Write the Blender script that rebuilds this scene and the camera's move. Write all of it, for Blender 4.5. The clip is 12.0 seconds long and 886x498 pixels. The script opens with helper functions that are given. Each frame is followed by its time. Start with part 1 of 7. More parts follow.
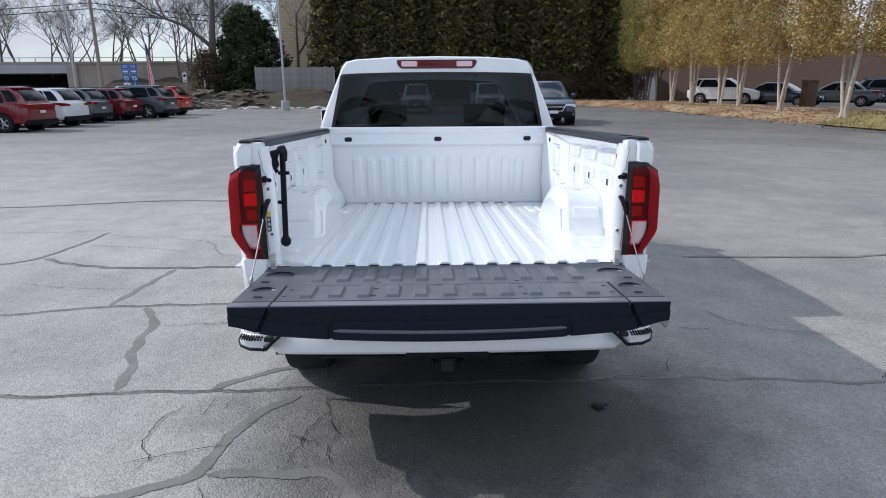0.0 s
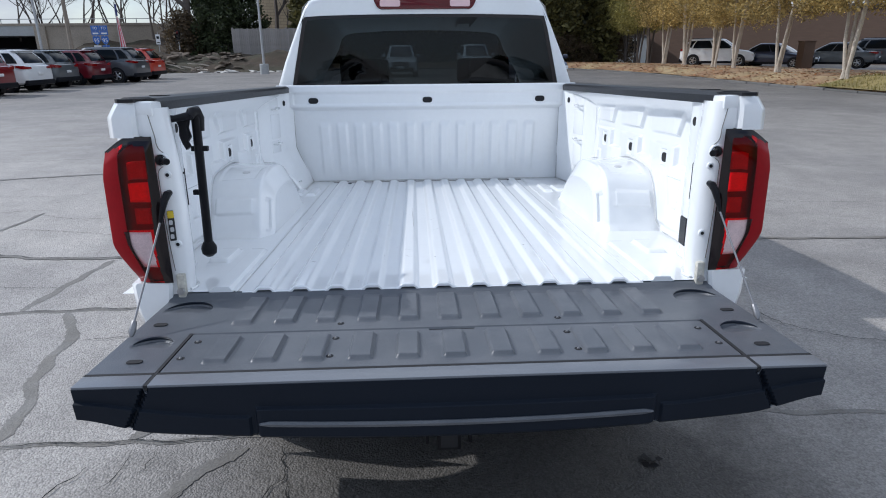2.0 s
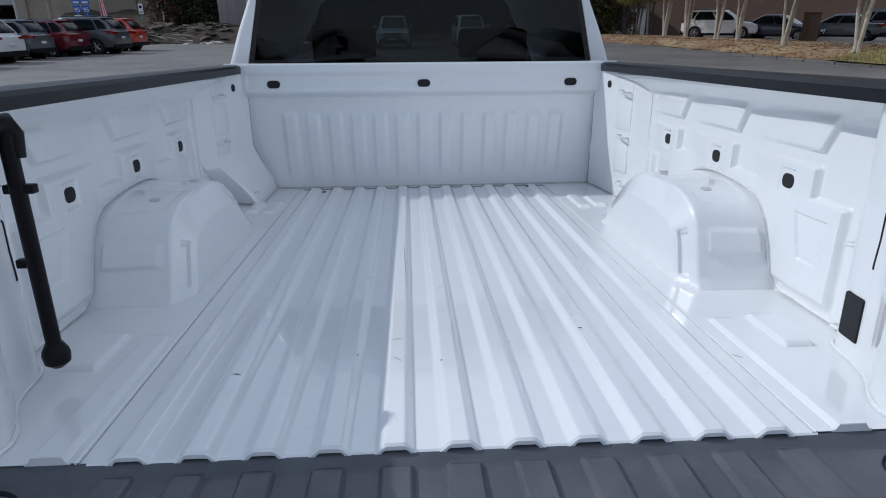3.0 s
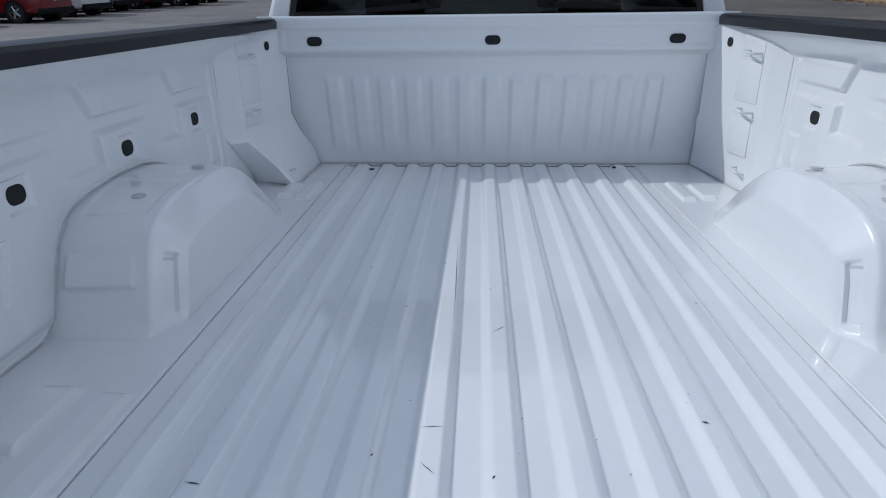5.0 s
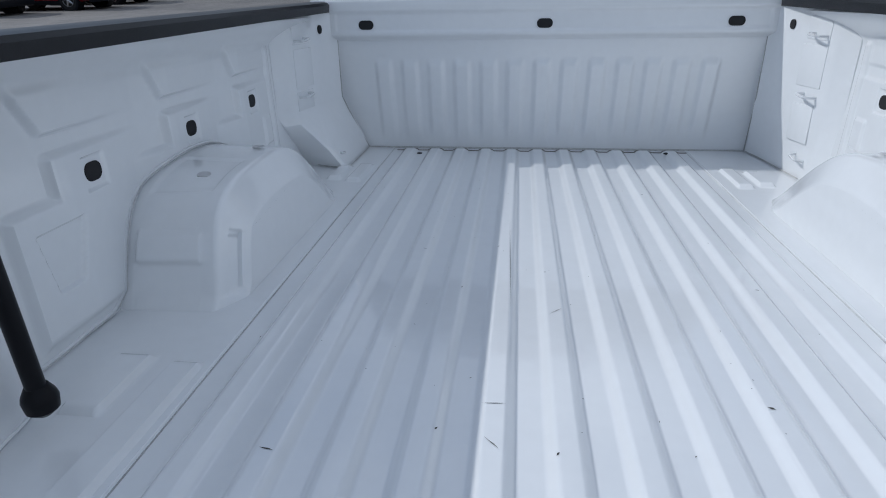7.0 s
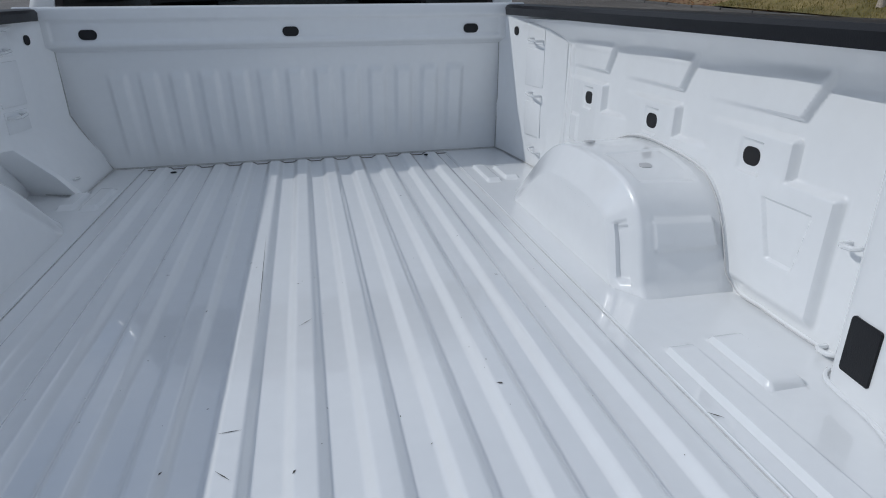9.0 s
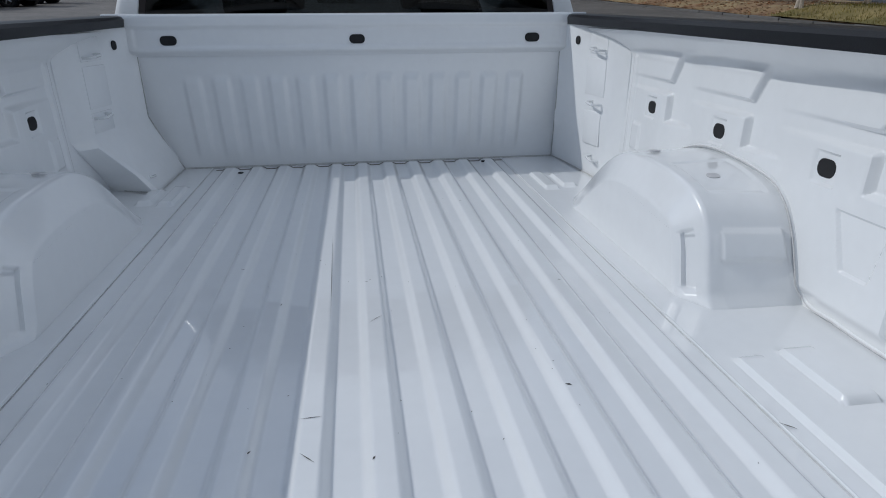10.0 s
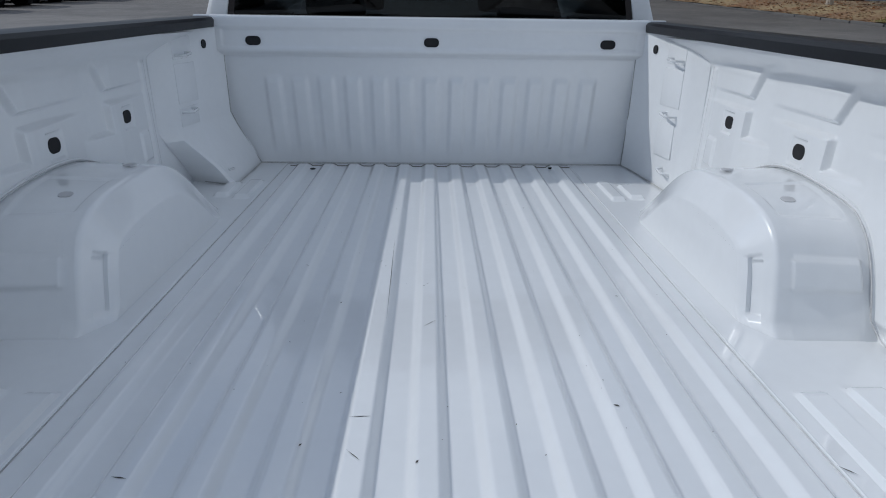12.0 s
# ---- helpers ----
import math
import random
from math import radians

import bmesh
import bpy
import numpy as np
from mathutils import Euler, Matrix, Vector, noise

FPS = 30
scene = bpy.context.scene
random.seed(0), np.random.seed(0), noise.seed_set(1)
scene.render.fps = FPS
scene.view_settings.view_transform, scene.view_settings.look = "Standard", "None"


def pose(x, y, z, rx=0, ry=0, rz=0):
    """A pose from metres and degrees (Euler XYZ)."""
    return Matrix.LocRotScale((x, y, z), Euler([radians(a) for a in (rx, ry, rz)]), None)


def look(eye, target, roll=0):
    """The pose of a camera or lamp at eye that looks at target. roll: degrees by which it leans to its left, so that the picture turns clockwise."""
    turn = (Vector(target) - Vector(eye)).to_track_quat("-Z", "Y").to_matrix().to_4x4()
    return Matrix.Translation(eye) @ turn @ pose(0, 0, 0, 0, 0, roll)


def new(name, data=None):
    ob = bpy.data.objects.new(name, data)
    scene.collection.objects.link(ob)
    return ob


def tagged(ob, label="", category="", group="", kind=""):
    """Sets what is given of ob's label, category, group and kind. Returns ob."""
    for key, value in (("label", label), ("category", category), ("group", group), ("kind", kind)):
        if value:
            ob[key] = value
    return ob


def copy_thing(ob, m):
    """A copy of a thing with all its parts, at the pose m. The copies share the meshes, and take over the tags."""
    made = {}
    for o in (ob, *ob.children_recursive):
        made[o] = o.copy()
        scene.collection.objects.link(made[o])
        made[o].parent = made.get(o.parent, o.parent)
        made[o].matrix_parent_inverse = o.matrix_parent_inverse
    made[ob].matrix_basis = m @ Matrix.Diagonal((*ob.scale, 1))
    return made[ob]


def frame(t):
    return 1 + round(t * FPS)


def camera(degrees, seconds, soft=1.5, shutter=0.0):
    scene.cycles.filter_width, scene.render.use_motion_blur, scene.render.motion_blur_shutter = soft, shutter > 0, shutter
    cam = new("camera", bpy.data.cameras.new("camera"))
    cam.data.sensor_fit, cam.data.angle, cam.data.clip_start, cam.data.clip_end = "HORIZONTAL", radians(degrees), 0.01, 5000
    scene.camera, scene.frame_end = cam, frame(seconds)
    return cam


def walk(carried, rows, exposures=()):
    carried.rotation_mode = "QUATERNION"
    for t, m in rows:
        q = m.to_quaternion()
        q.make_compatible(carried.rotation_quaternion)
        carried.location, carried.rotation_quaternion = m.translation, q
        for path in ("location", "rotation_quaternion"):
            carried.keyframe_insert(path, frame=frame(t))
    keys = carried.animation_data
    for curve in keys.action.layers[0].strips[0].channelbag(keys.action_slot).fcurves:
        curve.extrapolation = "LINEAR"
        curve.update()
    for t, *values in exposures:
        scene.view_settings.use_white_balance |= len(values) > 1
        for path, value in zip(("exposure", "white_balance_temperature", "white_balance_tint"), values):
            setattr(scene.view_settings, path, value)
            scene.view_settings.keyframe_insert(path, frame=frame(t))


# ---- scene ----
# The truck stands nose-down on the lot; its own axes: x right, y to the cab, z up, y = 0 at the bed floor's rear edge.
TRUCK = pose(0, 0, 0.03, -3.4, 0, 0)
EXPOSURES = [(0, 0.66, 6060, 9.5), (2.0, 0.55, 5980, 9), (2.4, 0.36, 5940, 8), (2.7, 0.13, 5900, 8), (4.3, -0.33, 5820, 8), (5.5, -0.14, 5840, 8), (7.0, -0.15, 5890, 8), (9.3, -0.41, 6060, 8), (12, -0.35, 5970, 8)]
cam = camera(72.7, 12.0, soft=1.02)
PATH = [
    (0, (-0.071, -2.529, 1.465), (-0.026, -0.572, 1.055), -0.4),
    (0.5, (-0.077, -2.498, 1.463), (-0.025, -0.545, 1.036), -0.5),
    (1, (-0.105, -2.409, 1.457), (-0.044, -0.461, 1.007), -0.6),
    (1.5, (-0.091, -2.094, 1.419), (-0.016, -0.155, 0.937), -0.7),
    (2, (-0.08, -1.638, 1.419), (0.007, 0.292, 0.9), -0.6),
    (2.5, (-0.109, -1.193, 1.46), (-0.01, 0.724, 0.901), -0.6),
    (2.7, (-0.097, -1.026, 1.455), (0.01, 0.886, 0.879), -0.5),
    (4.3, (-0.032, -0.354, 1.454), (0.013, 1.521, 0.758), -0.5),
    (4.5, (-0.029, -0.354, 1.452), (-0.024, 1.516, 0.744), -0.6),
    (5, (-0.044, -0.361, 1.451), (-0.161, 1.495, 0.715), -0.7),
    (5.5, (-0.085, -0.372, 1.446), (-0.33, 1.463, 0.69), -0.9),
    (6, (-0.091, -0.372, 1.442), (-0.425, 1.443, 0.672), -1.0),
    (6.5, (-0.09, -0.372, 1.441), (-0.423, 1.442, 0.669), -1.0),
    (7, (-0.088, -0.378, 1.442), (-0.319, 1.453, 0.67), -1.0),
    (7.5, (-0.054, -0.378, 1.446), (-0.074, 1.467, 0.673), -1.0),
    (7.7, (-0.029, -0.378, 1.449), (0.046, 1.464, 0.674), -0.9),
    (9.3, (0.041, -0.366, 1.429), (0.442, 1.445, 0.681), -0.6),
    (9.5, (0.033, -0.369, 1.435), (0.4, 1.449, 0.686), -0.6),
    (10, (-0.018, -0.389, 1.433), (0.242, 1.456, 0.706), -0.3),
    (10.5, (-0.029, -0.387, 1.431), (0.131, 1.473, 0.715), -0.0),
    (11, (-0.023, -0.378, 1.444), (0.071, 1.486, 0.726), 0.2),
    (11.5, (-0.009, -0.388, 1.449), (0.054, 1.474, 0.721), 0.5),
    (12, (-0.005, -0.399, 1.459), (0.041, 1.46, 0.725), 0.8),
]
walk(cam, [(t, TRUCK @ look(eye, target, roll)) for t, eye, target, roll in PATH], exposures=EXPOSURES)

# ---- light ----
world = bpy.data.worlds.new("world")
scene.world = world
world.use_nodes = True
wn, wl = world.node_tree.nodes, world.node_tree.links
wn.clear()
w_out = wn.new("ShaderNodeOutputWorld")
w_bg = wn.new("ShaderNodeBackground")
w_sky = wn.new("ShaderNodeTexSky")
w_sky.sky_type, w_sky.sun_disc = "NISHITA", False
w_sky.sun_elevation, w_sky.sun_rotation = radians(38.0), radians(285.9)
w_sky.air_density, w_sky.dust_density = 1.0, 0.4
w_geo = wn.new("ShaderNodeTexCoord")
w_map = wn.new("ShaderNodeMapping")
w_map.inputs["Scale"].default_value = (1.0, 1.0, 2.6)
w_map.inputs["Location"].default_value = (3.3, 0.4, 0.2)
w_noise = wn.new("ShaderNodeTexNoise")
w_noise.inputs["Scale"].default_value, w_noise.inputs["Detail"].default_value = 1.7, 7
w_noise.inputs["Roughness"].default_value = 0.55
w_ramp = wn.new("ShaderNodeValToRGB")
w_ramp.color_ramp.elements[0].position, w_ramp.color_ramp.elements[1].position = 0.44, 0.66
w_mix = wn.new("ShaderNodeMix")
w_mix.data_type = "RGBA"
wl.new(w_geo.outputs["Generated"], w_map.inputs["Vector"])
wl.new(w_map.outputs["Vector"], w_noise.inputs["Vector"])
# cloud banks close up towards the horizon
w_sep, w_low, w_pow, w_add = wn.new("ShaderNodeSeparateXYZ"), wn.new("ShaderNodeMath"), wn.new("ShaderNodeMath"), wn.new("ShaderNodeMath")
w_low.operation, w_pow.operation, w_add.operation = "SUBTRACT", "POWER", "MULTIPLY_ADD"
w_low.inputs[0].default_value, w_pow.inputs[1].default_value, w_add.inputs[1].default_value = 1.0, 5.0, 0.30
wl.new(w_geo.outputs["Generated"], w_sep.inputs[0])
wl.new(w_sep.outputs["Z"], w_low.inputs[1])
wl.new(w_low.outputs[0], w_pow.inputs[0])
wl.new(w_pow.outputs[0], w_add.inputs[0])
wl.new(w_noise.outputs["Fac"], w_add.inputs[2])
wl.new(w_add.outputs[0], w_ramp.inputs["Fac"])
wl.new(w_ramp.outputs["Color"], w_mix.inputs["Factor"])
# clouds are brighter overhead than at the horizon, as under any overcast
w_grad = wn.new("ShaderNodeValToRGB")
w_grad.color_ramp.elements[0].color, w_grad.color_ramp.elements[1].color = (0.40, 0.413, 0.44, 1), (1.0, 1.03, 1.09, 1)
w_grad.color_ramp.elements[0].position, w_grad.color_ramp.elements[1].position = 0.05, 0.75
w_gain = wn.new("ShaderNodeVectorMath")
w_gain.operation = "SCALE"
w_gain.inputs["Scale"].default_value = 11.0
wl.new(w_sep.outputs["Z"], w_grad.inputs["Fac"])
wl.new(w_grad.outputs["Color"], w_gain.inputs[0])
wl.new(w_gain.outputs["Vector"], w_mix.inputs["B"])
wl.new(w_sky.outputs["Color"], w_mix.inputs["A"])
wl.new(w_mix.outputs["Result"], w_bg.inputs["Color"])
w_bg.inputs["Strength"].default_value = 0.093
wl.new(w_bg.outputs["Background"], w_out.inputs["Surface"])

sun_data = bpy.data.lights.new("sun", "SUN")
sun_data.energy, sun_data.angle, sun_data.color = 1.95, radians(0.6), (1.0, 0.95, 0.89)
sun = new("sun", sun_data)
sun.matrix_world = look((-12.62, 3.6, 10), (0, 0, 0))


# ---- materials ----
def material(name, base, rough=0.5, metal=0.0, var=0.08, scale=8.0, fine=80.0, bump=0.0, coat=0.0, spec=0.5,
             second=None, mixscale=1.2, rough_var=0.0, random_var=0.0, coat_rough=0.04):
    """A Principled material: base colour varied at two scales, with fine relief and optional patches of a second colour."""
    m = bpy.data.materials.new(name)
    m.use_nodes = True
    n, l = m.node_tree.nodes, m.node_tree.links
    p = n["Principled BSDF"]
    p.inputs["Metallic"].default_value, p.inputs["Roughness"].default_value = metal, rough
    p.inputs["Coat Weight"].default_value, p.inputs["Coat Roughness"].default_value = coat, coat_rough
    p.inputs["Specular IOR Level"].default_value = spec
    tc = n.new("ShaderNodeTexCoord")
    big, small = n.new("ShaderNodeTexNoise"), n.new("ShaderNodeTexNoise")
    big.inputs["Scale"].default_value, big.inputs["Detail"].default_value = scale, 5
    small.inputs["Scale"].default_value, small.inputs["Detail"].default_value = fine, 3
    l.new(tc.outputs["Object"], big.inputs["Vector"])
    l.new(tc.outputs["Object"], small.inputs["Vector"])
    add = n.new("ShaderNodeMath")
    add.operation = "ADD"
    l.new(big.outputs["Fac"], add.inputs[0])
    l.new(small.outputs["Fac"], add.inputs[1])
    rng = n.new("ShaderNodeMapRange")
    rng.inputs["From Min"].default_value, rng.inputs["From Max"].default_value = 0.6, 1.4
    rng.inputs["To Min"].default_value, rng.inputs["To Max"].default_value = 1 - var, 1 + var
    l.new(add.outputs[0], rng.inputs["Value"])
    value = rng.outputs["Result"]
    if random_var:
        info = n.new("ShaderNodeObjectInfo")
        rr = n.new("ShaderNodeMapRange")
        rr.inputs["To Min"].default_value, rr.inputs["To Max"].default_value = 1 - random_var, 1 + random_var
        l.new(info.outputs["Random"], rr.inputs["Value"])
        times = n.new("ShaderNodeMath")
        times.operation = "MULTIPLY"
        l.new(value, times.inputs[0])
        l.new(rr.outputs["Result"], times.inputs[1])
        value = times.outputs[0]
    col = n.new("ShaderNodeVectorMath")
    col.operation = "SCALE"
    col.inputs[0].default_value = base
    if second:
        patch = n.new("ShaderNodeTexNoise")
        patch.inputs["Scale"].default_value, patch.inputs["Detail"].default_value = mixscale, 6
        l.new(tc.outputs["Object"], patch.inputs["Vector"])
        edge = n.new("ShaderNodeMapRange")
        edge.inputs["From Min"].default_value, edge.inputs["From Max"].default_value = 0.45, 0.6
        l.new(patch.outputs["Fac"], edge.inputs["Value"])
        mix = n.new("ShaderNodeMix")
        mix.data_type = "RGBA"
        mix.inputs["A"].default_value, mix.inputs["B"].default_value = (*base, 1), (*second, 1)
        l.new(edge.outputs["Result"], mix.inputs["Factor"])
        l.new(mix.outputs["Result"], col.inputs[0])
    l.new(value, col.inputs["Scale"])
    l.new(col.outputs["Vector"], p.inputs["Base Color"])
    if rough_var:
        rv = n.new("ShaderNodeMapRange")
        rv.inputs["From Min"].default_value, rv.inputs["From Max"].default_value = 0.3, 0.7
        rv.inputs["To Min"].default_value, rv.inputs["To Max"].default_value = rough - rough_var, rough + rough_var
        l.new(big.outputs["Fac"], rv.inputs["Value"])
        l.new(rv.outputs["Result"], p.inputs["Roughness"])
    if bump:
        b = n.new("ShaderNodeBump")
        b.inputs["Strength"].default_value, b.inputs["Distance"].default_value = 1.0, bump
        l.new(small.outputs["Fac"], b.inputs["Height"])
        l.new(b.outputs["Normal"], p.inputs["Normal"])
    return m


def clear_glass(name, tint, rough=0.0, ior=1.45):
    """Thin tinted glass: what is behind it shows darkened, and the front mirrors by Fresnel."""
    m = bpy.data.materials.new(name)
    m.use_nodes = True
    n, l = m.node_tree.nodes, m.node_tree.links
    n.clear()
    out, mix = n.new("ShaderNodeOutputMaterial"), n.new("ShaderNodeMixShader")
    see, gloss, fres = n.new("ShaderNodeBsdfTransparent"), n.new("ShaderNodeBsdfGlossy"), n.new("ShaderNodeFresnel")
    see.inputs["Color"].default_value, gloss.inputs["Roughness"].default_value = (*tint, 1), rough
    fres.inputs["IOR"].default_value = ior
    l.new(fres.outputs[0], mix.inputs["Fac"])
    l.new(see.outputs[0], mix.inputs[1])
    l.new(gloss.outputs[0], mix.inputs[2])
    l.new(mix.outputs[0], out.inputs["Surface"])
    return m


def lens_material(name, base, rough=0.08, coat=0.0):
    return material(name, base, rough, 0, 0.06, 30, 200, 0.0, coat=coat, spec=0.4)


M = {
    "paint": material("white_paint", (0.80, 0.815, 0.825), 0.22, 0, 0.025, 3, 60, 0, coat=0.6, rough_var=0.05),
    "bed_paint": material("bed_white_paint", (0.83, 0.846, 0.857), 0.30, 0, 0.02, 2.2, 35, 0, coat=1.0, coat_rough=0.035),
    "joint": material("dirty_joint", (0.17, 0.155, 0.14), 0.8, 0, 0.4, 25, 160),
    "seam_pale": material("pale_seam", (0.60, 0.60, 0.60), 0.6, 0, 0.2, 20, 120),
    "dusty": material("dusty_metal", (0.52, 0.50, 0.44), 0.7, 0, 0.35, 22, 120),
    "seam": material("dirty_seam", (0.46, 0.46, 0.45), 0.7, 0, 0.3, 20, 120),
    "chip": material("paint_chip", (0.07, 0.065, 0.06), 0.8, 0, 0.3, 40, 300),
    "hole": material("dark_opening", (0.012, 0.012, 0.014), 0.8, 0, 0.1),
    "plastic": material("black_rail_plastic", (0.009, 0.010, 0.014), 0.45, 0, 0.12, 6, 400, 0.0003, spec=0.13),
    "liner": material("grey_tailgate_plastic", (0.086, 0.094, 0.108), 0.38, 0, 0.16, 7, 350, 0.0006, rough_var=0.07, second=(0.104, 0.111, 0.124), mixscale=11),
    "edge_grey": material("grey_edge_plastic", (0.150, 0.161, 0.180), 0.34, 0, 0.10, 6, 300, 0.0003),
    "rail": material("dark_grey_rail_plastic", (0.010, 0.0105, 0.013), 0.40, 0, 0.12, 6, 400, 0.0003, spec=0.29),
    "spoiler": material("black_tailgate_edge", (0.008, 0.012, 0.020), 0.50, 0, 0.12, 5, 300, 0.0002, spec=0.14),
    "black": material("black_satin_metal", (0.007, 0.007, 0.009), 0.40, 0, 0.1, 10, 120, spec=0.16),
    "rubber": material("tyre_rubber", (0.014, 0.014, 0.015), 0.9, 0, 0.15, 10, 120, 0.001),
    "steel": material("zinc_steel", (0.45, 0.45, 0.46), 0.35, 1, 0.12, 20, 200),
    "cable": material("cable_wire", (0.22, 0.22, 0.23), 0.45, 0.8, 0.2, 20, 300),
    "rim": material("alloy_rim", (0.55, 0.56, 0.58), 0.3, 1, 0.1, 12, 90),
    "pad": material("brushed_step_pad", (0.62, 0.63, 0.65), 0.42, 0.6, 0.12, 12, 90),
    "under": material("dark_underbody", (0.010, 0.010, 0.010), 0.9, 0, 0.2, spec=0.2),
    "red_lens": lens_material("red_lens", (0.20, 0.002, 0.004)),
    "dark_red": lens_material("dark_red_lens", (0.085, 0.002, 0.003)),
    "clear_lens": lens_material("clear_lens", (0.72, 0.50, 0.51)),
    "white_lens": lens_material("white_lens", (0.75, 0.75, 0.76)),
    "gloss_black": lens_material("gloss_black", (0.012, 0.008, 0.009)),
    "red_shell": clear_glass("red_lens_shell", (1.0, 0.004, 0.012), 0.02, 1.33),
    "clear_shell": clear_glass("clear_lens_shell", (0.96, 0.84, 0.85), 0.02, 1.35),
    "reflector": material("lamp_reflector", (0.92, 0.92, 0.92), 0.35, 0.0, 0.12, 40, 160),
    "lamp_mid": material("lamp_facet_body", (0.42, 0.42, 0.42), 0.35, 0, 0.2, 40, 160),
    "lamp_side": material("lamp_side_lens", (0.27, 0.002, 0.007), 0.30, 0, 0.10, 14, 90, spec=0.16),
    "lamp_body": material("lamp_inner_body", (0.10, 0.10, 0.10), 0.4, 0, 0.2, 30, 200),
    "glass": clear_glass("tinted_glass", (0.060, 0.074, 0.084), ior=1.36),
    "windscreen": clear_glass("clear_glass", (0.7, 0.74, 0.72)),
    "car_glass": material("dark_car_glass", (0.006, 0.008, 0.010), 0.06, 0, 0.05, spec=0.12),
    "front_glass": material("windscreen_glass", (0.012, 0.015, 0.018), 0.05, 0, 0.05, spec=0.9, coat=0.5),
    "seat": material("dark_seat_fabric", (0.03, 0.03, 0.033), 0.85, 0, 0.15, 8, 120),
    "label_yellow": material("yellow_label", (0.75, 0.55, 0.03), 0.5),
    "label_black": material("dark_label", (0.02, 0.02, 0.022), 0.5),
    "label_white": material("pale_label", (0.55, 0.55, 0.56), 0.5),
    "chrome": material("chrome", (0.75, 0.76, 0.78), 0.12, 1, 0.04),
}


# ---- mesh helpers ----
def mesh_object(name, data, mat, smooth=True):
    data.materials.append(mat)
    if smooth:
        data.shade_smooth()
    return new(name, data)


def smooth_by_angle(data, degrees):
    """Smooth shading but for edges sharper than the angle."""
    bm = bmesh.new()
    bm.from_mesh(data)
    limit = radians(degrees)
    for e in bm.edges:
        e.smooth = len(e.link_faces) == 2 and e.calc_face_angle(0) < limit
    for fc in bm.faces:
        fc.smooth = True
    bm.to_mesh(data)
    bm.free()


def part(name, bm, mat, parent, label="", angle=35):
    """Links a bmesh (or mesh) as ONE mesh object under a thing or a part."""
    if isinstance(bm, bmesh.types.BMesh):
        data = bpy.data.meshes.new(name)
        bm.to_mesh(data)
        bm.free()
    else:
        data = bm
    data.materials.append(mat)
    smooth_by_angle(data, angle)
    ob = new(name, data)
    ob.parent = parent
    if label:
        tagged(ob, label)
    return ob


def thing(name, matrix, label, category, group="", kind=""):
    ob = new(name)
    ob.matrix_world = matrix
    return tagged(ob, label, category, group, kind)


def even_normals(ob):
    """Large faces keep their flatness beside narrow rounded edges."""
    ob.modifiers.new("even_normals", "WEIGHTED_NORMAL").keep_sharp = True
    return ob


def grid_mesh(name, nu, nv, fn, flip=False):
    """A sheet of nu x nv faces; fn takes arrays u, v in 0..1 and gives x, y, z arrays."""
    u, v = np.meshgrid(np.linspace(0, 1, nu + 1), np.linspace(0, 1, nv + 1))
    x, y, z = fn(u, v)
    co = np.stack([np.broadcast_to(a, u.shape) for a in (x, y, z)], -1).reshape(-1, 3)
    i = np.arange(nu * nv)
    a = (i // nu) * (nu + 1) + i % nu
    q = np.stack([a, a + 1, a + nu + 2, a + nu + 1], 1)
    if flip:
        q = q[:, ::-1]
    data = bpy.data.meshes.new(name)
    data.from_pydata(co.tolist(), [], q.tolist())
    data.update()
    return data


def box(bm, x0, x1, y0, y1, z0, z1, bevel=0.0, m=None):
    made = bmesh.ops.create_cube(bm, size=1.0)["verts"]
    for v in made:
        v.co = Vector((x0 + (v.co.x + 0.5) * (x1 - x0), y0 + (v.co.y + 0.5) * (y1 - y0), z0 + (v.co.z + 0.5) * (z1 - z0)))
    if m is not None:
        bmesh.ops.transform(bm, matrix=m, verts=made)
    if bevel:
        edges = list({e for v in made for e in v.link_edges})
        bmesh.ops.bevel(bm, geom=edges, offset=bevel, segments=2, affect="EDGES", profile=0.6)
    return bm


def boxed(*args, **kw):
    return box(bmesh.new(), *args, **kw)


def tube(points, radius, sides=8, closed=False, bm=None, caps=True):
    """A tube along points; radius a number or one for each point."""
    bm = bm or bmesh.new()
    pts = [Vector(p) for p in points]
    n = len(pts)
    rad = [radius] * n if isinstance(radius, (int, float)) else radius
    rings, side = [], None
    for i, p in enumerate(pts):
        a, b = pts[i - 1] if (i or closed) else p, pts[(i + 1) % n] if (i < n - 1 or closed) else p
        way = (b - a).normalized()
        if side is None:
            side = way.orthogonal().normalized()
        side = (side - way * side.dot(way))
        side = side.normalized() if side.length > 1e-6 else way.orthogonal().normalized()
        up = way.cross(side)
        rings.append([bm.verts.new(p + rad[i] * (math.cos(2 * math.pi * k / sides) * side + math.sin(2 * math.pi * k / sides) * up)) for k in range(sides)])
    pairs = list(zip(rings, rings[1:])) + ([(rings[-1], rings[0])] if closed else [])
    for r0, r1 in pairs:
        for k in range(sides):
            bm.faces.new((r0[k], r0[(k + 1) % sides], r1[(k + 1) % sides], r1[k]))
    if caps and not closed:
        bm.faces.new(rings[0][::-1])
        bm.faces.new(rings[-1])
    return bm


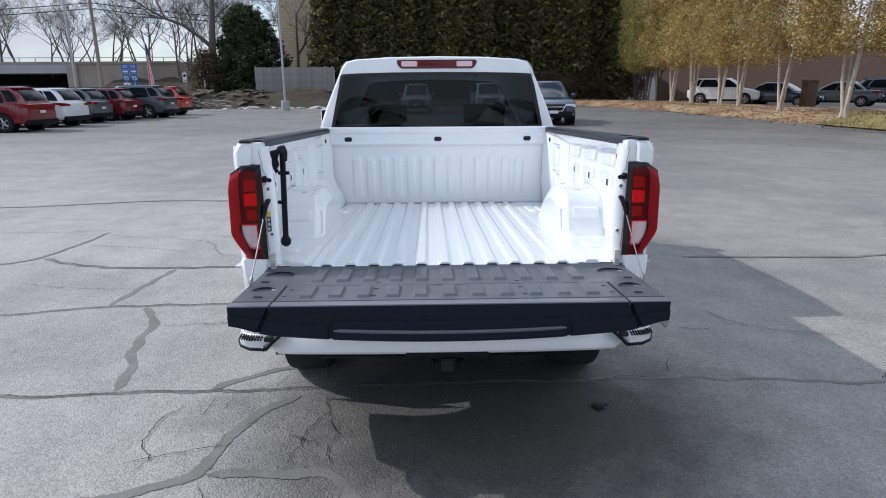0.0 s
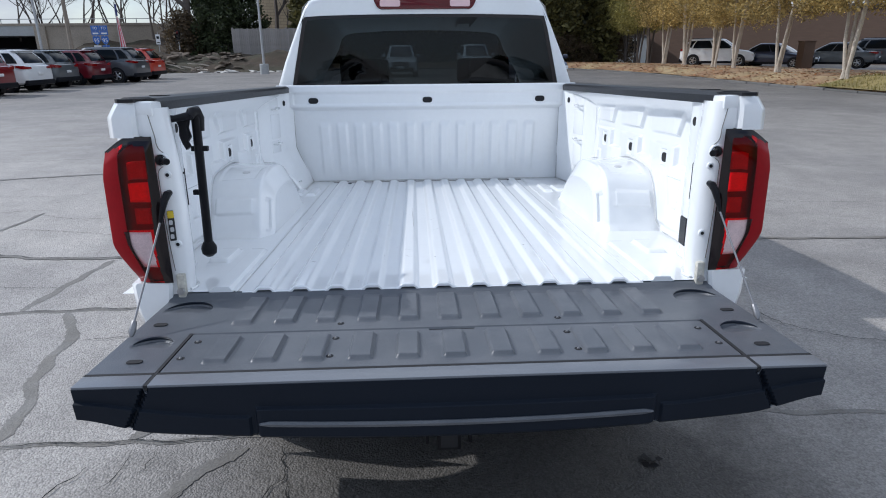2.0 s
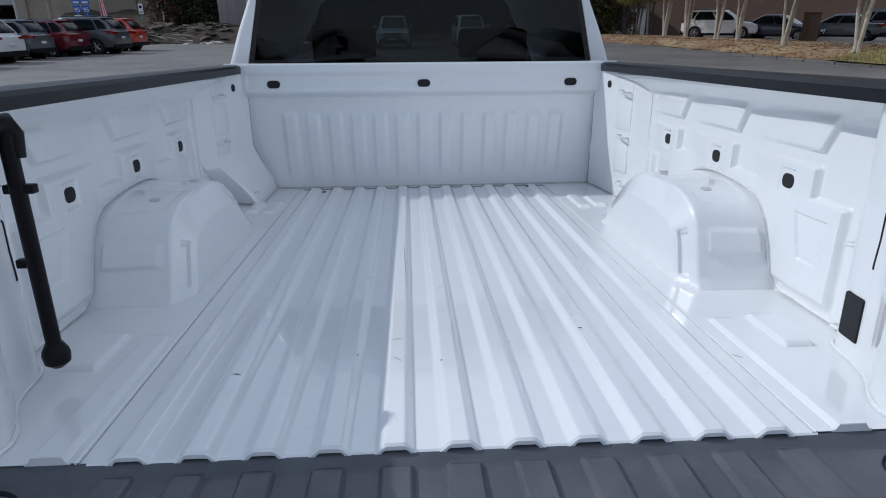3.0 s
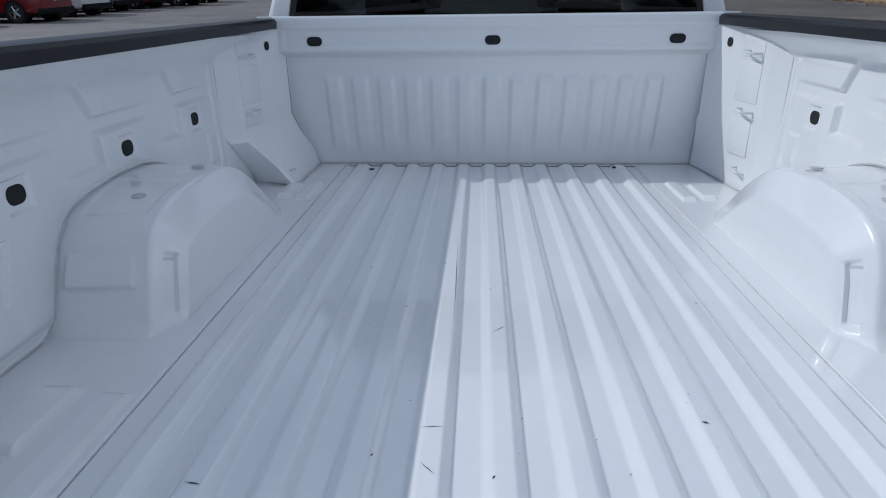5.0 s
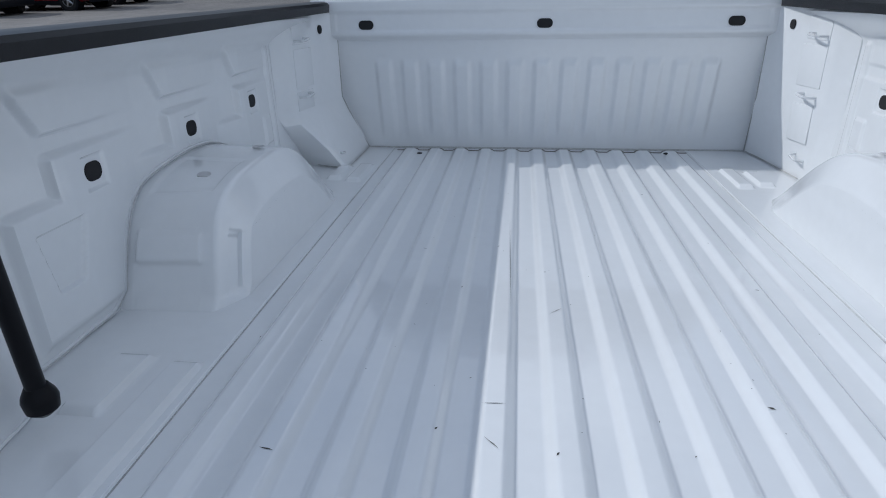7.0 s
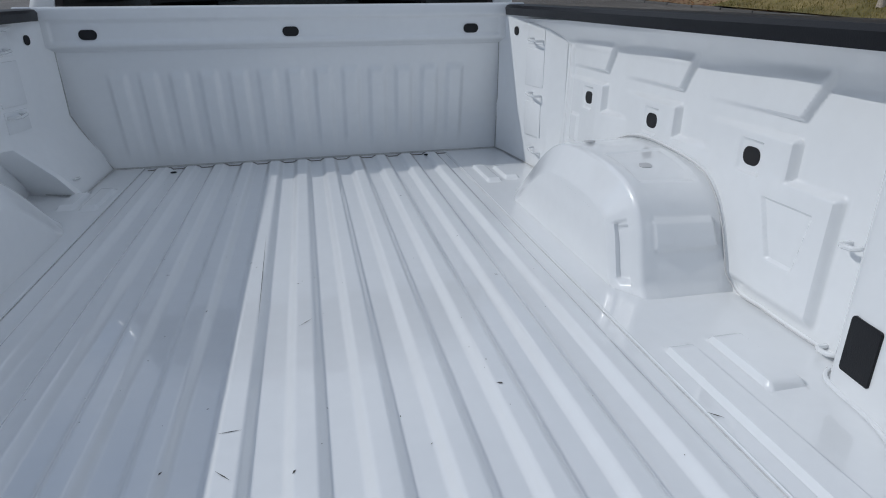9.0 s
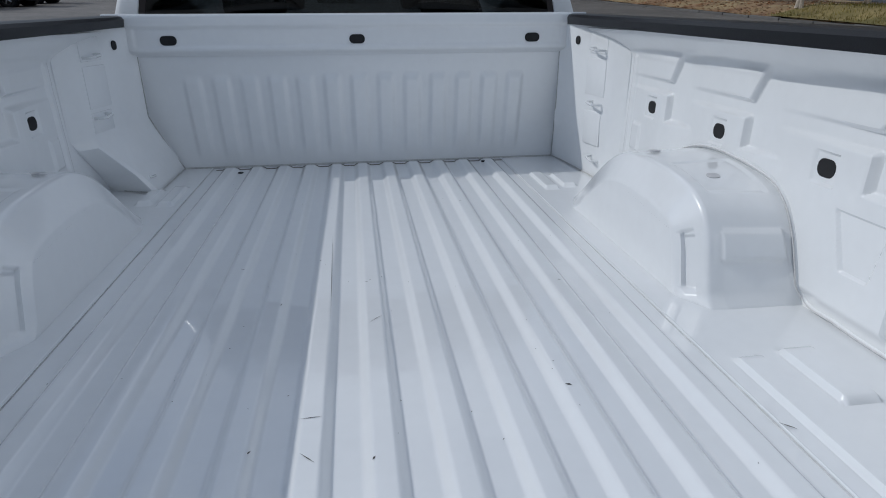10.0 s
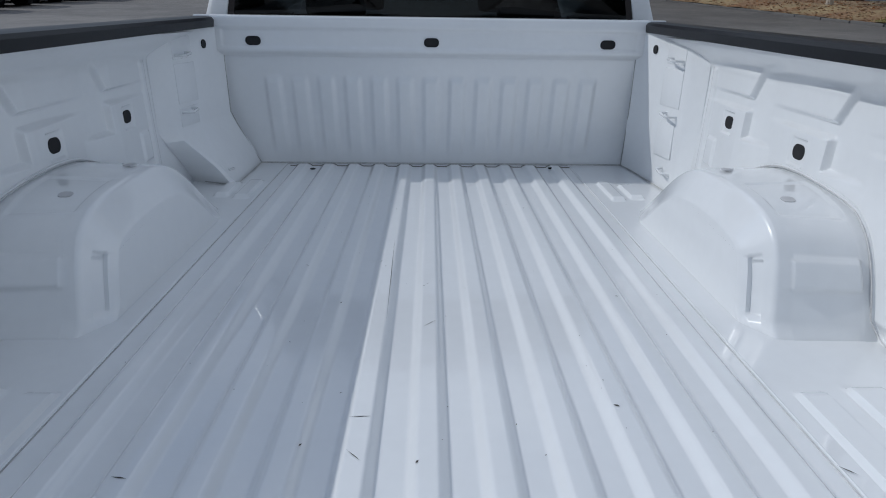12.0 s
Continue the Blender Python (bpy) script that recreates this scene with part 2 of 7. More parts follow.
def loft(rings, closed=True, caps=True, bm=None):
    """Faces between rings of equal length."""
    bm = bm or bmesh.new()
    vs = [[bm.verts.new(p) for p in r] for r in rings]
    n = len(rings[0])
    for r0, r1 in zip(vs, vs[1:]):
        for k in range(n if closed else n - 1):
            bm.faces.new((r0[k], r0[(k + 1) % n], r1[(k + 1) % n], r1[k]))
    if caps and closed:
        bm.faces.new(vs[0][::-1])
        bm.faces.new(vs[-1])
    bmesh.ops.recalc_face_normals(bm, faces=bm.faces)
    return bm


def rounded(w, h, r, seg=4):
    """The outline of a rounded rectangle round 0, 0."""
    pts = []
    for cx, cy, a0 in ((w / 2 - r, h / 2 - r, 0), (-w / 2 + r, h / 2 - r, 90), (-w / 2 + r, -h / 2 + r, 180), (w / 2 - r, -h / 2 + r, 270)):
        for k in range(seg + 1):
            a = radians(a0 + 90 * k / seg)
            pts.append((cx + r * math.cos(a), cy + r * math.sin(a)))
    return pts


def plate(w, h, r, thick, m):
    """A rounded plate in its own x, y; thick towards +z; set by the matrix m."""
    out = rounded(w, h, r)
    bm = loft([[(x, y, 0) for x, y in out], [(x, y, thick * 0.7) for x, y in out], [(x * 0.97, y * 0.97, thick) for x, y in out]])
    bmesh.ops.transform(bm, matrix=m, verts=bm.verts)
    return bm


def sstep(a):
    a = np.clip(a, 0, 1)
    return a * a * (3 - 2 * a)


def hump(a, lo, hi, s):
    """1 between lo and hi, falling to 0 over s on both sides."""
    return sstep((a - lo + s) / s) * sstep((hi + s - a) / s)


def cylinder(p0, p1, r, sides=16, bm=None):
    return tube([p0, p1], r, sides, bm=bm)


# ---- the pickup truck ----
truck = thing("pickup_truck", TRUCK, "white pickup truck with empty ribbed bed and lowered tailgate", "pickup truck")
FLOOR, RIBS, PITCH = 0.868, 11, 0.1017
MID, EDGE = -0.005, {-1: 0.586, 1: 0.568}


def rail_top(y):
    return 1.400 + 0.0170 * y


# bed floor: ribbed middle sheet, its ends scalloped by the ribs
def floor_height(x):
    d = np.zeros_like(x)
    for i in range(RIBS):
        c = MID + (i - (RIBS - 1) / 2) * PITCH
        d = np.maximum(d, hump(x, c - 0.0125, c + 0.0125, 0.0215))
    return d * 0.0140


def bed_floor(u, v):
    x = -EDGE[-1] + 0.0008 + (EDGE[-1] + EDGE[1] - 0.0016) * u
    y = 2.08 * v
    return x, y, FLOOR + floor_height(x) * (1 - sstep((y - 1.995) / 0.05))


part("bed_floor", grid_mesh("bed_floor", 520, 120, bed_floor), M["bed_paint"], truck, "white ribbed sheet-metal bed floor")
bm = bmesh.new()
lip = [(x, FLOOR + float(floor_height(np.array(x)))) for x in np.linspace(-0.5757, 0.5757, 260)]
def lip_foot(z):
    """The lip's lower edge: just clear of the liner under each rib."""
    return FLOOR - 0.0135 + 0.0165 * min(1.0, (z - FLOOR) / 0.012)


for a, b in zip(lip, lip[1:]):
    bm.faces.new([bm.verts.new(p) for p in ((a[0], 0, a[1]), (a[0], -0.004, a[1] - 0.004), (b[0], -0.004, b[1] - 0.004), (b[0], 0, b[1]))])
    bm.faces.new([bm.verts.new(p) for p in ((a[0], -0.004, a[1] - 0.004), (a[0], -0.004, lip_foot(a[1])), (b[0], -0.004, lip_foot(b[1])), (b[0], -0.004, b[1] - 0.004))])
bmesh.ops.remove_doubles(bm, verts=bm.verts, dist=1e-5)
part("floor_lip", bm, M["bed_paint"], truck)
part("floor_sill", boxed(-0.70, 0.70, -0.001, 0.004, FLOOR - 0.09, FLOOR - 0.013), M["bed_paint"], truck, "white sill under the bed floor's edge")
part("rib_backing", boxed(-0.57, 0.57, 0.006, 0.03, FLOOR - 0.09, FLOOR - 0.0015), M["under"], truck)

# side strips of the floor, with raised pads
for s in (-1, 1):
    def strip(u, v, s=s):
        x, y = EDGE[s] + 0.0009 + 0.32 * u, 2.09 * v - 0.0
        d = 0.011 * hump(x, 0.612, 0.655, 0.008) * hump(y, -0.1, 0.43, 0.012)
        d = d + 0.013 * hump(x, 0.705, 0.758, 0.010) * hump(y, 0.30, 0.44, 0.016)
        d = d + 0.011 * hump(x, 0.62, 0.655, 0.010) * hump(y, 1.56, 1.75, 0.02)
        d = d + 0.011 * hump(x, 0.69, 0.725, 0.010) * hump(y, 1.58, 1.72, 0.02)
        return s * x, y, FLOOR + 0.0014 + d
    part("floor_side_strip", grid_mesh("floor_side_strip", 90, 240, strip, flip=s < 0), M["bed_paint"], truck)
    across = np.linspace(0.600, 0.668, 24)
    end = boxed(0.600, 0.601, 0.0006, 0.005, FLOOR - 0.02, FLOOR + 0.0025)
    for a, b in zip(across, across[1:]):
        top = [FLOOR + 0.0026 + 0.011 * float(hump(np.array(q), 0.612, 0.655, 0.008)) for q in (a, b)]
        end.faces.new([end.verts.new(p) for p in ((s * a, 0.0008, FLOOR - 0.02), (s * b, 0.0008, FLOOR - 0.02), (s * b, 0.0008, top[1]), (s * a, 0.0008, top[0]))])
    for v in end.verts:
        v.co.x = abs(v.co.x) * s
    part("pad_end", end, M["bed_paint"], truck)
    part("floor_seam", boxed(s * EDGE[s] - 0.0009, s * EDGE[s] + 0.0009, 0.0, 2.06, FLOOR - 0.004, FLOOR + (0.0018 if s > 0 else 0.0012)), M["seam_pale" if s > 0 else "seam"], truck, "thin grey panel seam")
    part("seam_bead", tube([(s * (EDGE[s] + 0.006), y, FLOOR + 0.0005) for y in np.linspace(0.0, 2.06, 12)], 0.0026, 6), M["bed_paint"], truck)

# inner side walls, stamped
HOLES = ((0.631, 1.153), (1.000, 1.159), (1.361, 1.167))
WALL = 0.880


# stamped pads: rear edge, top, ledge behind, underside of the upper panel
PADS = ((0.522, 1.204, 1.131, 1.241), (0.890, 1.212, 1.141, 1.247), (1.258, 1.216, 1.142, 1.251))


def wall_relief(y, z):
    d = 0 * y
    for k, (yr, zt, zl, zu) in enumerate(PADS):
        fade = np.clip(1 - (y - yr - 0.03) / 0.25, 0, 1)
        pad = fade * sstep((y - yr + 0.008) / 0.014) * (1 - sstep((z - zt + 0.006) / 0.014))
        ramp = sstep((y - 0.398) / 0.016) if k == 0 else sstep((y - yr + 0.17) / 0.15)
        ledge = fade * ramp * (1 - sstep((z - zl + 0.006) / 0.014))
        d = np.maximum(d, 0.0165 * np.maximum(pad, ledge) * sstep((z - 0.885) / 0.03))
        slant = yr - (z - zu) * 0.57
        upper = fade * sstep((y - slant + 0.008) / 0.014) * sstep((z - zu + 0.006) / 0.013) * (1 - sstep((z - 1.305) / 0.03))
        d = np.maximum(d, 0.0155 * upper)
        hy, hz = HOLES[k]
        mask = hump(y, hy - 0.030, hy + 0.030, 0.006) * hump(z, hz - 0.028, hz + 0.028, 0.006)
        d = d * (1 - mask) + 0.0055 * mask
    lean = (1.09 - z) * 0.40
    d = d - 0.0065 * hump(y, 0.452 + lean * 0.4, 0.568 - lean, 0.007) * hump(z, 0.985, 1.086, 0.007)
    d = d + 0.006 * hump(y, 1.42, 1.47, 0.012) * hump(z, 1.03, 1.10, 0.012)
    d = d + 0.006 * hump(y, 1.50, 1.52, 0.010) * hump(z, 0.80, 1.30, 0.014)
    # the top rolls inward under the rail
    return d + 0.070 * sstep((z - 1.296) / 0.10) ** 1.2


for s in (-1, 1):
    def side(u, v, s=s):
        y, z = 0.20 + 1.86 * u, 0.86 + 0.525 * v
        return s * (WALL - 0.008 * sstep((1.30 - z) / 0.4) - wall_relief(y, z)), y, z
    wall = part("bed_inner_side", grid_mesh("bed_inner_side", 480, 190, side, flip=s > 0), M["bed_paint"], truck, "stamped white inner bed side")
    for hy, hz in HOLES:
        face = WALL - 0.008 * float(sstep(np.array((1.30 - hz) / 0.4))) - float(wall_relief(np.array(hy), np.array(hz)))
        m = Matrix.Translation((s * (face + 0.0005), hy, hz)) @ pose(0, 0, 0, 0, -90 * s, 0)
        part("opening", plate(0.036, 0.047, 0.016, 0.002, m), M["hole"], wall, "dark oval opening")

# wheel housings
ARCH = [(0.600, 0.840), (0.616, 0.880), (0.640, 0.935), (0.672, 1.000), (0.712, 1.050), (0.765, 1.083), (0.830, 1.103), (0.910, 1.112), (1.000, 1.112),
        (1.080, 1.102), (1.150, 1.080), (1.220, 1.040), (1.290, 0.987), (1.360, 0.930), (1.415, 0.885), (1.450, 0.840)]


def smooth_line(pts, n):
    """n points along a smooth curve through pts."""
    p = np.array(pts, float)
    t = np.r_[0, np.cumsum(np.linalg.norm(np.diff(p, axis=0), axis=1))]
    m = np.gradient(p, t, axis=0)
    out = []
    for s in np.linspace(0, t[-1], n):
        i = min(int(np.searchsorted(t, s, "right")) - 1, len(t) - 2)
        h = t[i + 1] - t[i]
        a = (s - t[i]) / h
        out.append((2 * a**3 - 3 * a**2 + 1) * p[i] + (a**3 - 2 * a**2 + a) * h * m[i] + (3 * a**2 - 2 * a**3) * p[i + 1] + (a**3 - a**2) * h * m[i + 1])
    return np.array(out)


# the same line along the inner edge, where the rear face stands steeper
ARCH_IN = [(0.626, 0.840), (0.637, 0.885), (0.652, 0.940), (0.673, 1.008), (0.699, 1.053), (0.740, 1.081), (0.805, 1.098), (0.905, 1.107), (1.000, 1.107),
           (1.080, 1.098), (1.150, 1.076), (1.220, 1.036), (1.290, 0.984), (1.360, 0.928), (1.415, 0.884), (1.450, 0.840)]
NA = 300
arch_wall, arch_in = smooth_line(ARCH, NA), smooth_line(ARCH_IN, NA)
for s in (-1, 1):
    rings = []
    for x, d in ((0.90, 0.0), (0.851, 0.0), (0.846, 0.001), (0.841, 0.001), (0.836, 0.001), (0.712, 0.001), (0.707, 0.001), (0.702, 0.001), (0.684, 0.0015), (0.679, 0.003), (0.675, 0.006), (0.672, 0.0105), (0.6703, 0.0145), (0.6637, 0.0255), (0.6619, 0.0285), (0.6484, 0.051), (0.6466, 0.054), (0.6406, 0.064), (0.6384, 0.0685), (0.6370, 0.0720), (0.6362, 0.0745), (0.6357, 0.0770)):
        line = arch_wall + (arch_in - arch_wall) * min(max((0.85 - x) / 0.16, 0.0), 1.0)
        tang = np.gradient(line, axis=0)
        tang /= np.linalg.norm(tang, axis=1)[:, None]
        inward = np.stack([tang[:, 1], -tang[:, 0]], 1)
        ring = line + inward * d
        # shallow pressed panels in the rear face and on top
        span = float(hump(np.array(x), 0.707, 0.841, 0.003))
        press = 0.007 * hump(ring[:, 1], 0.962, 1.010, 0.007) * (line[:, 0] < 0.72) * span
        press = press - 0.0035 * hump(line[:, 0], 0.755, 0.900, 0.012) * span
        ring = ring - inward * press[:, None]
        # an upright slot pressed into the rear chamfer
        slot = hump(ring[:, 1], 0.890, 1.000, 0.006) * (line[:, 0] < 0.8) * float(0.6475 < x < 0.6628)
        ring = ring + inward * (0.004 * slot)[:, None]
        # the foot flares out into the floor
        foot = 0.016 * np.clip((0.900 - ring[:, 1]) / 0.030, 0, 1) ** 2 * float(sstep(np.array((0.85 - x) / 0.10)))
        ring[:, 0] += foot * np.where(line[:, 0] < 1.0, -1.0, 1.0)
        rings.append([(s * (x + 0.008 * k), y, z) for (y, z), k in zip(ring, slot)])
    bm = loft(rings, closed=False)
    bm.verts.ensure_lookup_table()
    last = [bm.verts[len(bm.verts) - NA + k] for k in range(NA)]
    bm.faces.new(last)
    bmesh.ops.recalc_face_normals(bm, faces=bm.faces)
    house = part("wheel_housing", bm, M["bed_paint"], truck, "white rounded wheel housing in the bed", angle=60)
    even_normals(house)
    for yy, zz, xx, rise in ((0.817, 1.0935, 0.758, 14), (1.024, 1.1072, 0.72, -2)):
        part("plug", plate(0.030, 0.022, 0.010, 0.003, Matrix.Translation((s * xx, yy, zz + 0.001)) @ pose(0, 0, 0, rise, 0, 0)), M["label_white"], house, "small grey plug")
    bead = []
    for y, z in smooth_line([(0.30, 0.874), (0.52, 0.876)] + [(a - 0.004, b + 0.006) for a, b in ARCH[1:12]], 90):
        face = WALL - 0.008 * float(sstep(np.array((1.30 - z) / 0.4))) - float(wall_relief(np.array(y), np.array(z)))
        bead.append((s * (face - 0.001), y, z))
    part("weld_bead", tube(bead, 0.0048, 7), M["bed_paint"], truck, "raised sealed edge along the wheel housing")
    part("seam_line", tube([(s * (abs(x) - 0.007), y - 0.004, z + 0.001) for x, y, z in bead], 0.0014, 5), M["seam_pale"], truck)

# front panel of the bed
def front_panel(u, v):
    x = -0.80 + 1.60 * u
    z = 0.86 + 0.577 * v
    y = 1.940 + 0.030 * sstep((1.318 - z) / 0.025) + 0.088 * np.clip((1.29 - z) / 0.43, 0, 1)
    y = y - 0.006 * hump(z, 1.402, 1.43, 0.012) + 0.004 * hump(z, 1.335, 1.385, 0.01) * hump(x, -0.76, 0.76, 0.01)
    rib = 0 * x
    for i in range(13):
        c = (i - 6) * 0.1005
        rib = np.maximum(rib, hump(x, c - 0.018, c + 0.018, 0.021))
    y = y - 0.011 * rib * sstep((z - 0.885) / 0.100) * sstep((1.235 - z) / 0.040)
    return x, y, z


bulk = part("front_panel", grid_mesh("front_panel", 400, 150, front_panel), M["bed_paint"], truck, "ribbed white front panel of the bed")
part("top_flange", boxed(-0.86, 0.86, 1.938, 2.085, 1.418, 1.4385, bevel=0.006), M["paint"], truck)
for x in (-0.653, 0.0, 0.654):
    part("opening", plate(0.056, 0.032, 0.015, 0.004, Matrix.Translation((x, 1.9445, 1.351)) @ pose(0, 0, 0, 90, 0, 0)), M["hole"], bulk, "dark oval opening")
front_seam = []
for x in np.linspace(-0.57, 0.57, 300):
    h = float(floor_height(np.array(x)))
    y = 2.012 + 2.2 * h
    front_seam.append((x, y, FLOOR + h * (1 - float(sstep(np.array((y - 1.995) / 0.05)))) + 0.0005))
part("scalloped_seam", tube(front_seam, 0.0027, 5), M["joint"], truck, "thin wavy sealed seam at the front of the floor")
part("base_seam", tube([(x, 2.054, FLOOR + 0.001) for x in np.linspace(-0.70, 0.79, 8)], 0.006, 6), M["seam"], truck, "dirty joint at the front panel")

# small chips and scratches on the floor
rnd = random.Random(17)
def floor_mark(x, y, length, width, turn):
    z = FLOOR + float(floor_height(np.array(x))) + 0.0008 if abs(x) < 0.575 else FLOOR + 0.0045
    bm = bmesh.new()
    length, width = length * 0.62, width * 0.5
    c, d = Vector((x, y, z)), Vector((math.cos(turn), math.sin(turn), 0))
    e = Vector((-d.y, d.x, 0))
    bm.faces.new([bm.verts.new(c + d * a * length / 2 + e * b * width / 2) for a, b in ((-1, -0.2), (0, -1), (1, -0.1), (0.2, 1))])
    part("chip", bm, M["chip"], truck)


for x, y, ln, wd, tn in ((-0.123, 0.980, 0.012, 0.006, 0.4), (-0.0205, 0.265, 0.014, 0.007, 1), (0.407, 0.785, 0.014, 0.006, -0.6), (-0.189, 0.303, 0.013, 0.007, 0.9), (0.293, 1.419, 0.014, 0.006, 0.3),
                         (0.579, 0.256, 0.045, 0.005, -0.8), (0.293, 0.391, 0.018, 0.010, -0.5), (-0.1915, 0.752, 0.014, 0.005, 1.2), (-0.299, 0.950, 0.020, 0.004, -0.3), (-0.017, 0.837, 0.012, 0.005, 0.2)):
    floor_mark(x, y, ln, wd, tn)
for x0, y0, x1, y1, wd in ((-0.099, 1.18, -0.089, 0.64, 0.0026), (-0.017, 0.646, 0.011, 0.674, 0.0030), (-0.424, 0.238, -0.400, 0.2335, 0.0060), (-0.129, 0.363, -0.090, 0.365, 0.0032), (-0.121, 0.290, -0.097, 0.265, 0.0032)):
    floor_mark((x0 + x1) / 2, (y0 + y1) / 2, math.hypot(x1 - x0, y1 - y0) * 1.5, wd, math.atan2(y1 - y0, x1 - x0))
# rubber plugs near the front panel
for x, y in ((-0.470, 1.960), (0.482, 1.967)):
    z = FLOOR + float(floor_height(np.array(x))) - 0.001
    part("floor_plug", tube([(x, y, z), (x, y, z + 0.003), (x, y, z + 0.0045)], [0.011, 0.011, 0.007], 16), M["black"], truck, "small black rubber plug")
for k in range(64):
    floor_mark(rnd.uniform(-0.56, 0.56), rnd.uniform(0.05, 1.9), rnd.uniform(0.003, 0.008), rnd.uniform(0.0015, 0.004), rnd.uniform(0, 3.1))

# corner pillars at the front of the bed; the left one has a flared foot
UPPER = [(0.90, 1.550), (0.876, 1.553), (0.848, 1.612), (0.840, 1.628), (0.803, 1.86), (0.790, 1.935), (0.770, 1.972), (0.90, 2.06)]
FLARED = [(0.90, 1.775), (0.83, 1.752), (0.714, 1.708), (0.701, 1.722), (0.699, 1.86), (0.699, 1.97), (0.697, 2.055), (0.90, 2.10)]
PLAIN = [(0.90, 1.556), (0.880, 1.560), (0.852, 1.618), (0.844, 1.632), (0.818, 1.86), (0.808, 1.96), (0.792, 2.055), (0.90, 2.10)]


def wire_loop(s, x, y, z, length):
    """A small wire loop standing out from the face at x, its bar along y."""
    p = [(x + 0.010, y, z + 0.002), (x - 0.020, y, z + 0.002), (x - 0.028, y - 0.006, z + 0.001), (x - 0.030, y - length + 0.006, z - 0.002), (x - 0.022, y - length, z - 0.003), (x + 0.014, y - length, z - 0.004)]
    return tube([(s * a, b, c) for a, b, c in p], 0.0046, 8)


for s in (-1, 1):
    rings = []
    for z, k in ((0.855, 1.0), (0.88, 0.97), (0.94, 0.72), (1.00, 0.40), (1.045, 0.15), (1.07, 0.04), (1.085, 0.0), (1.25, 0.0), (1.395, 0.0)):
        foot = FLARED if s < 0 else PLAIN
        rings.append([(s * (ux + (fx - ux) * k), uy + (fy - uy) * k, z) for (ux, uy), (fx, fy) in zip(UPPER, foot)])
    pillar = part("corner_pillar", loft(rings), M["bed_paint"], truck, "white front corner post of the bed", angle=30)
    slant = math.degrees(math.atan2(0.037, 0.232))
    # pressed fields in the inner face, each with a ledge at its foot
    for z0, z1, y0, y1 in ((1.160, 1.288, 1.650, 1.775), (1.302, 1.372, 1.650, 1.765)) + (((0.985, 1.105, 1.660, 1.770),) if s > 0 else ((1.085, 1.148, 1.650, 1.765),)):
        mid = (y0 + y1) / 2
        at = Matrix.Translation((s * (0.8405 - (mid - 1.628) * 0.160), mid, (z0 + z1) / 2)) @ pose(0, 0, 0, 0, 0, s * slant)
        part("pressed_field", boxed(-0.0025, 0.0025, -(y1 - y0) / 2, (y1 - y0) / 2, -(z1 - z0) / 2, (z1 - z0) / 2, bevel=0.0024, m=at), M["bed_paint"], pillar)
    for z in (1.318, 1.136):
        part("tie_down_loop", wire_loop(s, 0.828, 1.722, z, 0.062), M["paint"], pillar, "white wire tie-down loop")
    low = [(0.838, 1.71), (0.812, 1.706), (0.809, 1.675), (0.815, 1.664), (0.842, 1.660)] if s > 0 else [(0.745, 1.735), (0.722, 1.730), (0.718, 1.765), (0.739, 1.775)]
    part("tie_down_loop", tube([(s * x, y, 0.945 - 0.004 * k - (0.02 if s < 0 else 0)) for k, (x, y) in enumerate(low)], 0.0042, 7), M["paint"], pillar)
    part("opening", plate(0.030, 0.030, 0.013, 0.003, Matrix.Translation((s * 0.8035, 1.852, 1.342)) @ pose(0, 0, 0, 0, -90 * s, s * slant)), M["hole"], pillar)
    line = [(0.774, 1.968, 1.40), (0.771, 1.968, 1.09)] + ([(0.756, 1.985, 1.04), (0.714, 2.028, 0.92), (0.695, 2.050, 0.873), (0.694, 1.95, 0.873), (0.694, 1.74, 0.873), (0.706, 1.700, 0.873), (0.82, 1.744, 0.873)] if s < 0 else [(0.781, 2.01, 0.98), (0.790, 2.050, 0.873), (0.806, 1.955, 0.873), (0.832, 1.66, 0.873)])
    part("pillar_seam", tube([(s * x, y, z) for x, y, z in line], 0.0022, 5), M["seam"], truck)

# tailgate posts
POST_SHIFT = ((0.80, 0.004), (0.88, 0.003), (0.96, 0.0), (1.10, 0.002), (1.20, 0.006), (1.27, 0.014), (1.33, 0.022), (1.375, 0.026))


def post_face(x, z):
    """How far back the post's rear face lies at a given width and height."""
    dx = float(np.interp(z, *zip(*POST_SHIFT)))
    face = sorted((a + dx * float(sstep(np.array((0.80 - a) / 0.1))), b) for a, b in smooth_line(POST_PLAN[:5], 24))
    return float(np.interp(x, [a for a, b in face], [b for a, b in face]))


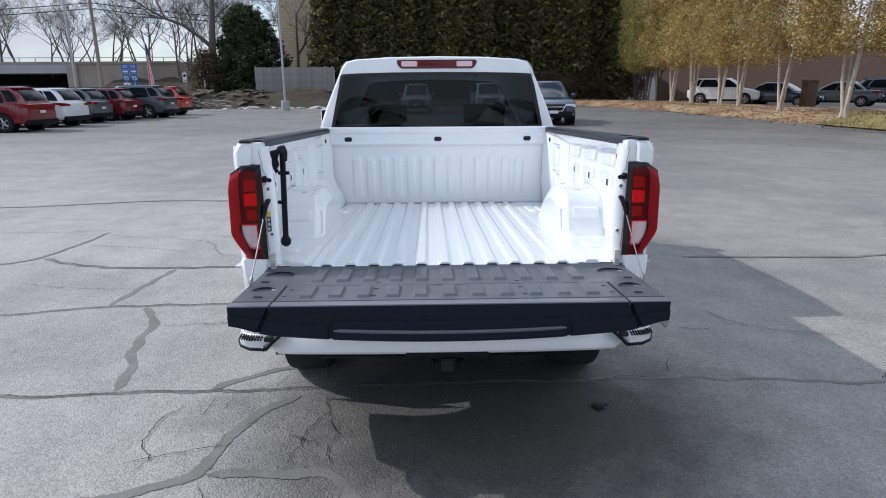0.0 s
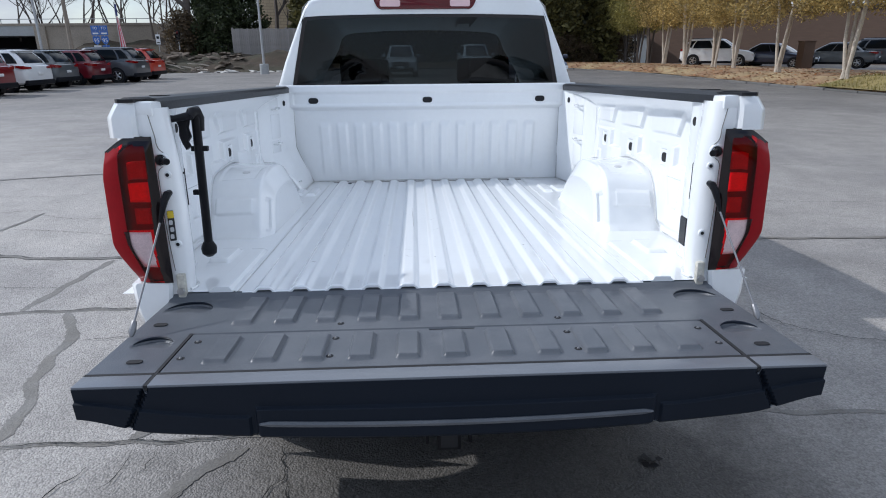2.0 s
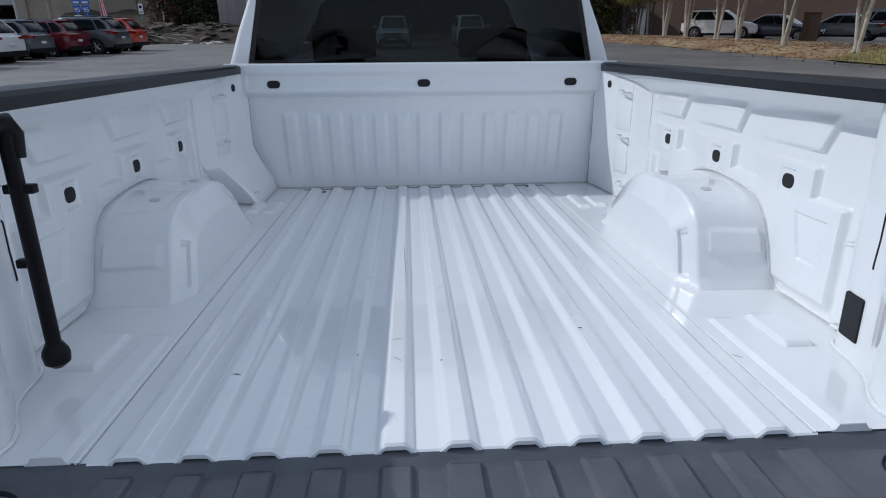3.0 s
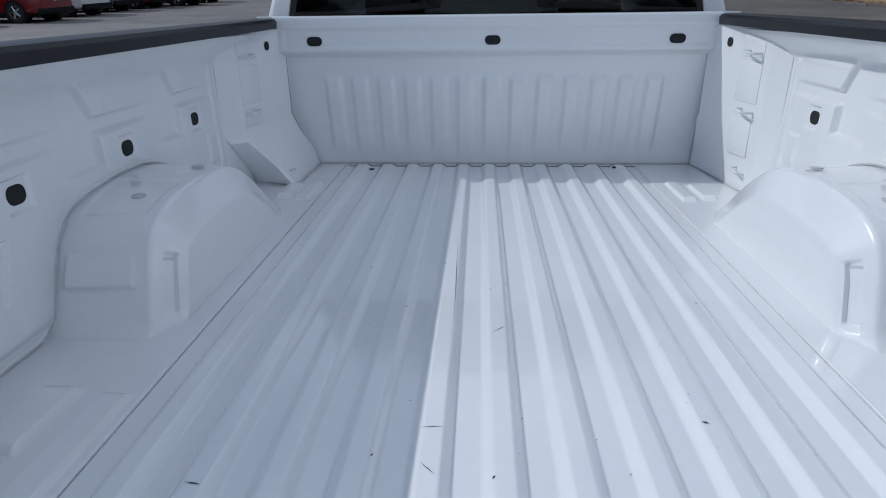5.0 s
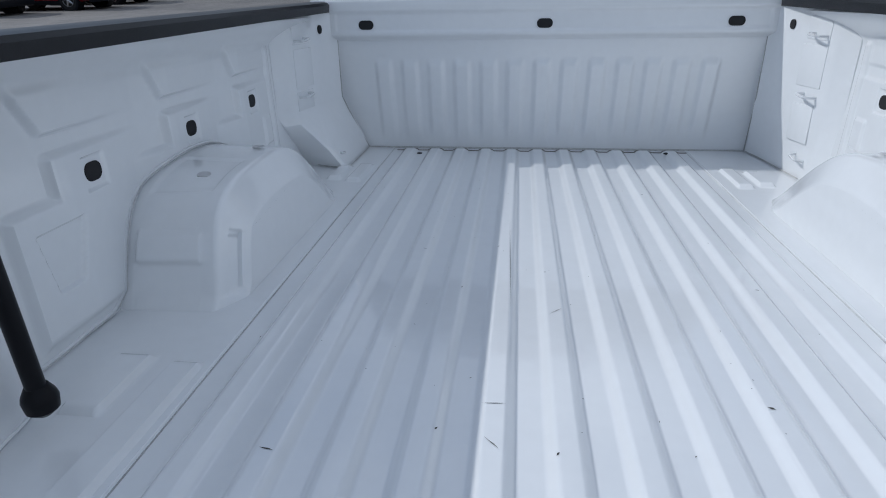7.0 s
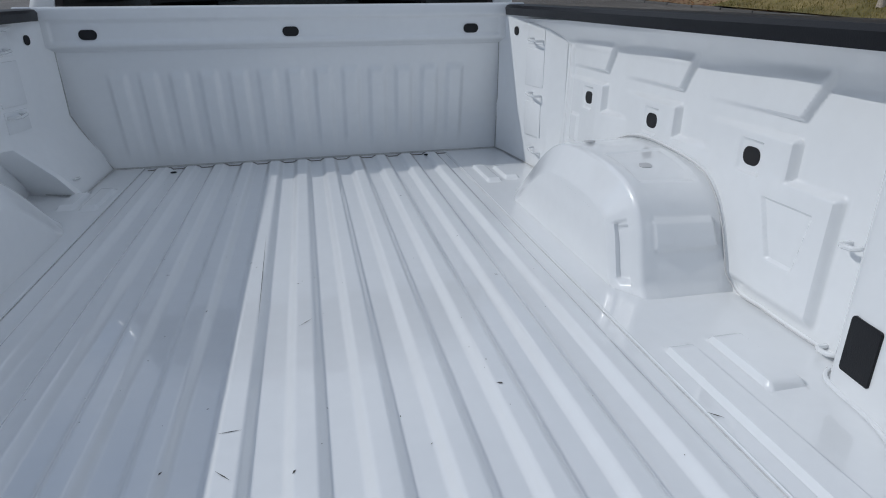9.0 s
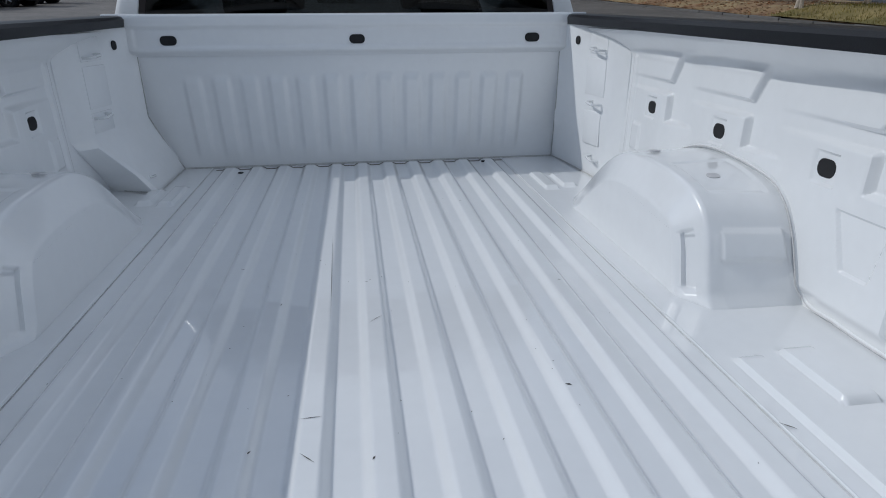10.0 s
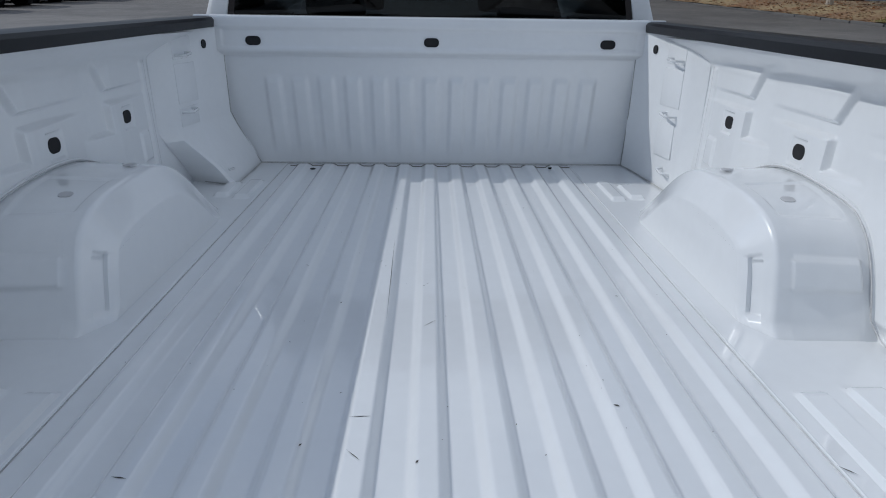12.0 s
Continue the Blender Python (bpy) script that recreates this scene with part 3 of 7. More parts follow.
POST_PLAN = [(0.800, -0.004), (0.775, -0.005), (0.748, 0.000), (0.725, 0.015), (0.716, 0.040), (0.726, 0.080), (0.752, 0.125), (0.776, 0.165), (0.788, 0.210), (0.794, 0.255), (0.806, 0.290), (0.838, 0.312), (0.872, 0.322), (0.905, 0.326)]
for s in (-1, 1):
    plan = smooth_line(POST_PLAN, 40)
    rings = []
    for z, dx in POST_SHIFT:
        rings.append([(s * (x + dx * float(sstep(np.array((0.80 - x) / 0.1)))), y, z) for x, y in plan] + [(s * 0.905, 0.10, z)])
    post = part("tailgate_post", loft(rings), M["bed_paint"], truck, "white curved post beside the tailgate", angle=40)
    # striker, hardware, cable
    part("striker", tube([(s * 0.752, 0.004, 1.241), (s * 0.751, -0.009, 1.241), (s * 0.750, -0.011, 1.241), (s * 0.747, -0.013, 1.241), (s * 0.728, -0.036, 1.2405), (s * 0.727, -0.037, 1.2405), (s * 0.721, -0.044, 1.240)],
                         [0.0145, 0.0145, 0.012, 0.0062, 0.0058, 0.0090, 0.0085], 16), M["black"], truck, "black tailgate striker pin")
    part("striker_washer", tube([(s * 0.751, 0.004, 1.241), (s * 0.751, -0.0045, 1.241), (s * 0.751, -0.006, 1.241)], [0.0185, 0.0185, 0.017], 18), M["bed_paint"], truck)
    for z, x in ((1.200, 0.742), (1.008, 0.7375)):
        y = post_face(x, z)
        bolt = part("bolt", tube([(s * x, y + 0.004, z), (s * x, y - 0.003, z), (s * x, y - 0.004, z)], [0.0095, 0.0095, 0.008], 14), M["bed_paint"], truck, "white round bolt with a dark socket")
        part("bolt_socket", tube([(s * x, y, z), (s * x, y - 0.0048, z)], 0.0050, 12), M["hole"], bolt)
    part("cable_bracket", tube([(s * 0.740, -0.002, 1.153), (s * 0.741, -0.018, 1.151), (s * 0.745, -0.030, 1.138), (s * 0.750, -0.040, 1.112), (s * 0.757, -0.046, 1.080)], [0.008, 0.0105, 0.010, 0.0075, 0.005], 10), M["black"], truck, "black cable end fitting")
    part("cable", tube([(s * 0.757, -0.045, 1.083), (s * 0.757, -0.16, 0.978), (s * 0.757, -0.274, 0.876)], 0.0026, 8), M["cable"], truck, "thin steel tailgate cable")
    part("cable_end", tube([(s * 0.757, -0.262, 0.887), (s * 0.757, -0.280, 0.868), (s * 0.757, -0.287, 0.858)], [0.006, 0.009, 0.004], 10), M["cable"], truck)
    for line in ([(0.770, 1.357), (0.765, 1.328), (0.760, 1.298), (0.759, 1.282), (0.753, 1.266), (0.746, 1.259)], [(0.750, 1.223), (0.7605, 1.213), (0.7625, 1.178), (0.762, 1.132), (0.7605, 1.070), (0.757, 1.003), (0.752, 0.934)]):
        part("post_seam", tube([(s * x, post_face(x, z) - 0.0006, z) for x, z in smooth_line(line, 26)], 0.0010, 5), M["joint"], truck)
    part("hinge_plate", boxed(s * 0.738 - 0.011, s * 0.738 + 0.011, -0.013, 0.006, 0.845, 0.925, bevel=0.005), M["dusty"], truck, "hinge plate at the tailgate's corner")
    part("hinge_bolt", cylinder((s * 0.738, -0.014, 0.878), (s * 0.738, -0.022, 0.878), 0.010, 8), M["steel"], truck)
    x, y = (0.788, 0.206) if s > 0 else (0.7985, 0.272)
    part("slot", tube([(s * (x - 0.001), y - 0.004, 1.184), (s * x, y, 1.18), (s * x, y, 1.125), (s * (x + 0.0005), y + 0.004, 1.075), (s * x, y + 0.003, 1.068)], 0.0026, 7), M["hole"], truck, "thin dark slot in the post")
    part("plug_hole", tube([(s * (x - 0.002), y - 0.024, 1.173), (s * (x - 0.0075), y - 0.025, 1.173)], 0.0036, 10), M["hole"], truck)
    part("opening", tube([(s * 0.797, 0.2296, 1.309), (s * 0.790, 0.2296, 1.309)], [0.0145, 0.0140], 16), M["hole"], truck)
for s in (-1, 1):
    part("foot_bead", tube([(s * x, y, 0.8735) for x, y in smooth_line([(0.862, 0.300), (0.835, 0.318), (0.808, 0.300), (0.796, 0.262), (0.790, 0.215), (0.776, 0.165), (0.752, 0.122), (0.728, 0.085), (0.716, 0.045), (0.722, 0.016)], 40)], 0.0042, 7), M["bed_paint"], truck)
m = Matrix.Translation((0.794, 0.240, 0.958)) @ pose(0, 0, 0, 0, -90, -7)
part("vent_cover", plate(0.092, 0.058, 0.005, 0.006, m), M["rail"], truck, "small dark grey vent cover")
for z, y in ((1.072, 0.356), (0.885, 0.350)):
    part("tie_down_loop", tube([(0.874, y - 0.018, z + 0.003), (0.852, y - 0.017, z + 0.002), (0.847, y - 0.010, z), (0.847, y + 0.010, z - 0.002), (0.852, y + 0.017, z - 0.003), (0.874, y + 0.018, z - 0.003)], 0.0045, 8), M["paint"], truck, "white tie-down loop")
part("warning_label", plate(0.0165, 0.084, 0.003, 0.001, Matrix.Translation((-0.7455, -0.0032, 1.062)) @ pose(0, 0, 0, 90, 0, 20)), M["label_black"], truck, "black warning label with pale picture bars")
part("label_band", plate(0.0160, 0.020, 0.003, 0.0012, Matrix.Translation((-0.7453, -0.0037, 1.093)) @ pose(0, 0, 0, 90, 0, 20)), M["label_yellow"], truck, "yellow band of the label")
for k in range(3):
    part("label_bar", plate(0.0095, 0.013, 0.003, 0.0012, Matrix.Translation((-0.7470 + 0.0015 * (k % 2), -0.0040 + 0.0005 * (k % 2), 1.071 - 0.0195 * k)) @ pose(0, 0, 0, 90, 0, 20)), M["label_white"], truck)

# the folding assist pole clipped to the bed side
pole_top, pole_end = Vector((-0.726, 0.219, 1.350)), Vector((-0.740, 0.247, 0.932))
part("assist_pole", tube([pole_top, pole_top.lerp(pole_end, 0.5), pole_end], 0.0132, 16), M["black"], truck, "black assist pole stowed on the bed side")
part("pole_knob", tube([pole_end + Vector((0, 0, 0.022)), pole_end + Vector((0, 0, 0.008)), pole_end, pole_end - Vector((0, 0, 0.016)), pole_end - Vector((0, 0, 0.026))], [0.015, 0.0225, 0.0242, 0.022, 0.010], 18), M["black"], truck, "rubber end knob")
part("pole_head", tube([pole_top + Vector((-0.006, -0.036, -0.008)), pole_top + Vector((-0.004, -0.018, 0.006)), pole_top + Vector((0, 0, 0.008)), pole_top + Vector((0.004, 0.012, -0.012)), pole_top + Vector((0.004, 0.010, -0.05))], [0.011, 0.015, 0.018, 0.017, 0.014], 12), M["black"], truck)
bm = loft([[(x, yy, z) for x, z in ((-0.774, 1.338), (-0.766, 1.312), (-0.768, 1.290), (-0.762, 1.268), (-0.752, 1.248), (-0.742, 1.258), (-0.748, 1.270), (-0.738, 1.285), (-0.744, 1.310), (-0.736, 1.340))] for yy in (0.186, 0.206)])
part("pole_bracket", bm, M["black"], truck, "black mounting bracket of the pole")
part("bracket_arm", tube([(-0.812, 0.146, 1.338), (-0.808, 0.146, 1.338), (-0.800, 0.148, 1.338), (-0.765, 0.160, 1.340), (-0.735, 0.19, 1.346)], [0.011, 0.0145, 0.014, 0.0095, 0.012], 12), M["black"], truck)
for z, y, x0, x1 in ((1.248, 0.226, -0.752, -0.702), (1.114, 0.235, -0.764, -0.730)):
    part("pole_clip", boxed(x0, x1, y - 0.006, y + 0.012, z - 0.008, z + 0.008, bevel=0.003), M["black"], truck)

# bed rails with black caps, and the outer bed sides
for s in (-1, 1):
    rings = []
    for y in (0.066, 0.070, 0.6, 1.2, 1.8, 2.06, 2.068):
        t = rail_top(y)
        i = 0.004 if y in (0.066, 2.068) else 0
        rings.append([(s * (0.775 + 0.006 * y + i), y, t - 0.036), (s * (0.772 + 0.006 * y + i), y, t - 0.012 - i), (s * (0.779 + 0.006 * y), y, t - 0.003 - i), (s * (0.792 + 0.006 * y), y, t - i), (s * 0.858, y, t - i), (s * 0.868, y, t - 0.003 - i), (s * 0.871, y, t - 0.010), (s * 0.866, y, t - 0.020), (s * 0.805, y, t - 0.024), (s * 0.803, y, t - 0.036)])
    part("rail_cap", loft(rings), M["rail"], truck, "black plastic bed rail cap", angle=30)
    bm = loft([[(s * x, y, z) for x, y in ((0.776, 0.078), (0.796, 0.010), (0.798, -0.016), (0.804, -0.021), (0.836, -0.019), (0.846, -0.010), (0.858, 0.030), (0.866, 0.078))] for z in (1.3885, 1.3960, 1.3978)])
    part("rail_end_cap", bm, M["rail"], truck, "dark plastic end of the bed rail cap")
    part("stake_pocket", plate(0.040, 0.060, 0.006, 0.002, Matrix.Translation((s * 0.8165, 0.205, rail_top(0.205) + 0.0003))), M["hole"], truck, "dark square stake pocket in the rail cap")
    part("post_top", boxed(s * 0.781 - 0.024, s * 0.781 + 0.024, -0.006, 0.064, 1.352, 1.3915, bevel=0.010), M["bed_paint"], truck)
    part("post_notch", tube([(s * 0.760, 0.010, 1.353), (s * 0.7555, 0.018, 1.356), (s * 0.755, 0.032, 1.360), (s * 0.757, 0.050, 1.361)], 0.003, 6), M["hole"], truck)
    # corner cap of the bed side, its outer top edge cut off at a slant
    rings = []
    for z, o in ((1.300, 0.0), (1.345, 0.0), (1.354, 0.001), (1.370, 0.010), (1.384, 0.018), (1.3905, 0.023)):
        q = 0.3 * o
        plan = [(0.798, 0.08), (0.798, -0.014 + q), (0.806, -0.022 + q), (0.854 - o, -0.025 + q), (0.870 - o, -0.012 + q), (0.886 - o, 0.03), (0.897 - o, 0.09), (0.80, 0.09)]
        rings.append([(s * x, y, z) for x, y in plan])
    part("bed_corner_cap", loft(rings), M["paint"], truck, "white painted top corner of the bed", angle=40)
    # outer side, with a wheel opening
    def outer(u, v, s=s):
        y = 0.02 + 2.06 * u
        top, low = rail_top(y) - 0.018, 0.405 + 0.19 * sstep((y - 0.9) / 0.3) + 0.03 * sstep((0.40 - y) / 0.3) + 0.07 * sstep((0.10 - y) / 0.08)
        low = np.where(np.abs(y - 1.0) < 0.5, 0.50 + np.sqrt(np.clip(0.50**2 - (y - 1.0) ** 2, 0, None)) * 0.92, low)
        z = low + (top - low) * v
        x = 0.905 - 0.02 * sstep((z - 1.25) / 0.15) + 0.003 * hump(z, 0.85, 1.02, 0.12) - 0.05 * sstep((0.12 - y) / 0.12)
        return s * x, y, z
    part("bed_outer_side", grid_mesh("bed_outer_side", 80, 24, outer, flip=s < 0), M["paint"], truck, "white outer bed side")
    # mud flap behind the rear wheel
    part("mud_flap", boxed(s * 0.79 - 0.125, s * 0.79 + 0.125, 0.585, 0.593, 0.235, 0.62, bevel=0.003), M["rubber"], truck, "black rubber mud flap")
    # rear corner column below the tail light
    rings = []
    for z, xi, xo in ((0.765, 0.812, 0.846), (0.785, 0.790, 0.866), (0.83, 0.768, 0.876), (0.896, 0.760, 0.880), (0.903, 0.764, 0.874)):
        rings.append([(s * xi, 0.06, z), (s * xi, -0.012, z), (s * (xi + 0.008), -0.020, z), (s * (xo - 0.02), -0.016, z), (s * (xo - 0.004), 0.0, z), (s * xo, 0.06, z)])
    part("rear_corner", loft(rings), M["paint"], truck, "white rear corner of the bed side", angle=40)

    # tail lights
    def lamp_surface(a, b, lift, s=s):
        """a: 0 at the tailgate side to 1 round the outer corner; b: 0 low to 1 high."""
        z = 0.905 + 0.398 * b - 0.046 * sstep((a - 0.30) / 0.55) * sstep((b - 0.5) / 0.5)
        xin = 0.752 + 0.009 * b
        xout = 0.848 + 0.056 * sstep((b + 0.02) / 0.32) - 0.010 * sstep((b - 0.75) / 0.25)
        w = np.clip(a / 0.72, 0, 1)
        x = xin + (xout - xin) * w + lift * w
        y = -0.030 - lift * (1 - w * 0.6) + 0.022 * w**3 + 0.16 * np.clip((a - 0.72) / 0.28, 0, 1) + 0.0 * b
        return s * x, y, z
    def lamp_sheet(name, lift, mat, parent, span=(0, 1, 0, 1), keep=None, n=40, label="", roll=0.0):
        """A sheet that follows the lamp's face at some depth, its border rolled back; keep(a, b) picks faces."""
        a0, a1, b0, b1 = span
        u, v = np.meshgrid(np.linspace(0, 1, n + 1), np.linspace(0, 1, n + 1))
        a, b = a0 + (a1 - a0) * u, b0 + (b1 - b0) * v
        rim = sstep(np.minimum(np.minimum(u, 1 - u) / 0.10, np.minimum(v, 1 - v) / 0.10))
        x, y, z = lamp_surface(a, b, lift)
        y = y + roll * (1 - rim)
        co = np.stack([x, y, z], -1).reshape(-1, 3)
        faces = []
        for r in range(n):
            for c in range(n):
                if keep is None or keep(a0 + (a1 - a0) * (c + 0.5) / n, b0 + (b1 - b0) * (r + 0.5) / n):
                    q = (r * (n + 1) + c, r * (n + 1) + c + 1, (r + 1) * (n + 1) + c + 1, (r + 1) * (n + 1) + c)
                    faces.append(q[::-1] if s < 0 else q)
        data = bpy.data.meshes.new(name)
        data.from_pydata(co.tolist(), [], faces)
        return part(name, data, mat, parent, label, angle=60)

    def reverse_zone(a, b):
        f = (b - 0.120) / 0.250
        return 0 < f < 1 and 0.190 - 0.030 * f < a < 0.415 + 0.105 * f**0.6

    def dark_zone(a, b):
        return a < 0.095 + 0.085 * (1 - b) ** 2 or b > 0.925 + 0.085 * a

    lamp = lamp_sheet("tail_light", -0.030, M["gloss_black"], truck, (0.0, 1.0, 0.0, 1.0), label="glossy red tail light with a dark inner edge")
    lamp_sheet("side_lens", 0.003, M["lamp_side"], lamp, (0.0, 1.0, 0.0, 1.0), keep=lambda a, b: a > 0.475 and not reverse_zone(a, b) and not dark_zone(a, b), n=84, roll=0.010, label="deep red outer lens")
    lamp_sheet("inner_body", -0.018, M["lamp_body"], lamp, (0.13, 0.80, 0.02, 0.95))
    lamp_sheet("upper_reflector", -0.013, M["lamp_mid"], lamp, (0.15, 0.455, 0.715, 0.850), n=16, roll=0.008)
    lamp_sheet("middle_reflector", -0.010, M["reflector"], lamp, (0.15, 0.460, 0.560, 0.705), n=16, roll=0.010)
    lamp_sheet("lower_reflector", -0.012, M["lamp_mid"], lamp, (0.175, 0.42, 0.410, 0.530), n=16, roll=0.008)
    lamp_sheet("reverse_reflector", -0.010, M["reflector"], lamp, (0.17, 0.55, 0.100, 0.385), n=16, roll=0.010)
    lamp_sheet("red_lens", 0.003, M["red_shell"], lamp, (0.0, 1.0, 0.0, 1.0), keep=lambda a, b: a < 0.475 and not reverse_zone(a, b) and not dark_zone(a, b), n=84, roll=0.010)
    lamp_sheet("reverse_lens", 0.004, M["clear_shell"], lamp, (0.0, 1.0, 0.0, 1.0), keep=reverse_zone, n=84, roll=0.010, label="clear reversing lens")
    lamp_sheet("inner_edge", 0.003, M["gloss_black"], lamp, (0.0, 1.0, 0.0, 1.0), keep=dark_zone, n=84, roll=0.010)
    part("housing", boxed(s * 0.815 - 0.040, s * 0.815 + 0.040, 0.004, 0.07, 0.93, 1.285, bevel=0.01), M["gloss_black"], lamp)

# the lowered tailgate
GATE = 0.850
gate = new("tailgate")
gate.parent = truck
tagged(gate, "lowered tailgate with a grey ribbed plastic liner")


def gate_top(u, v):
    x, y = -0.772 + 1.544 * u, 0.016 - 0.540 * v
    d = 0 * x
    for i in range(11):
        c = (i - 5) * 0.1045
        d = d + 0.0098 * hump(x, c - 0.021, c + 0.021, 0.007) * (hump(y, -0.200, -0.03, 0.014) + hump(y, -0.424, -0.298, 0.010))
    for s in (-1, 1):
        for cx, cy, r in ((0.694, -0.096, 0.063), (0.697, -0.322, 0.047)):
            rr = np.hypot(x - s * cx, y - cy)
            d = d - 0.009 * sstep((r - rr) / 0.005) * sstep((y - cy + r * 0.5) / (1.2 * r))
        inner = 0.6275
        d = d - 0.012 * hump(x, s * inner - 0.003, s * inner + 0.003, 0.002) * sstep((-0.256 - y) / 0.004)
    d = d - 0.004 * hump(y, -0.2635, -0.2600, 0.002) * (np.abs(x) < 0.6275)
    slot = hump(x, -0.052, 0.055, 0.002) * hump(y, -0.2725, -0.2625, 0.0022)
    d = d * (1 - slot) - 0.012 * slot
    d = d + 0.017 * sstep((y + 0.030) / 0.034)
    d = d - 0.006 * hump(y, -0.471, -0.466, 0.003)
    d = d - 0.004 * sstep((-0.519 - y) / 0.005)
    return x, y, GATE + d


part("liner", grid_mesh("liner", 420, 170, gate_top, flip=True), M["liner"], gate, "grey moulded plastic liner with raised pads")


# round recesses in the liner's corners; dark tubes paint in their far rims' shade
for s in (-1, 1):
    for cx, cy, r, a0, a1 in ((0.694, -0.096, 0.0615, 20, 165), (0.697, -0.322, 0.0455, 30, 170)):
        arc = [(s * cx + s * r * math.cos(radians(180 - a)), cy + r * math.sin(radians(a)), GATE - 0.0012 + (0.015 * float(sstep(np.array((cy + r * math.sin(radians(a)) + 0.030) / 0.034))))) for a in np.linspace(a0, a1, 24)]
        part("recess_rim", tube(arc, [0.0008 + 0.0030 * math.sin(math.pi * k / 23) for k in range(24)], 6), M["spoiler"], gate, "dark arc painting the shade at a round recess's rim")


# grey edge strip behind a dark joint, in three lengths
for x0, x1 in ((-0.772, -0.632), (-0.6235, 0.6235), (0.632, 0.772)):
    part("edge_strip", boxed(x0, x1, -0.5235, -0.4760, GATE - 0.004, GATE + 0.0012, bevel=0.0012), M["edge_grey"], gate, "pale grey edge strip")
    part("joint", boxed(x0, x1, -0.4758, -0.4660, GATE - 0.008, GATE + 0.0009), M["hole"], gate, "dark joint")
part("centre_slot", boxed(-0.0535, 0.0565, -0.2742, -0.2608, GATE - 0.012, GATE - 0.0050), M["black"], gate, "dark slot in the liner")
for s in (-1, 1):
    part("joint", boxed(s * 0.6277 - 0.0036, s * 0.6277 + 0.0036, -0.5230, -0.2590, GATE - 0.010, GATE + 0.0007), M["hole"], gate, "dark joint")


def gate_rear(u, v):
    x = -0.772 + 1.544 * u
    low = 0.775 - 0.022 * sstep((0.772 - np.abs(x)) / 0.15) - 0.044 * (1 - (x / 0.772) ** 2)
    z = 0.8465 + (low - 0.8465) * v
    y = -0.5245 + 0.010 * v + 0.008 * sstep((v - 0.93) / 0.07)
    # pressed field and the pull bar
    y = y - 0.009 * hump(v, 0.45, 1.20, 0.045) * hump(x, -0.410, 0.410, 0.006)
    track = np.where(np.abs(x) > 0.45, 0.62 - 0.18 * sstep((np.abs(x) - 0.45) / 0.3), 0.62)
    y = y - 0.007 * hump(v - track, 0.0, 1.0, 0.040) * sstep((np.abs(x) - 0.425) / 0.006)
    seam = 0.628 + 0.048 * v
    y = y + 0.012 * hump(np.abs(x), seam - 0.0042, seam + 0.0042, 0.002)
    return x, y, z


part("edge_trim", grid_mesh("edge_trim", 330, 100, gate_rear, flip=True), M["spoiler"], gate, "black edge trim of the tailgate")
def bar_point(x, z):
    low = 0.775 - 0.022 - 0.040 * (1 - (x / 0.772) ** 2)
    return (x, -0.5235, low + z)


bm = loft([[(x, y + dy, z + dz * k) for dy, dz in ((0.01, 0.0085), (-0.006, 0.0075), (-0.0085, 0.002), (-0.006, -0.0045), (0.01, -0.0055))] for x, y, z, k in [(*bar_point(a, 0.034), min(1.0, 0.3 + (0.41 - abs(a)) * 30)) for a in np.linspace(-0.408, 0.408, 41)]])
part("pull_bar", bm, M["liner"], gate, "raised grey pull bar along the edge")
part("outer_skin", grid_mesh("outer_skin", 60, 20, lambda u, v: (-0.772 + 1.544 * u, -0.51 + 0.52 * v, 0.775 - 0.022 * sstep((0.772 - np.abs(-0.772 + 1.544 * u)) / 0.15) - 0.040 * (1 - (-1 + 2 * u) ** 2) * (1 - 0.6 * v) - 0.02 * v)), M["paint"], gate, "white outer skin facing down")
for s in (-1, 1):
    part("side_skin", boxed(s * 0.7725 - 0.0025, s * 0.7725 + 0.0025, -0.505, 0.012, 0.784, 0.8475), M["spoiler"], gate)
    for y, x in ((-0.198, 0.725), (-0.412, 0.696)):
        part("slot_hole", plate(0.034, 0.018, 0.008, 0.002, Matrix.Translation((s * x, y, GATE + 0.0005))), M["hole"], gate)
    part("slot_hole", plate(0.030, 0.012, 0.005, 0.002, Matrix.Translation((s * 0.690, 0.006, GATE + 0.0005))), M["hole"], gate)
    for x, y in ((0.274, -0.219), (0.275, -0.311), (0.277, -0.408), (0.595, -0.311), (0.603, -0.399), (0.264, -0.006)):
        screw = part("screw", tube([(s * x, y, GATE - 0.001), (s * x, y, GATE + 0.002), (s * x, y, GATE + 0.0035)], [0.0035, 0.0035, 0.002], 10), M["cable"], gate)
        part("recess", tube([(s * x, y, GATE - 0.002), (s * x, y, GATE + 0.0006)], 0.0088, 14), M["hole"], screw)

# bumper, steps, hitch
def bumper_line(n=25):
    return [(x, -0.295 + 0.03 * (x / 0.80) ** 2 + 0.12 * max(0, abs(x) - 0.66) / 0.14) for x in np.linspace(-0.80, 0.80, n)]


BUMPER = Matrix.Translation((0, 0.17, -0.1085)) @ Matrix.Diagonal((1.078, 1, 1.08, 1))


def bumper_part(name, bm, mat, parent, label="", angle=35):
    bmesh.ops.transform(bm, matrix=BUMPER, verts=bm.verts)
    return part(name, bm, mat, parent, label, angle)


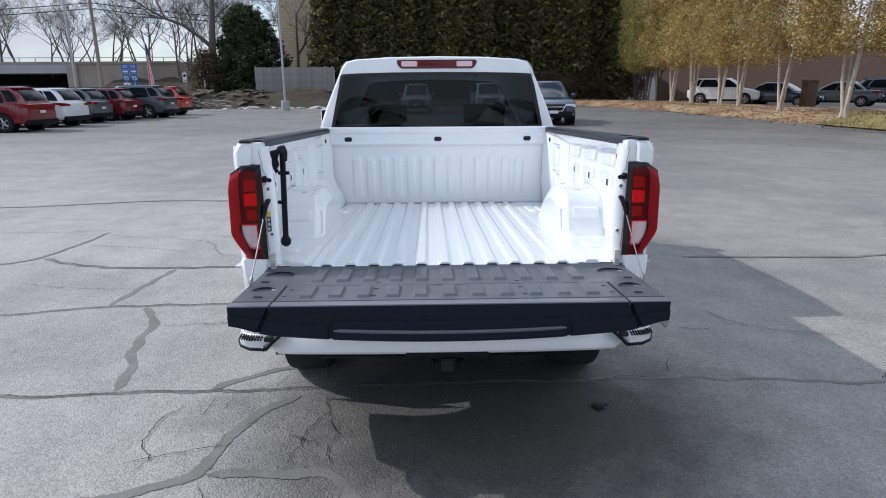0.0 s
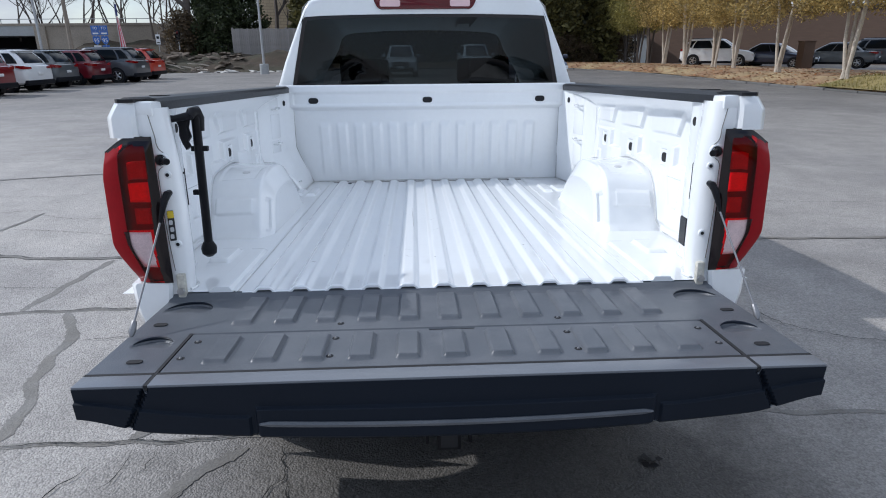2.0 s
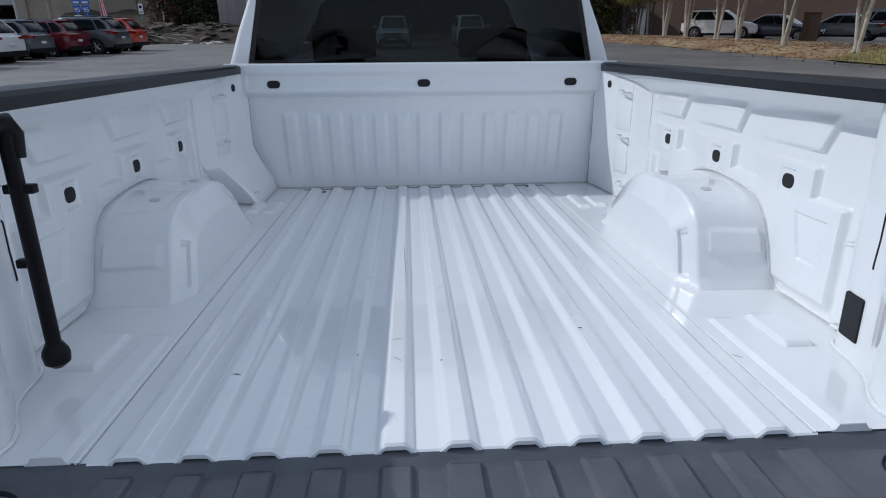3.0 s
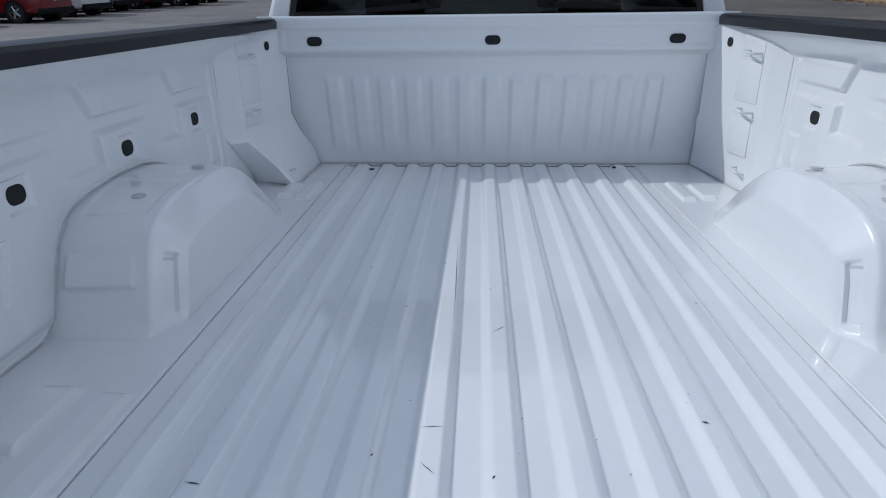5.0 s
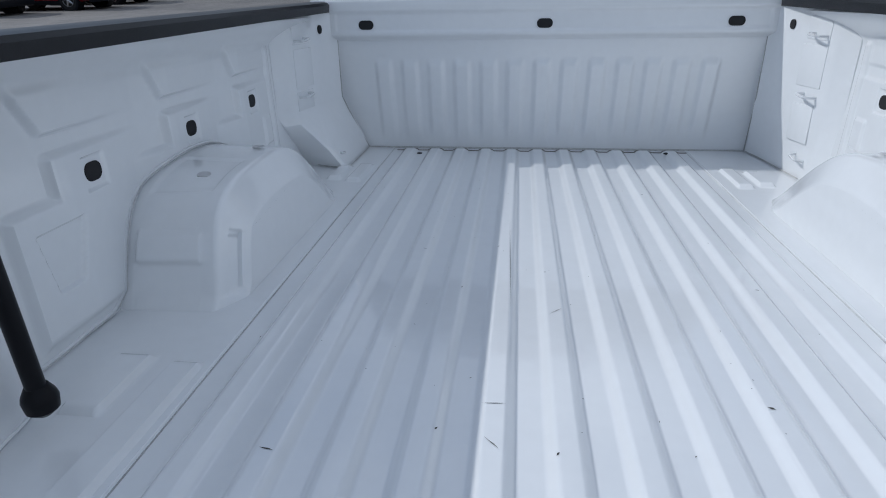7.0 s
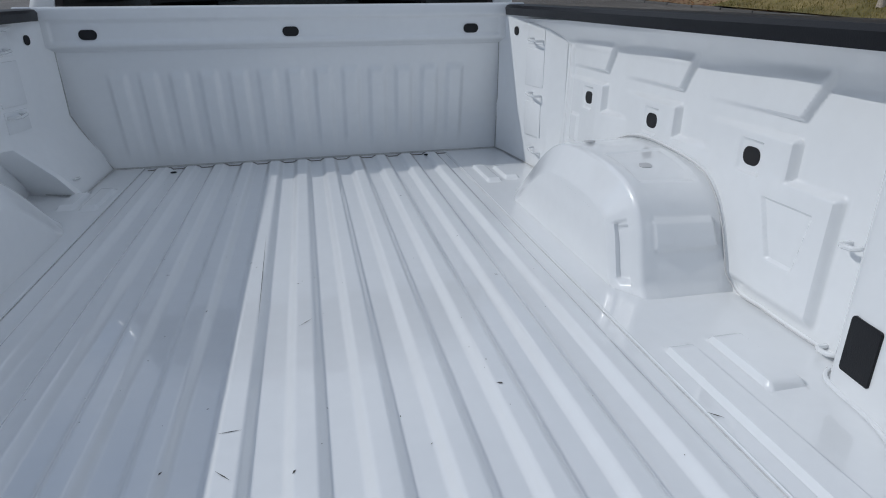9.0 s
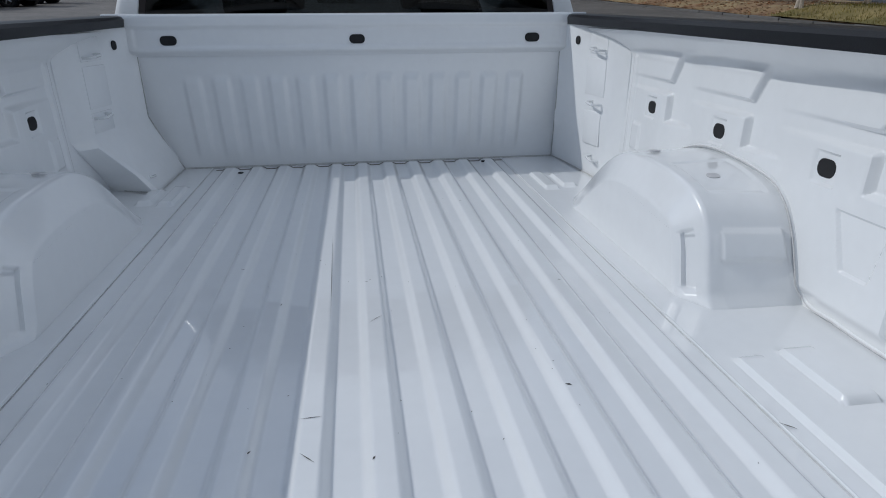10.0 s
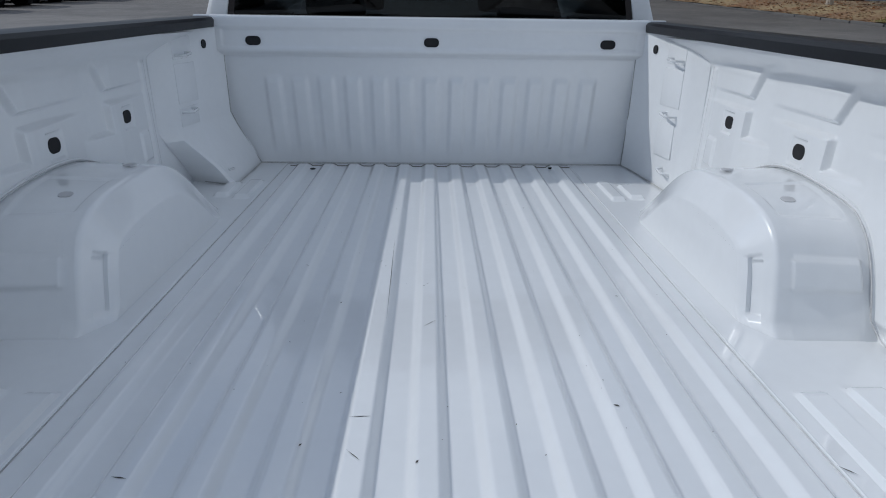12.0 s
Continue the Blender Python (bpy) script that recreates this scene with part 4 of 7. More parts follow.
rings = []
for x, y in bumper_line():
    drop = 0.02 * (abs(x) > 0.70)
    rings.append([(x, y + 0.14, 0.668), (x, y + 0.040, 0.666), (x, y + 0.026, 0.660), (x, y + 0.006, 0.625), (x, y - 0.008, 0.598), (x, y - 0.006, 0.582 + drop), (x, y + 0.006, 0.570 + drop), (x, y + 0.14, 0.568 + drop)])
bumper = bumper_part("rear_bumper", loft(rings), M["paint"], truck, "white painted rear bumper")
bumper_part("bumper_notch", boxed(-0.165, 0.165, -0.2965, -0.14, 0.548, 0.588, bevel=0.012), M["plastic"], bumper)
for s in (-1, 1):
    def corner(z, grow, xin=0.640):
        return [(s * xin, -0.302 - grow, z), (s * 0.712, -0.318 - grow, z), (s * 0.768, -0.306 - grow, z), (s * (0.815 + grow), -0.262, z), (s * (0.838 + grow), -0.20, z), (s * (0.842 + grow), 0.02, z), (s * (xin + 0.02), 0.02, z)]
    step = bumper_part("corner_step", loft([corner(0.592, -0.022, 0.716), corner(0.599, -0.002, 0.708), corner(0.608, 0.003, 0.700), corner(0.612, 0.0, 0.694)]), M["plastic"], bumper, "black corner step of the bumper", angle=40)
    bumper_part("step_pad", loft([corner(0.612, -0.003, 0.700), corner(0.630, -0.006, 0.680), corner(0.655, -0.012, 0.652), corner(0.662, -0.020, 0.644)]), M["pad"], step, "perforated silver step pad", angle=40)
    bumper_part("step_edge", tube([(s * 0.702, -0.322, 0.606), (s * 0.680, -0.318, 0.630), (s * 0.650, -0.310, 0.656), (s * 0.638, -0.300, 0.668)], 0.0065, 8), M["plastic"], step)
    bumper_part("pocket", boxed(s * 0.690 - 0.016, s * 0.690 + 0.016, -0.3215, -0.29, 0.638, 0.656, bevel=0.004), M["hole"], step)
    for k in range(18):
        a = (k // 2 + 0.5 * (k % 2)) / 9.5
        x = 0.716 + 0.102 * a
        y, z = -0.312 + 0.06 * max(0, a - 0.40) ** 1.2, 0.654 - 0.010 * (k % 2)
        bumper_part("stud_hole", tube([(s * x, y - 0.002, z), (s * x, y + 0.02, z + 0.002)], 0.0036, 8), M["hole"], step)
    # tyres and wheels
    for yc, zc in ((1.00, 0.425), (4.75, 0.70)):
        n = 40
        ring = lambda r, x: [(s * x, yc + r * math.cos(2 * math.pi * k / n), zc + r * math.sin(2 * math.pi * k / n)) for k in range(n)]
        wheel = part("wheel", loft([ring(0.22, 0.66), ring(0.37, 0.655), ring(0.405, 0.67), ring(0.412, 0.70), ring(0.412, 0.86), ring(0.405, 0.885), ring(0.37, 0.90), ring(0.22, 0.885)]), M["rubber"], truck, "black tyre on an alloy rim")
        part("rim", loft([ring(0.225, 0.70), ring(0.228, 0.888), ring(0.20, 0.89), ring(0.17, 0.86), ring(0.06, 0.872)]), M["rim"], wheel)
bm = box(bmesh.new(), -0.034, 0.034, -0.135, 0.10, 0.422, 0.490, bevel=0.006)
hitch = part("hitch_receiver", bm, M["black"], truck, "black square hitch receiver")
part("receiver_opening", boxed(-0.024, 0.024, -0.137, -0.125, 0.432, 0.480), M["hole"], hitch)
part("hitch_bracket", boxed(-0.075, 0.075, -0.085, 0.02, 0.445, 0.515, bevel=0.01), M["black"], hitch)
part("hitch_tube", cylinder((-0.55, -0.04, 0.50), (0.55, -0.04, 0.50), 0.035, 14), M["black"], truck)
for s in (-1, 1):
    part("chain_plate", boxed(s * 0.062 - 0.005, s * 0.062 + 0.005, -0.115, -0.03, 0.430, 0.475, bevel=0.004), M["black"], hitch)
    part("frame_rail", boxed(s * 0.45 - 0.05, s * 0.45 + 0.05, -0.02, 5.2, 0.56, 0.72), M["under"], truck)
part("spare_tyre", tube([(0.27 * math.cos(a), 0.62 + 0.27 * math.sin(a), 0.56) for a in np.linspace(0, 2 * math.pi, 28)[:-1]], 0.10, 12, closed=True), M["rubber"], truck, "spare tyre under the bed")
part("axle", tube([(-0.66, 1.0, 0.42), (-0.15, 1.0, 0.42), (0, 1.0, 0.42), (0.15, 1.0, 0.42), (0.66, 1.0, 0.42)], [0.05, 0.06, 0.15, 0.06, 0.05], 14), M["under"], truck)
part("muffler", tube([(0.35, 0.55, 0.56), (0.35, 1.6, 0.56)], 0.1, 14), M["under"], truck)
# unseen block added to keep sky light off the ground under the truck
part("underbody_pan", boxed(-0.62, 0.62, 1.46, 4.3, 0.32, 0.60, bevel=0.02), M["under"], truck)
part("fuel_tank", boxed(-0.62, -0.12, 1.30, 2.4, 0.44, 0.70, bevel=0.05), M["under"], truck)
part("cross_member", boxed(-0.60, 0.60, 0.18, 0.30, 0.52, 0.74, bevel=0.02), M["under"], truck)
part("bed_underside", boxed(-0.86, 0.86, 0.05, 2.04, 0.80, 0.845), M["under"], truck)

# ---- the cab ----
def cab_section(y, roof, half_low, half_high, lean=0.0):
    """Half outline of the cab from sill to roof middle at one y, mirrored."""
    right = [(half_low, 0.62), (half_low + 0.015, 0.95), (half_low, 1.30), (half_low - 0.015, 1.40), (half_low - 0.075, 1.56), (half_high + 0.052, 1.74), (half_high + 0.012, roof - 0.06), (half_high - 0.022, roof - 0.026), (half_high - 0.09, roof - 0.010), (half_high - 0.35, roof + 0.006), (0.0, roof + 0.012)]
    return [(x, y + lean * max(0, z - 1.35), z) for x, z in right] + [(-x, y + lean * max(0, z - 1.35), z) for x, z in right[-2::-1]]


# rear wall of the cab: a frame round the window
GL = 2.125


def cab_rear_y(z):
    return GL + 0.04 - 0.035 * max(0.0, z - 1.40)


frame_out = [(0.915, 1.30), (0.905, 1.42), (0.845, 1.58), (0.765, 1.76), (0.712, 1.875), (0.680, 1.918), (0.60, 1.935), (0.33, 1.950), (0.0, 1.955)]
glass_out = [(0.800, 1.30), (0.812, 1.42), (0.780, 1.56), (0.742, 1.72), (0.722, 1.810), (0.708, 1.826), (0.60, 1.832), (0.33, 1.838), (0.0, 1.840)]
sym = lambda pts: pts + [(-x, z) for x, z in pts[-2::-1]]
fo, go = sym(frame_out), sym(glass_out)
bm = loft([[(x, cab_rear_y(z) + 0.045, z) for x, z in fo], [(x * 0.994, cab_rear_y(z) + 0.012, z - 0.004) for x, z in fo], [(x * 0.975, cab_rear_y(z), z - 0.012) for x, z in fo], [(x, cab_rear_y(z), z) for x, z in go], [(x * 0.995, cab_rear_y(z) + 0.010, z - 0.003) for x, z in go]], closed=False)
part("cab_rear_frame", bm, M["paint"], truck, "white rear wall of the cab", angle=45)
bm = loft([[(x * 0.999, cab_rear_y(z) + 0.006, z) for x, z in go]] + [[(x * k, cab_rear_y(z) + 0.006, 1.30 + (z - 1.30) * k) for x, z in go] for k in (0.66, 0.33, 0.02)], closed=False)
window = part("rear_window", bm, M["glass"], truck, "dark tinted rear window", angle=80)
bm = loft([[(x, cab_rear_y(z) + 0.0045, z - 0.001) for x, z in go], [(x * 0.972, cab_rear_y(z) + 0.0045, z - 0.020) for x, z in go]], closed=False)
part("window_border", bm, M["gloss_black"], window)
rings = [cab_section(y, r, hl, hh) for y, r, hl, hh in ((2.29, 1.944, 0.915, 0.71), (2.6, 1.962, 0.93, 0.725), (3.1, 1.965, 0.93, 0.725), (3.7, 1.955, 0.93, 0.71), (4.05, 1.90, 0.93, 0.69))]
rings.insert(0, [(x * 0.998, cab_rear_y(z) + 0.04, z) for x, y, z in cab_section(2.2, 1.943, 0.915, 0.71)])
part("cab_shell", loft(rings, closed=False), M["paint"], truck, "white cab roof and sides", angle=40)
for c in (-0.37, -0.12, 0.12, 0.37):
    rings = [[(c - w, y, z - 0.02), (c - w * 0.8, y, z - 0.003), (c - w * 0.6, y, z), (c + w * 0.6, y, z), (c + w * 0.8, y, z - 0.003), (c + w, y, z - 0.02)] for y, z, w in ((2.285, 1.949, 0.04), (2.32, 1.963, 0.06), (2.6, 1.981, 0.065), (3.1, 1.985, 0.065), (3.6, 1.972, 0.06))]
    part("roof_rib", loft(rings, closed=False), M["paint"], truck, angle=40)
lining = [[(x * 0.975, y + (0.03 if k == 0 else 0.0), 0.66 + (z - 0.66) * 0.975) for x, y, z in ring] for k, ring in enumerate(rings[:-1])]
lining.append([(x * 0.975, 4.0, 0.66 + (z - 0.66) * 0.975) for x, y, z in rings[-1]])
part("headliner", loft(lining, closed=False), M["seat"], truck, "dark cab lining", angle=40)
part("rear_bench", boxed(-0.72, 0.72, 2.40, 2.55, 0.90, 1.440, bevel=0.04), M["seat"], truck, "dark rear bench of the cab")
part("dashboard", boxed(-0.80, 0.80, 4.15, 4.62, 0.90, 1.36, bevel=0.05), M["seat"], truck, "dark dashboard")
part("cab_floor", boxed(-0.90, 0.90, 2.15, 4.6, 0.60, 0.66), M["under"], truck)
for s in (-1, 1):
    part("side_window", boxed(s * 0.885 - 0.004, s * 0.885 + 0.004, 2.45, 3.95, 1.44, 1.78, bevel=0.003, m=Matrix.Translation((s * 0.885, 0, 1.44)) @ pose(0, 0, 0, 0, -s * 20, 0) @ Matrix.Translation((-s * 0.885, 0, -1.44)) @ Matrix.Translation((s * 0.03, 0, 0))), M["car_glass"], truck)
    mirror = part("side_mirror", boxed(s * 1.06 - 0.11, s * 1.06 + 0.11, 3.78, 3.90, 1.40, 1.62, bevel=0.04), M["paint"], truck, "white side mirror")
    part("mirror_glass", boxed(s * 1.06 - 0.09, s * 1.06 + 0.09, 3.772, 3.78, 1.42, 1.60, bevel=0.003), M["car_glass"], mirror)
    part("mirror_arm", boxed(min(s * 0.90, s * 0.98), max(s * 0.90, s * 0.98), 3.81, 3.87, 1.42, 1.47, bevel=0.01), M["plastic"], mirror)
    seat = part("rear_headrest", boxed(s * 0.42 - 0.13, s * 0.42 + 0.13, 2.42, 2.52, 1.42, 1.60, bevel=0.035), M["seat"], truck, "dark headrest behind the window")
    part("seat_back", boxed(s * 0.42 - 0.27, s * 0.42 + 0.27, 2.42, 2.56, 0.9, 1.40, bevel=0.05), M["seat"], truck)
    part("front_headrest", boxed(s * 0.40 - 0.13, s * 0.40 + 0.13, 3.30, 3.40, 1.46, 1.64, bevel=0.035), M["seat"], truck)
    part("front_seat_back", boxed(s * 0.40 - 0.26, s * 0.40 + 0.26, 3.28, 3.44, 0.9, 1.44, bevel=0.05), M["seat"], truck)
# hood, windscreen and nose
wind = loft([[(-0.68, 4.05, 1.88), (0, 4.09, 1.90), (0.68, 4.05, 1.88)], [(-0.84, 4.72, 1.40), (0, 4.80, 1.42), (0.84, 4.72, 1.40)]], closed=False)
if sum(f.normal.y for f in wind.faces) > 0:
    bmesh.ops.reverse_faces(wind, faces=wind.faces)
part("windscreen", wind, M["windscreen"], truck)
rings = [[(-0.93, y, 0.70), (-0.94, y, h - 0.12), (-0.86, y, h), (0, y, h + 0.03), (0.86, y, h), (0.94, y, h - 0.12), (0.93, y, 0.70)] for y, h in ((4.05, 1.40), (4.7, 1.40), (5.4, 1.36), (5.65, 1.28), (5.70, 0.75))]
part("front_body", loft(rings, closed=False), M["paint"], truck, "white hood and front wings", angle=40)
# third brake light on the roof edge
bm = plate(0.565, 0.062, 0.022, 0.016, Matrix.Translation((0, cab_rear_y(1.893) + 0.004, 1.893)) @ pose(0, 0, 0, 79, 0, 0))
for v in bm.verts:
    v.co.x *= 1.03 + (v.co.z - 1.893) * 1.8
chmsl = part("high_brake_light", bm, M["dark_red"], truck, "red high brake light with clear ends")
for s in (-1, 1):
    part("cargo_lens", plate(0.120, 0.040, 0.010, 0.019, Matrix.Translation((s * 0.205, cab_rear_y(1.893) + 0.003, 1.893)) @ pose(0, 0, 0, 79, 0, 0)), M["clear_lens"], chmsl, "clear cargo lamp lens")


# ---- the lot ----
def asphalt():
    """Worn asphalt: packed chips of stone in a bitumen bed, with stains, painted shade and pale worn patches."""
    m = material("asphalt", (0.334, 0.313, 0.292), 0.66, 0, 0.14, 0.9, 26, 0.0, spec=0.22, second=(0.275, 0.259, 0.246), mixscale=0.30)
    n, l = m.node_tree.nodes, m.node_tree.links
    p = n["Principled BSDF"]
    base = p.inputs["Base Color"].links[0].from_socket
    tc = n.new("ShaderNodeTexCoord")
    chips, fine = n.new("ShaderNodeTexVoronoi"), n.new("ShaderNodeTexNoise")
    chips.inputs["Scale"].default_value = 112
    fine.inputs["Scale"].default_value, fine.inputs["Detail"].default_value = 260, 4
    worn = n.new("ShaderNodeTexNoise")
    worn.inputs["Scale"].default_value, worn.inputs["Detail"].default_value = 2.2, 8
    worn.inputs["Roughness"].default_value = 0.65
    for node in (chips, fine, worn):
        l.new(tc.outputs["Object"], node.inputs["Vector"])
    # each chip has its own tone; bitumen shows between
    sep = n.new("ShaderNodeSeparateColor")
    l.new(chips.outputs["Color"], sep.inputs[0])
    tone, gap, patch = n.new("ShaderNodeMapRange"), n.new("ShaderNodeMapRange"), n.new("ShaderNodeMapRange")
    tone.inputs["To Min"].default_value, tone.inputs["To Max"].default_value = 0.85, 1.16
    gap.inputs["From Min"].default_value, gap.inputs["From Max"].default_value = 0.45, 0.85
    gap.inputs["To Min"].default_value, gap.inputs["To Max"].default_value = 1.04, 0.78
    patch.inputs["From Min"].default_value, patch.inputs["From Max"].default_value = 0.38, 0.66
    patch.inputs["To Min"].default_value, patch.inputs["To Max"].default_value = 0.88, 1.12
    l.new(sep.outputs[0], tone.inputs["Value"])
    l.new(chips.outputs["Distance"], gap.inputs["Value"])
    l.new(worn.outputs["Fac"], patch.inputs["Value"])
    value = tone.outputs["Result"]
    # old oil stain with a ragged edge, deepened to paint shade under the truck
    away, stain_shade = n.new("ShaderNodeVectorMath"), n.new("ShaderNodeMapRange")
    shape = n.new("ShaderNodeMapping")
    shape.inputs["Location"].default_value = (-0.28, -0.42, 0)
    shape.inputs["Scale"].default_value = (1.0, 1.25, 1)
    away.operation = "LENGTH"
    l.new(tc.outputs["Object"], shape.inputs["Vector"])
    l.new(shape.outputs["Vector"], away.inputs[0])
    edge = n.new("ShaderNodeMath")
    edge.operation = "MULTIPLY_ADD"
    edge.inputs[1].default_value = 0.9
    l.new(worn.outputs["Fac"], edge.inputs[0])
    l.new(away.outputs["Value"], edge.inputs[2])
    stain_shade.inputs["From Min"].default_value, stain_shade.inputs["From Max"].default_value = 1.20, 2.15
    stain_shade.inputs["To Min"].default_value, stain_shade.inputs["To Max"].default_value = 0.27, 1.0
    l.new(edge.outputs[0], stain_shade.inputs["Value"])
    # tone varies along x: palest on the left, with a ragged change
    axis, side_tone = n.new("ShaderNodeSeparateXYZ"), n.new("ShaderNodeMapRange")
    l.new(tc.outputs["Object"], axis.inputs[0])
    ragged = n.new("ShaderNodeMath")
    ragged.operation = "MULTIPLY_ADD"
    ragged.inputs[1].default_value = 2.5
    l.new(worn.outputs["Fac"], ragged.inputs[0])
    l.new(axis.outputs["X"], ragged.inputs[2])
    side_tone.inputs["From Min"].default_value, side_tone.inputs["From Max"].default_value = 0.2, 3.4
    side_tone.inputs["To Min"].default_value, side_tone.inputs["To Max"].default_value = 1.28, 1.0
    l.new(ragged.outputs[0], side_tone.inputs["Value"])
    # tone falls along y: darker far ahead, with a ragged onset
    far_onset, far_tone = n.new("ShaderNodeMath"), n.new("ShaderNodeMapRange")
    far_onset.operation = "MULTIPLY_ADD"
    far_onset.inputs[1].default_value = 5.0
    l.new(worn.outputs["Fac"], far_onset.inputs[0])
    l.new(axis.outputs["Y"], far_onset.inputs[2])
    far_tone.inputs["From Min"].default_value, far_tone.inputs["From Max"].default_value = 6.0, 24.0
    far_tone.inputs["To Min"].default_value, far_tone.inputs["To Max"].default_value = 1.0, 0.56
    l.new(far_onset.outputs[0], far_tone.inputs["Value"])
    for other in (gap, patch, stain_shade, side_tone, far_tone):
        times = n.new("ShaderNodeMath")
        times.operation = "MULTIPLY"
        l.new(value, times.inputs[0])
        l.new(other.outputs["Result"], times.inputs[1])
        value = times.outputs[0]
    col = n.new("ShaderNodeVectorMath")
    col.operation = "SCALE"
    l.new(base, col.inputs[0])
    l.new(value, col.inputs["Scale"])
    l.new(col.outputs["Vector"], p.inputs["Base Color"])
    height = n.new("ShaderNodeMath")
    height.operation = "MULTIPLY_ADD"
    height.inputs[1].default_value = 0.55
    l.new(fine.outputs["Fac"], height.inputs[0])
    flip = n.new("ShaderNodeMath")
    flip.operation = "SUBTRACT"
    flip.inputs[0].default_value = 1.0
    l.new(chips.outputs["Distance"], flip.inputs[1])
    l.new(flip.outputs[0], height.inputs[2])
    b = n.new("ShaderNodeBump")
    b.inputs["Strength"].default_value, b.inputs["Distance"].default_value = 0.85, 0.0052
    l.new(height.outputs[0], b.inputs["Height"])
    l.new(b.outputs["Normal"], p.inputs["Normal"])
    return m


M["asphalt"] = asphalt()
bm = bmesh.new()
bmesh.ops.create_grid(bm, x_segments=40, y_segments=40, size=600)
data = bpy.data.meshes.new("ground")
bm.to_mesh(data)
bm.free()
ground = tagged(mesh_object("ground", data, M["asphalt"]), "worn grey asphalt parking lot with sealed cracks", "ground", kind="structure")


def strip_mesh(name, points, width, lift, wobble, seed, step=0.03, crooked=0.0):
    """A thin band along a line on the ground; its width swells and narrows, a crack runs crooked."""
    rnd = random.Random(seed)
    line = smooth_line(points, max(8, int(sum(math.dist(a, b) for a, b in zip(points, points[1:])) / step)))
    tan = np.gradient(line, axis=0)
    tan /= np.linalg.norm(tan, axis=1)[:, None] + 1e-9
    side = np.stack([-tan[:, 1], tan[:, 0]], 1)
    n = len(line)
    co = []
    for i in range(n):
        taper = min(1.0, (i + 0.5) / 5, (n - i - 0.5) / 5)
        k = i * step
        drift = noise.noise(Vector((k * 5.0, seed * 3.1, 0))) * wobble + crooked * rnd.uniform(-1, 1)
        a = 0.5 + 0.32 * noise.noise(Vector((k * 6.0, seed, 5))) + 0.16 * noise.noise(Vector((k * 45, seed, 7))) + rnd.uniform(-0.06, 0.06)
        b = 0.5 + 0.32 * noise.noise(Vector((k * 6.0, seed, 9))) + 0.16 * noise.noise(Vector((k * 45, seed, 11))) + rnd.uniform(-0.06, 0.06)
        if crooked:
            a, b = rnd.uniform(0.15, 0.8), rnd.uniform(0.15, 0.8)
        c = line[i] + side[i] * drift
        co += [(*(c + side[i] * a * width * taper), lift), (*(c - side[i] * b * width * taper), lift)]
    data = bpy.data.meshes.new(name)
    data.from_pydata(co, [], [(2 * i, 2 * i + 1, 2 * i + 3, 2 * i + 2) for i in range(n - 1)])
    return data


M["sealer"] = material("crack_sealer", (0.160, 0.147, 0.130), 0.6, 0, 0.34, 6, 90, 0.003, second=(0.180, 0.170, 0.155), mixscale=7, spec=0.6)
M["crack"] = material("open_crack", (0.012, 0.012, 0.012), 0.9, 0, 0.3)
SEALED = [
    ([(-4.4, 1.70), (-3.29, 1.84), (-2.56, 2.00), (-2.0, 2.02), (-1.4, 2.05), (-0.95, 2.06)], 0.045),
    ([(-2.56, 2.00), (-2.52, 2.42), (-2.42, 2.98)], 0.055),
    ([(-2.26, 2.00), (-2.14, 1.82), (-2.05, 1.62), (-2.02, 1.35), (-1.94, 1.06), (-1.86, 0.80), (-1.84, 0.64)], 0.060),
    ([(-6.0, 0.50), (-3.6, 0.56), (-2.43, 0.59), (-1.6, 0.63), (-1.2, 0.62), (-0.9, 0.64), (-0.3, 0.66), (0.4, 0.68), (1.32, 0.70), (2.5, 0.60), (4.4, 0.55), (7.0, 0.7)], 0.030),
    ([(-1.30, 0.62), (-1.23, 0.71), (-1.11, 0.82), (-0.96, 0.90), (-0.6, 0.96)], 0.050),
    ([(-0.79, 0.57), (-0.87, 0.50), (-0.98, 0.33), (-1.04, 0.21), (-1.06, 0.02), (-1.09, -0.12), (-1.25, -0.22), (-1.55, -0.30), (-2.0, -0.42)], 0.062),
    ([(-1.06, -0.13), (-0.88, -0.12), (-0.73, -0.13), (-0.53, -0.13), (-0.45, -0.20), (-0.39, -0.30), (-0.34, -0.6)], 0.056),
    ([(-5.2, 3.1), (-3.98, 3.37), (-3.86, 3.95), (-3.8, 4.5)], 0.040),
    ([(-3.9, 3.38), (-3.2, 3.08), (-2.42, 3.02), (-1.4, 3.1), (-0.9, 3.12)], 0.050),
    ([(1.15, 2.2), (1.55, 2.0), (1.62, 1.65), (1.58, 1.44)], 0.050),
    ([(-8, 6.3), (-6, 6.1), (-4, 6.5), (-2, 6.3)], 0.06),
    ([(2.4, 3.2), (3.2, 3.15), (3.96, 3.12), (5.2, 3.3), (7.5, 3.2)], 0.05),
]
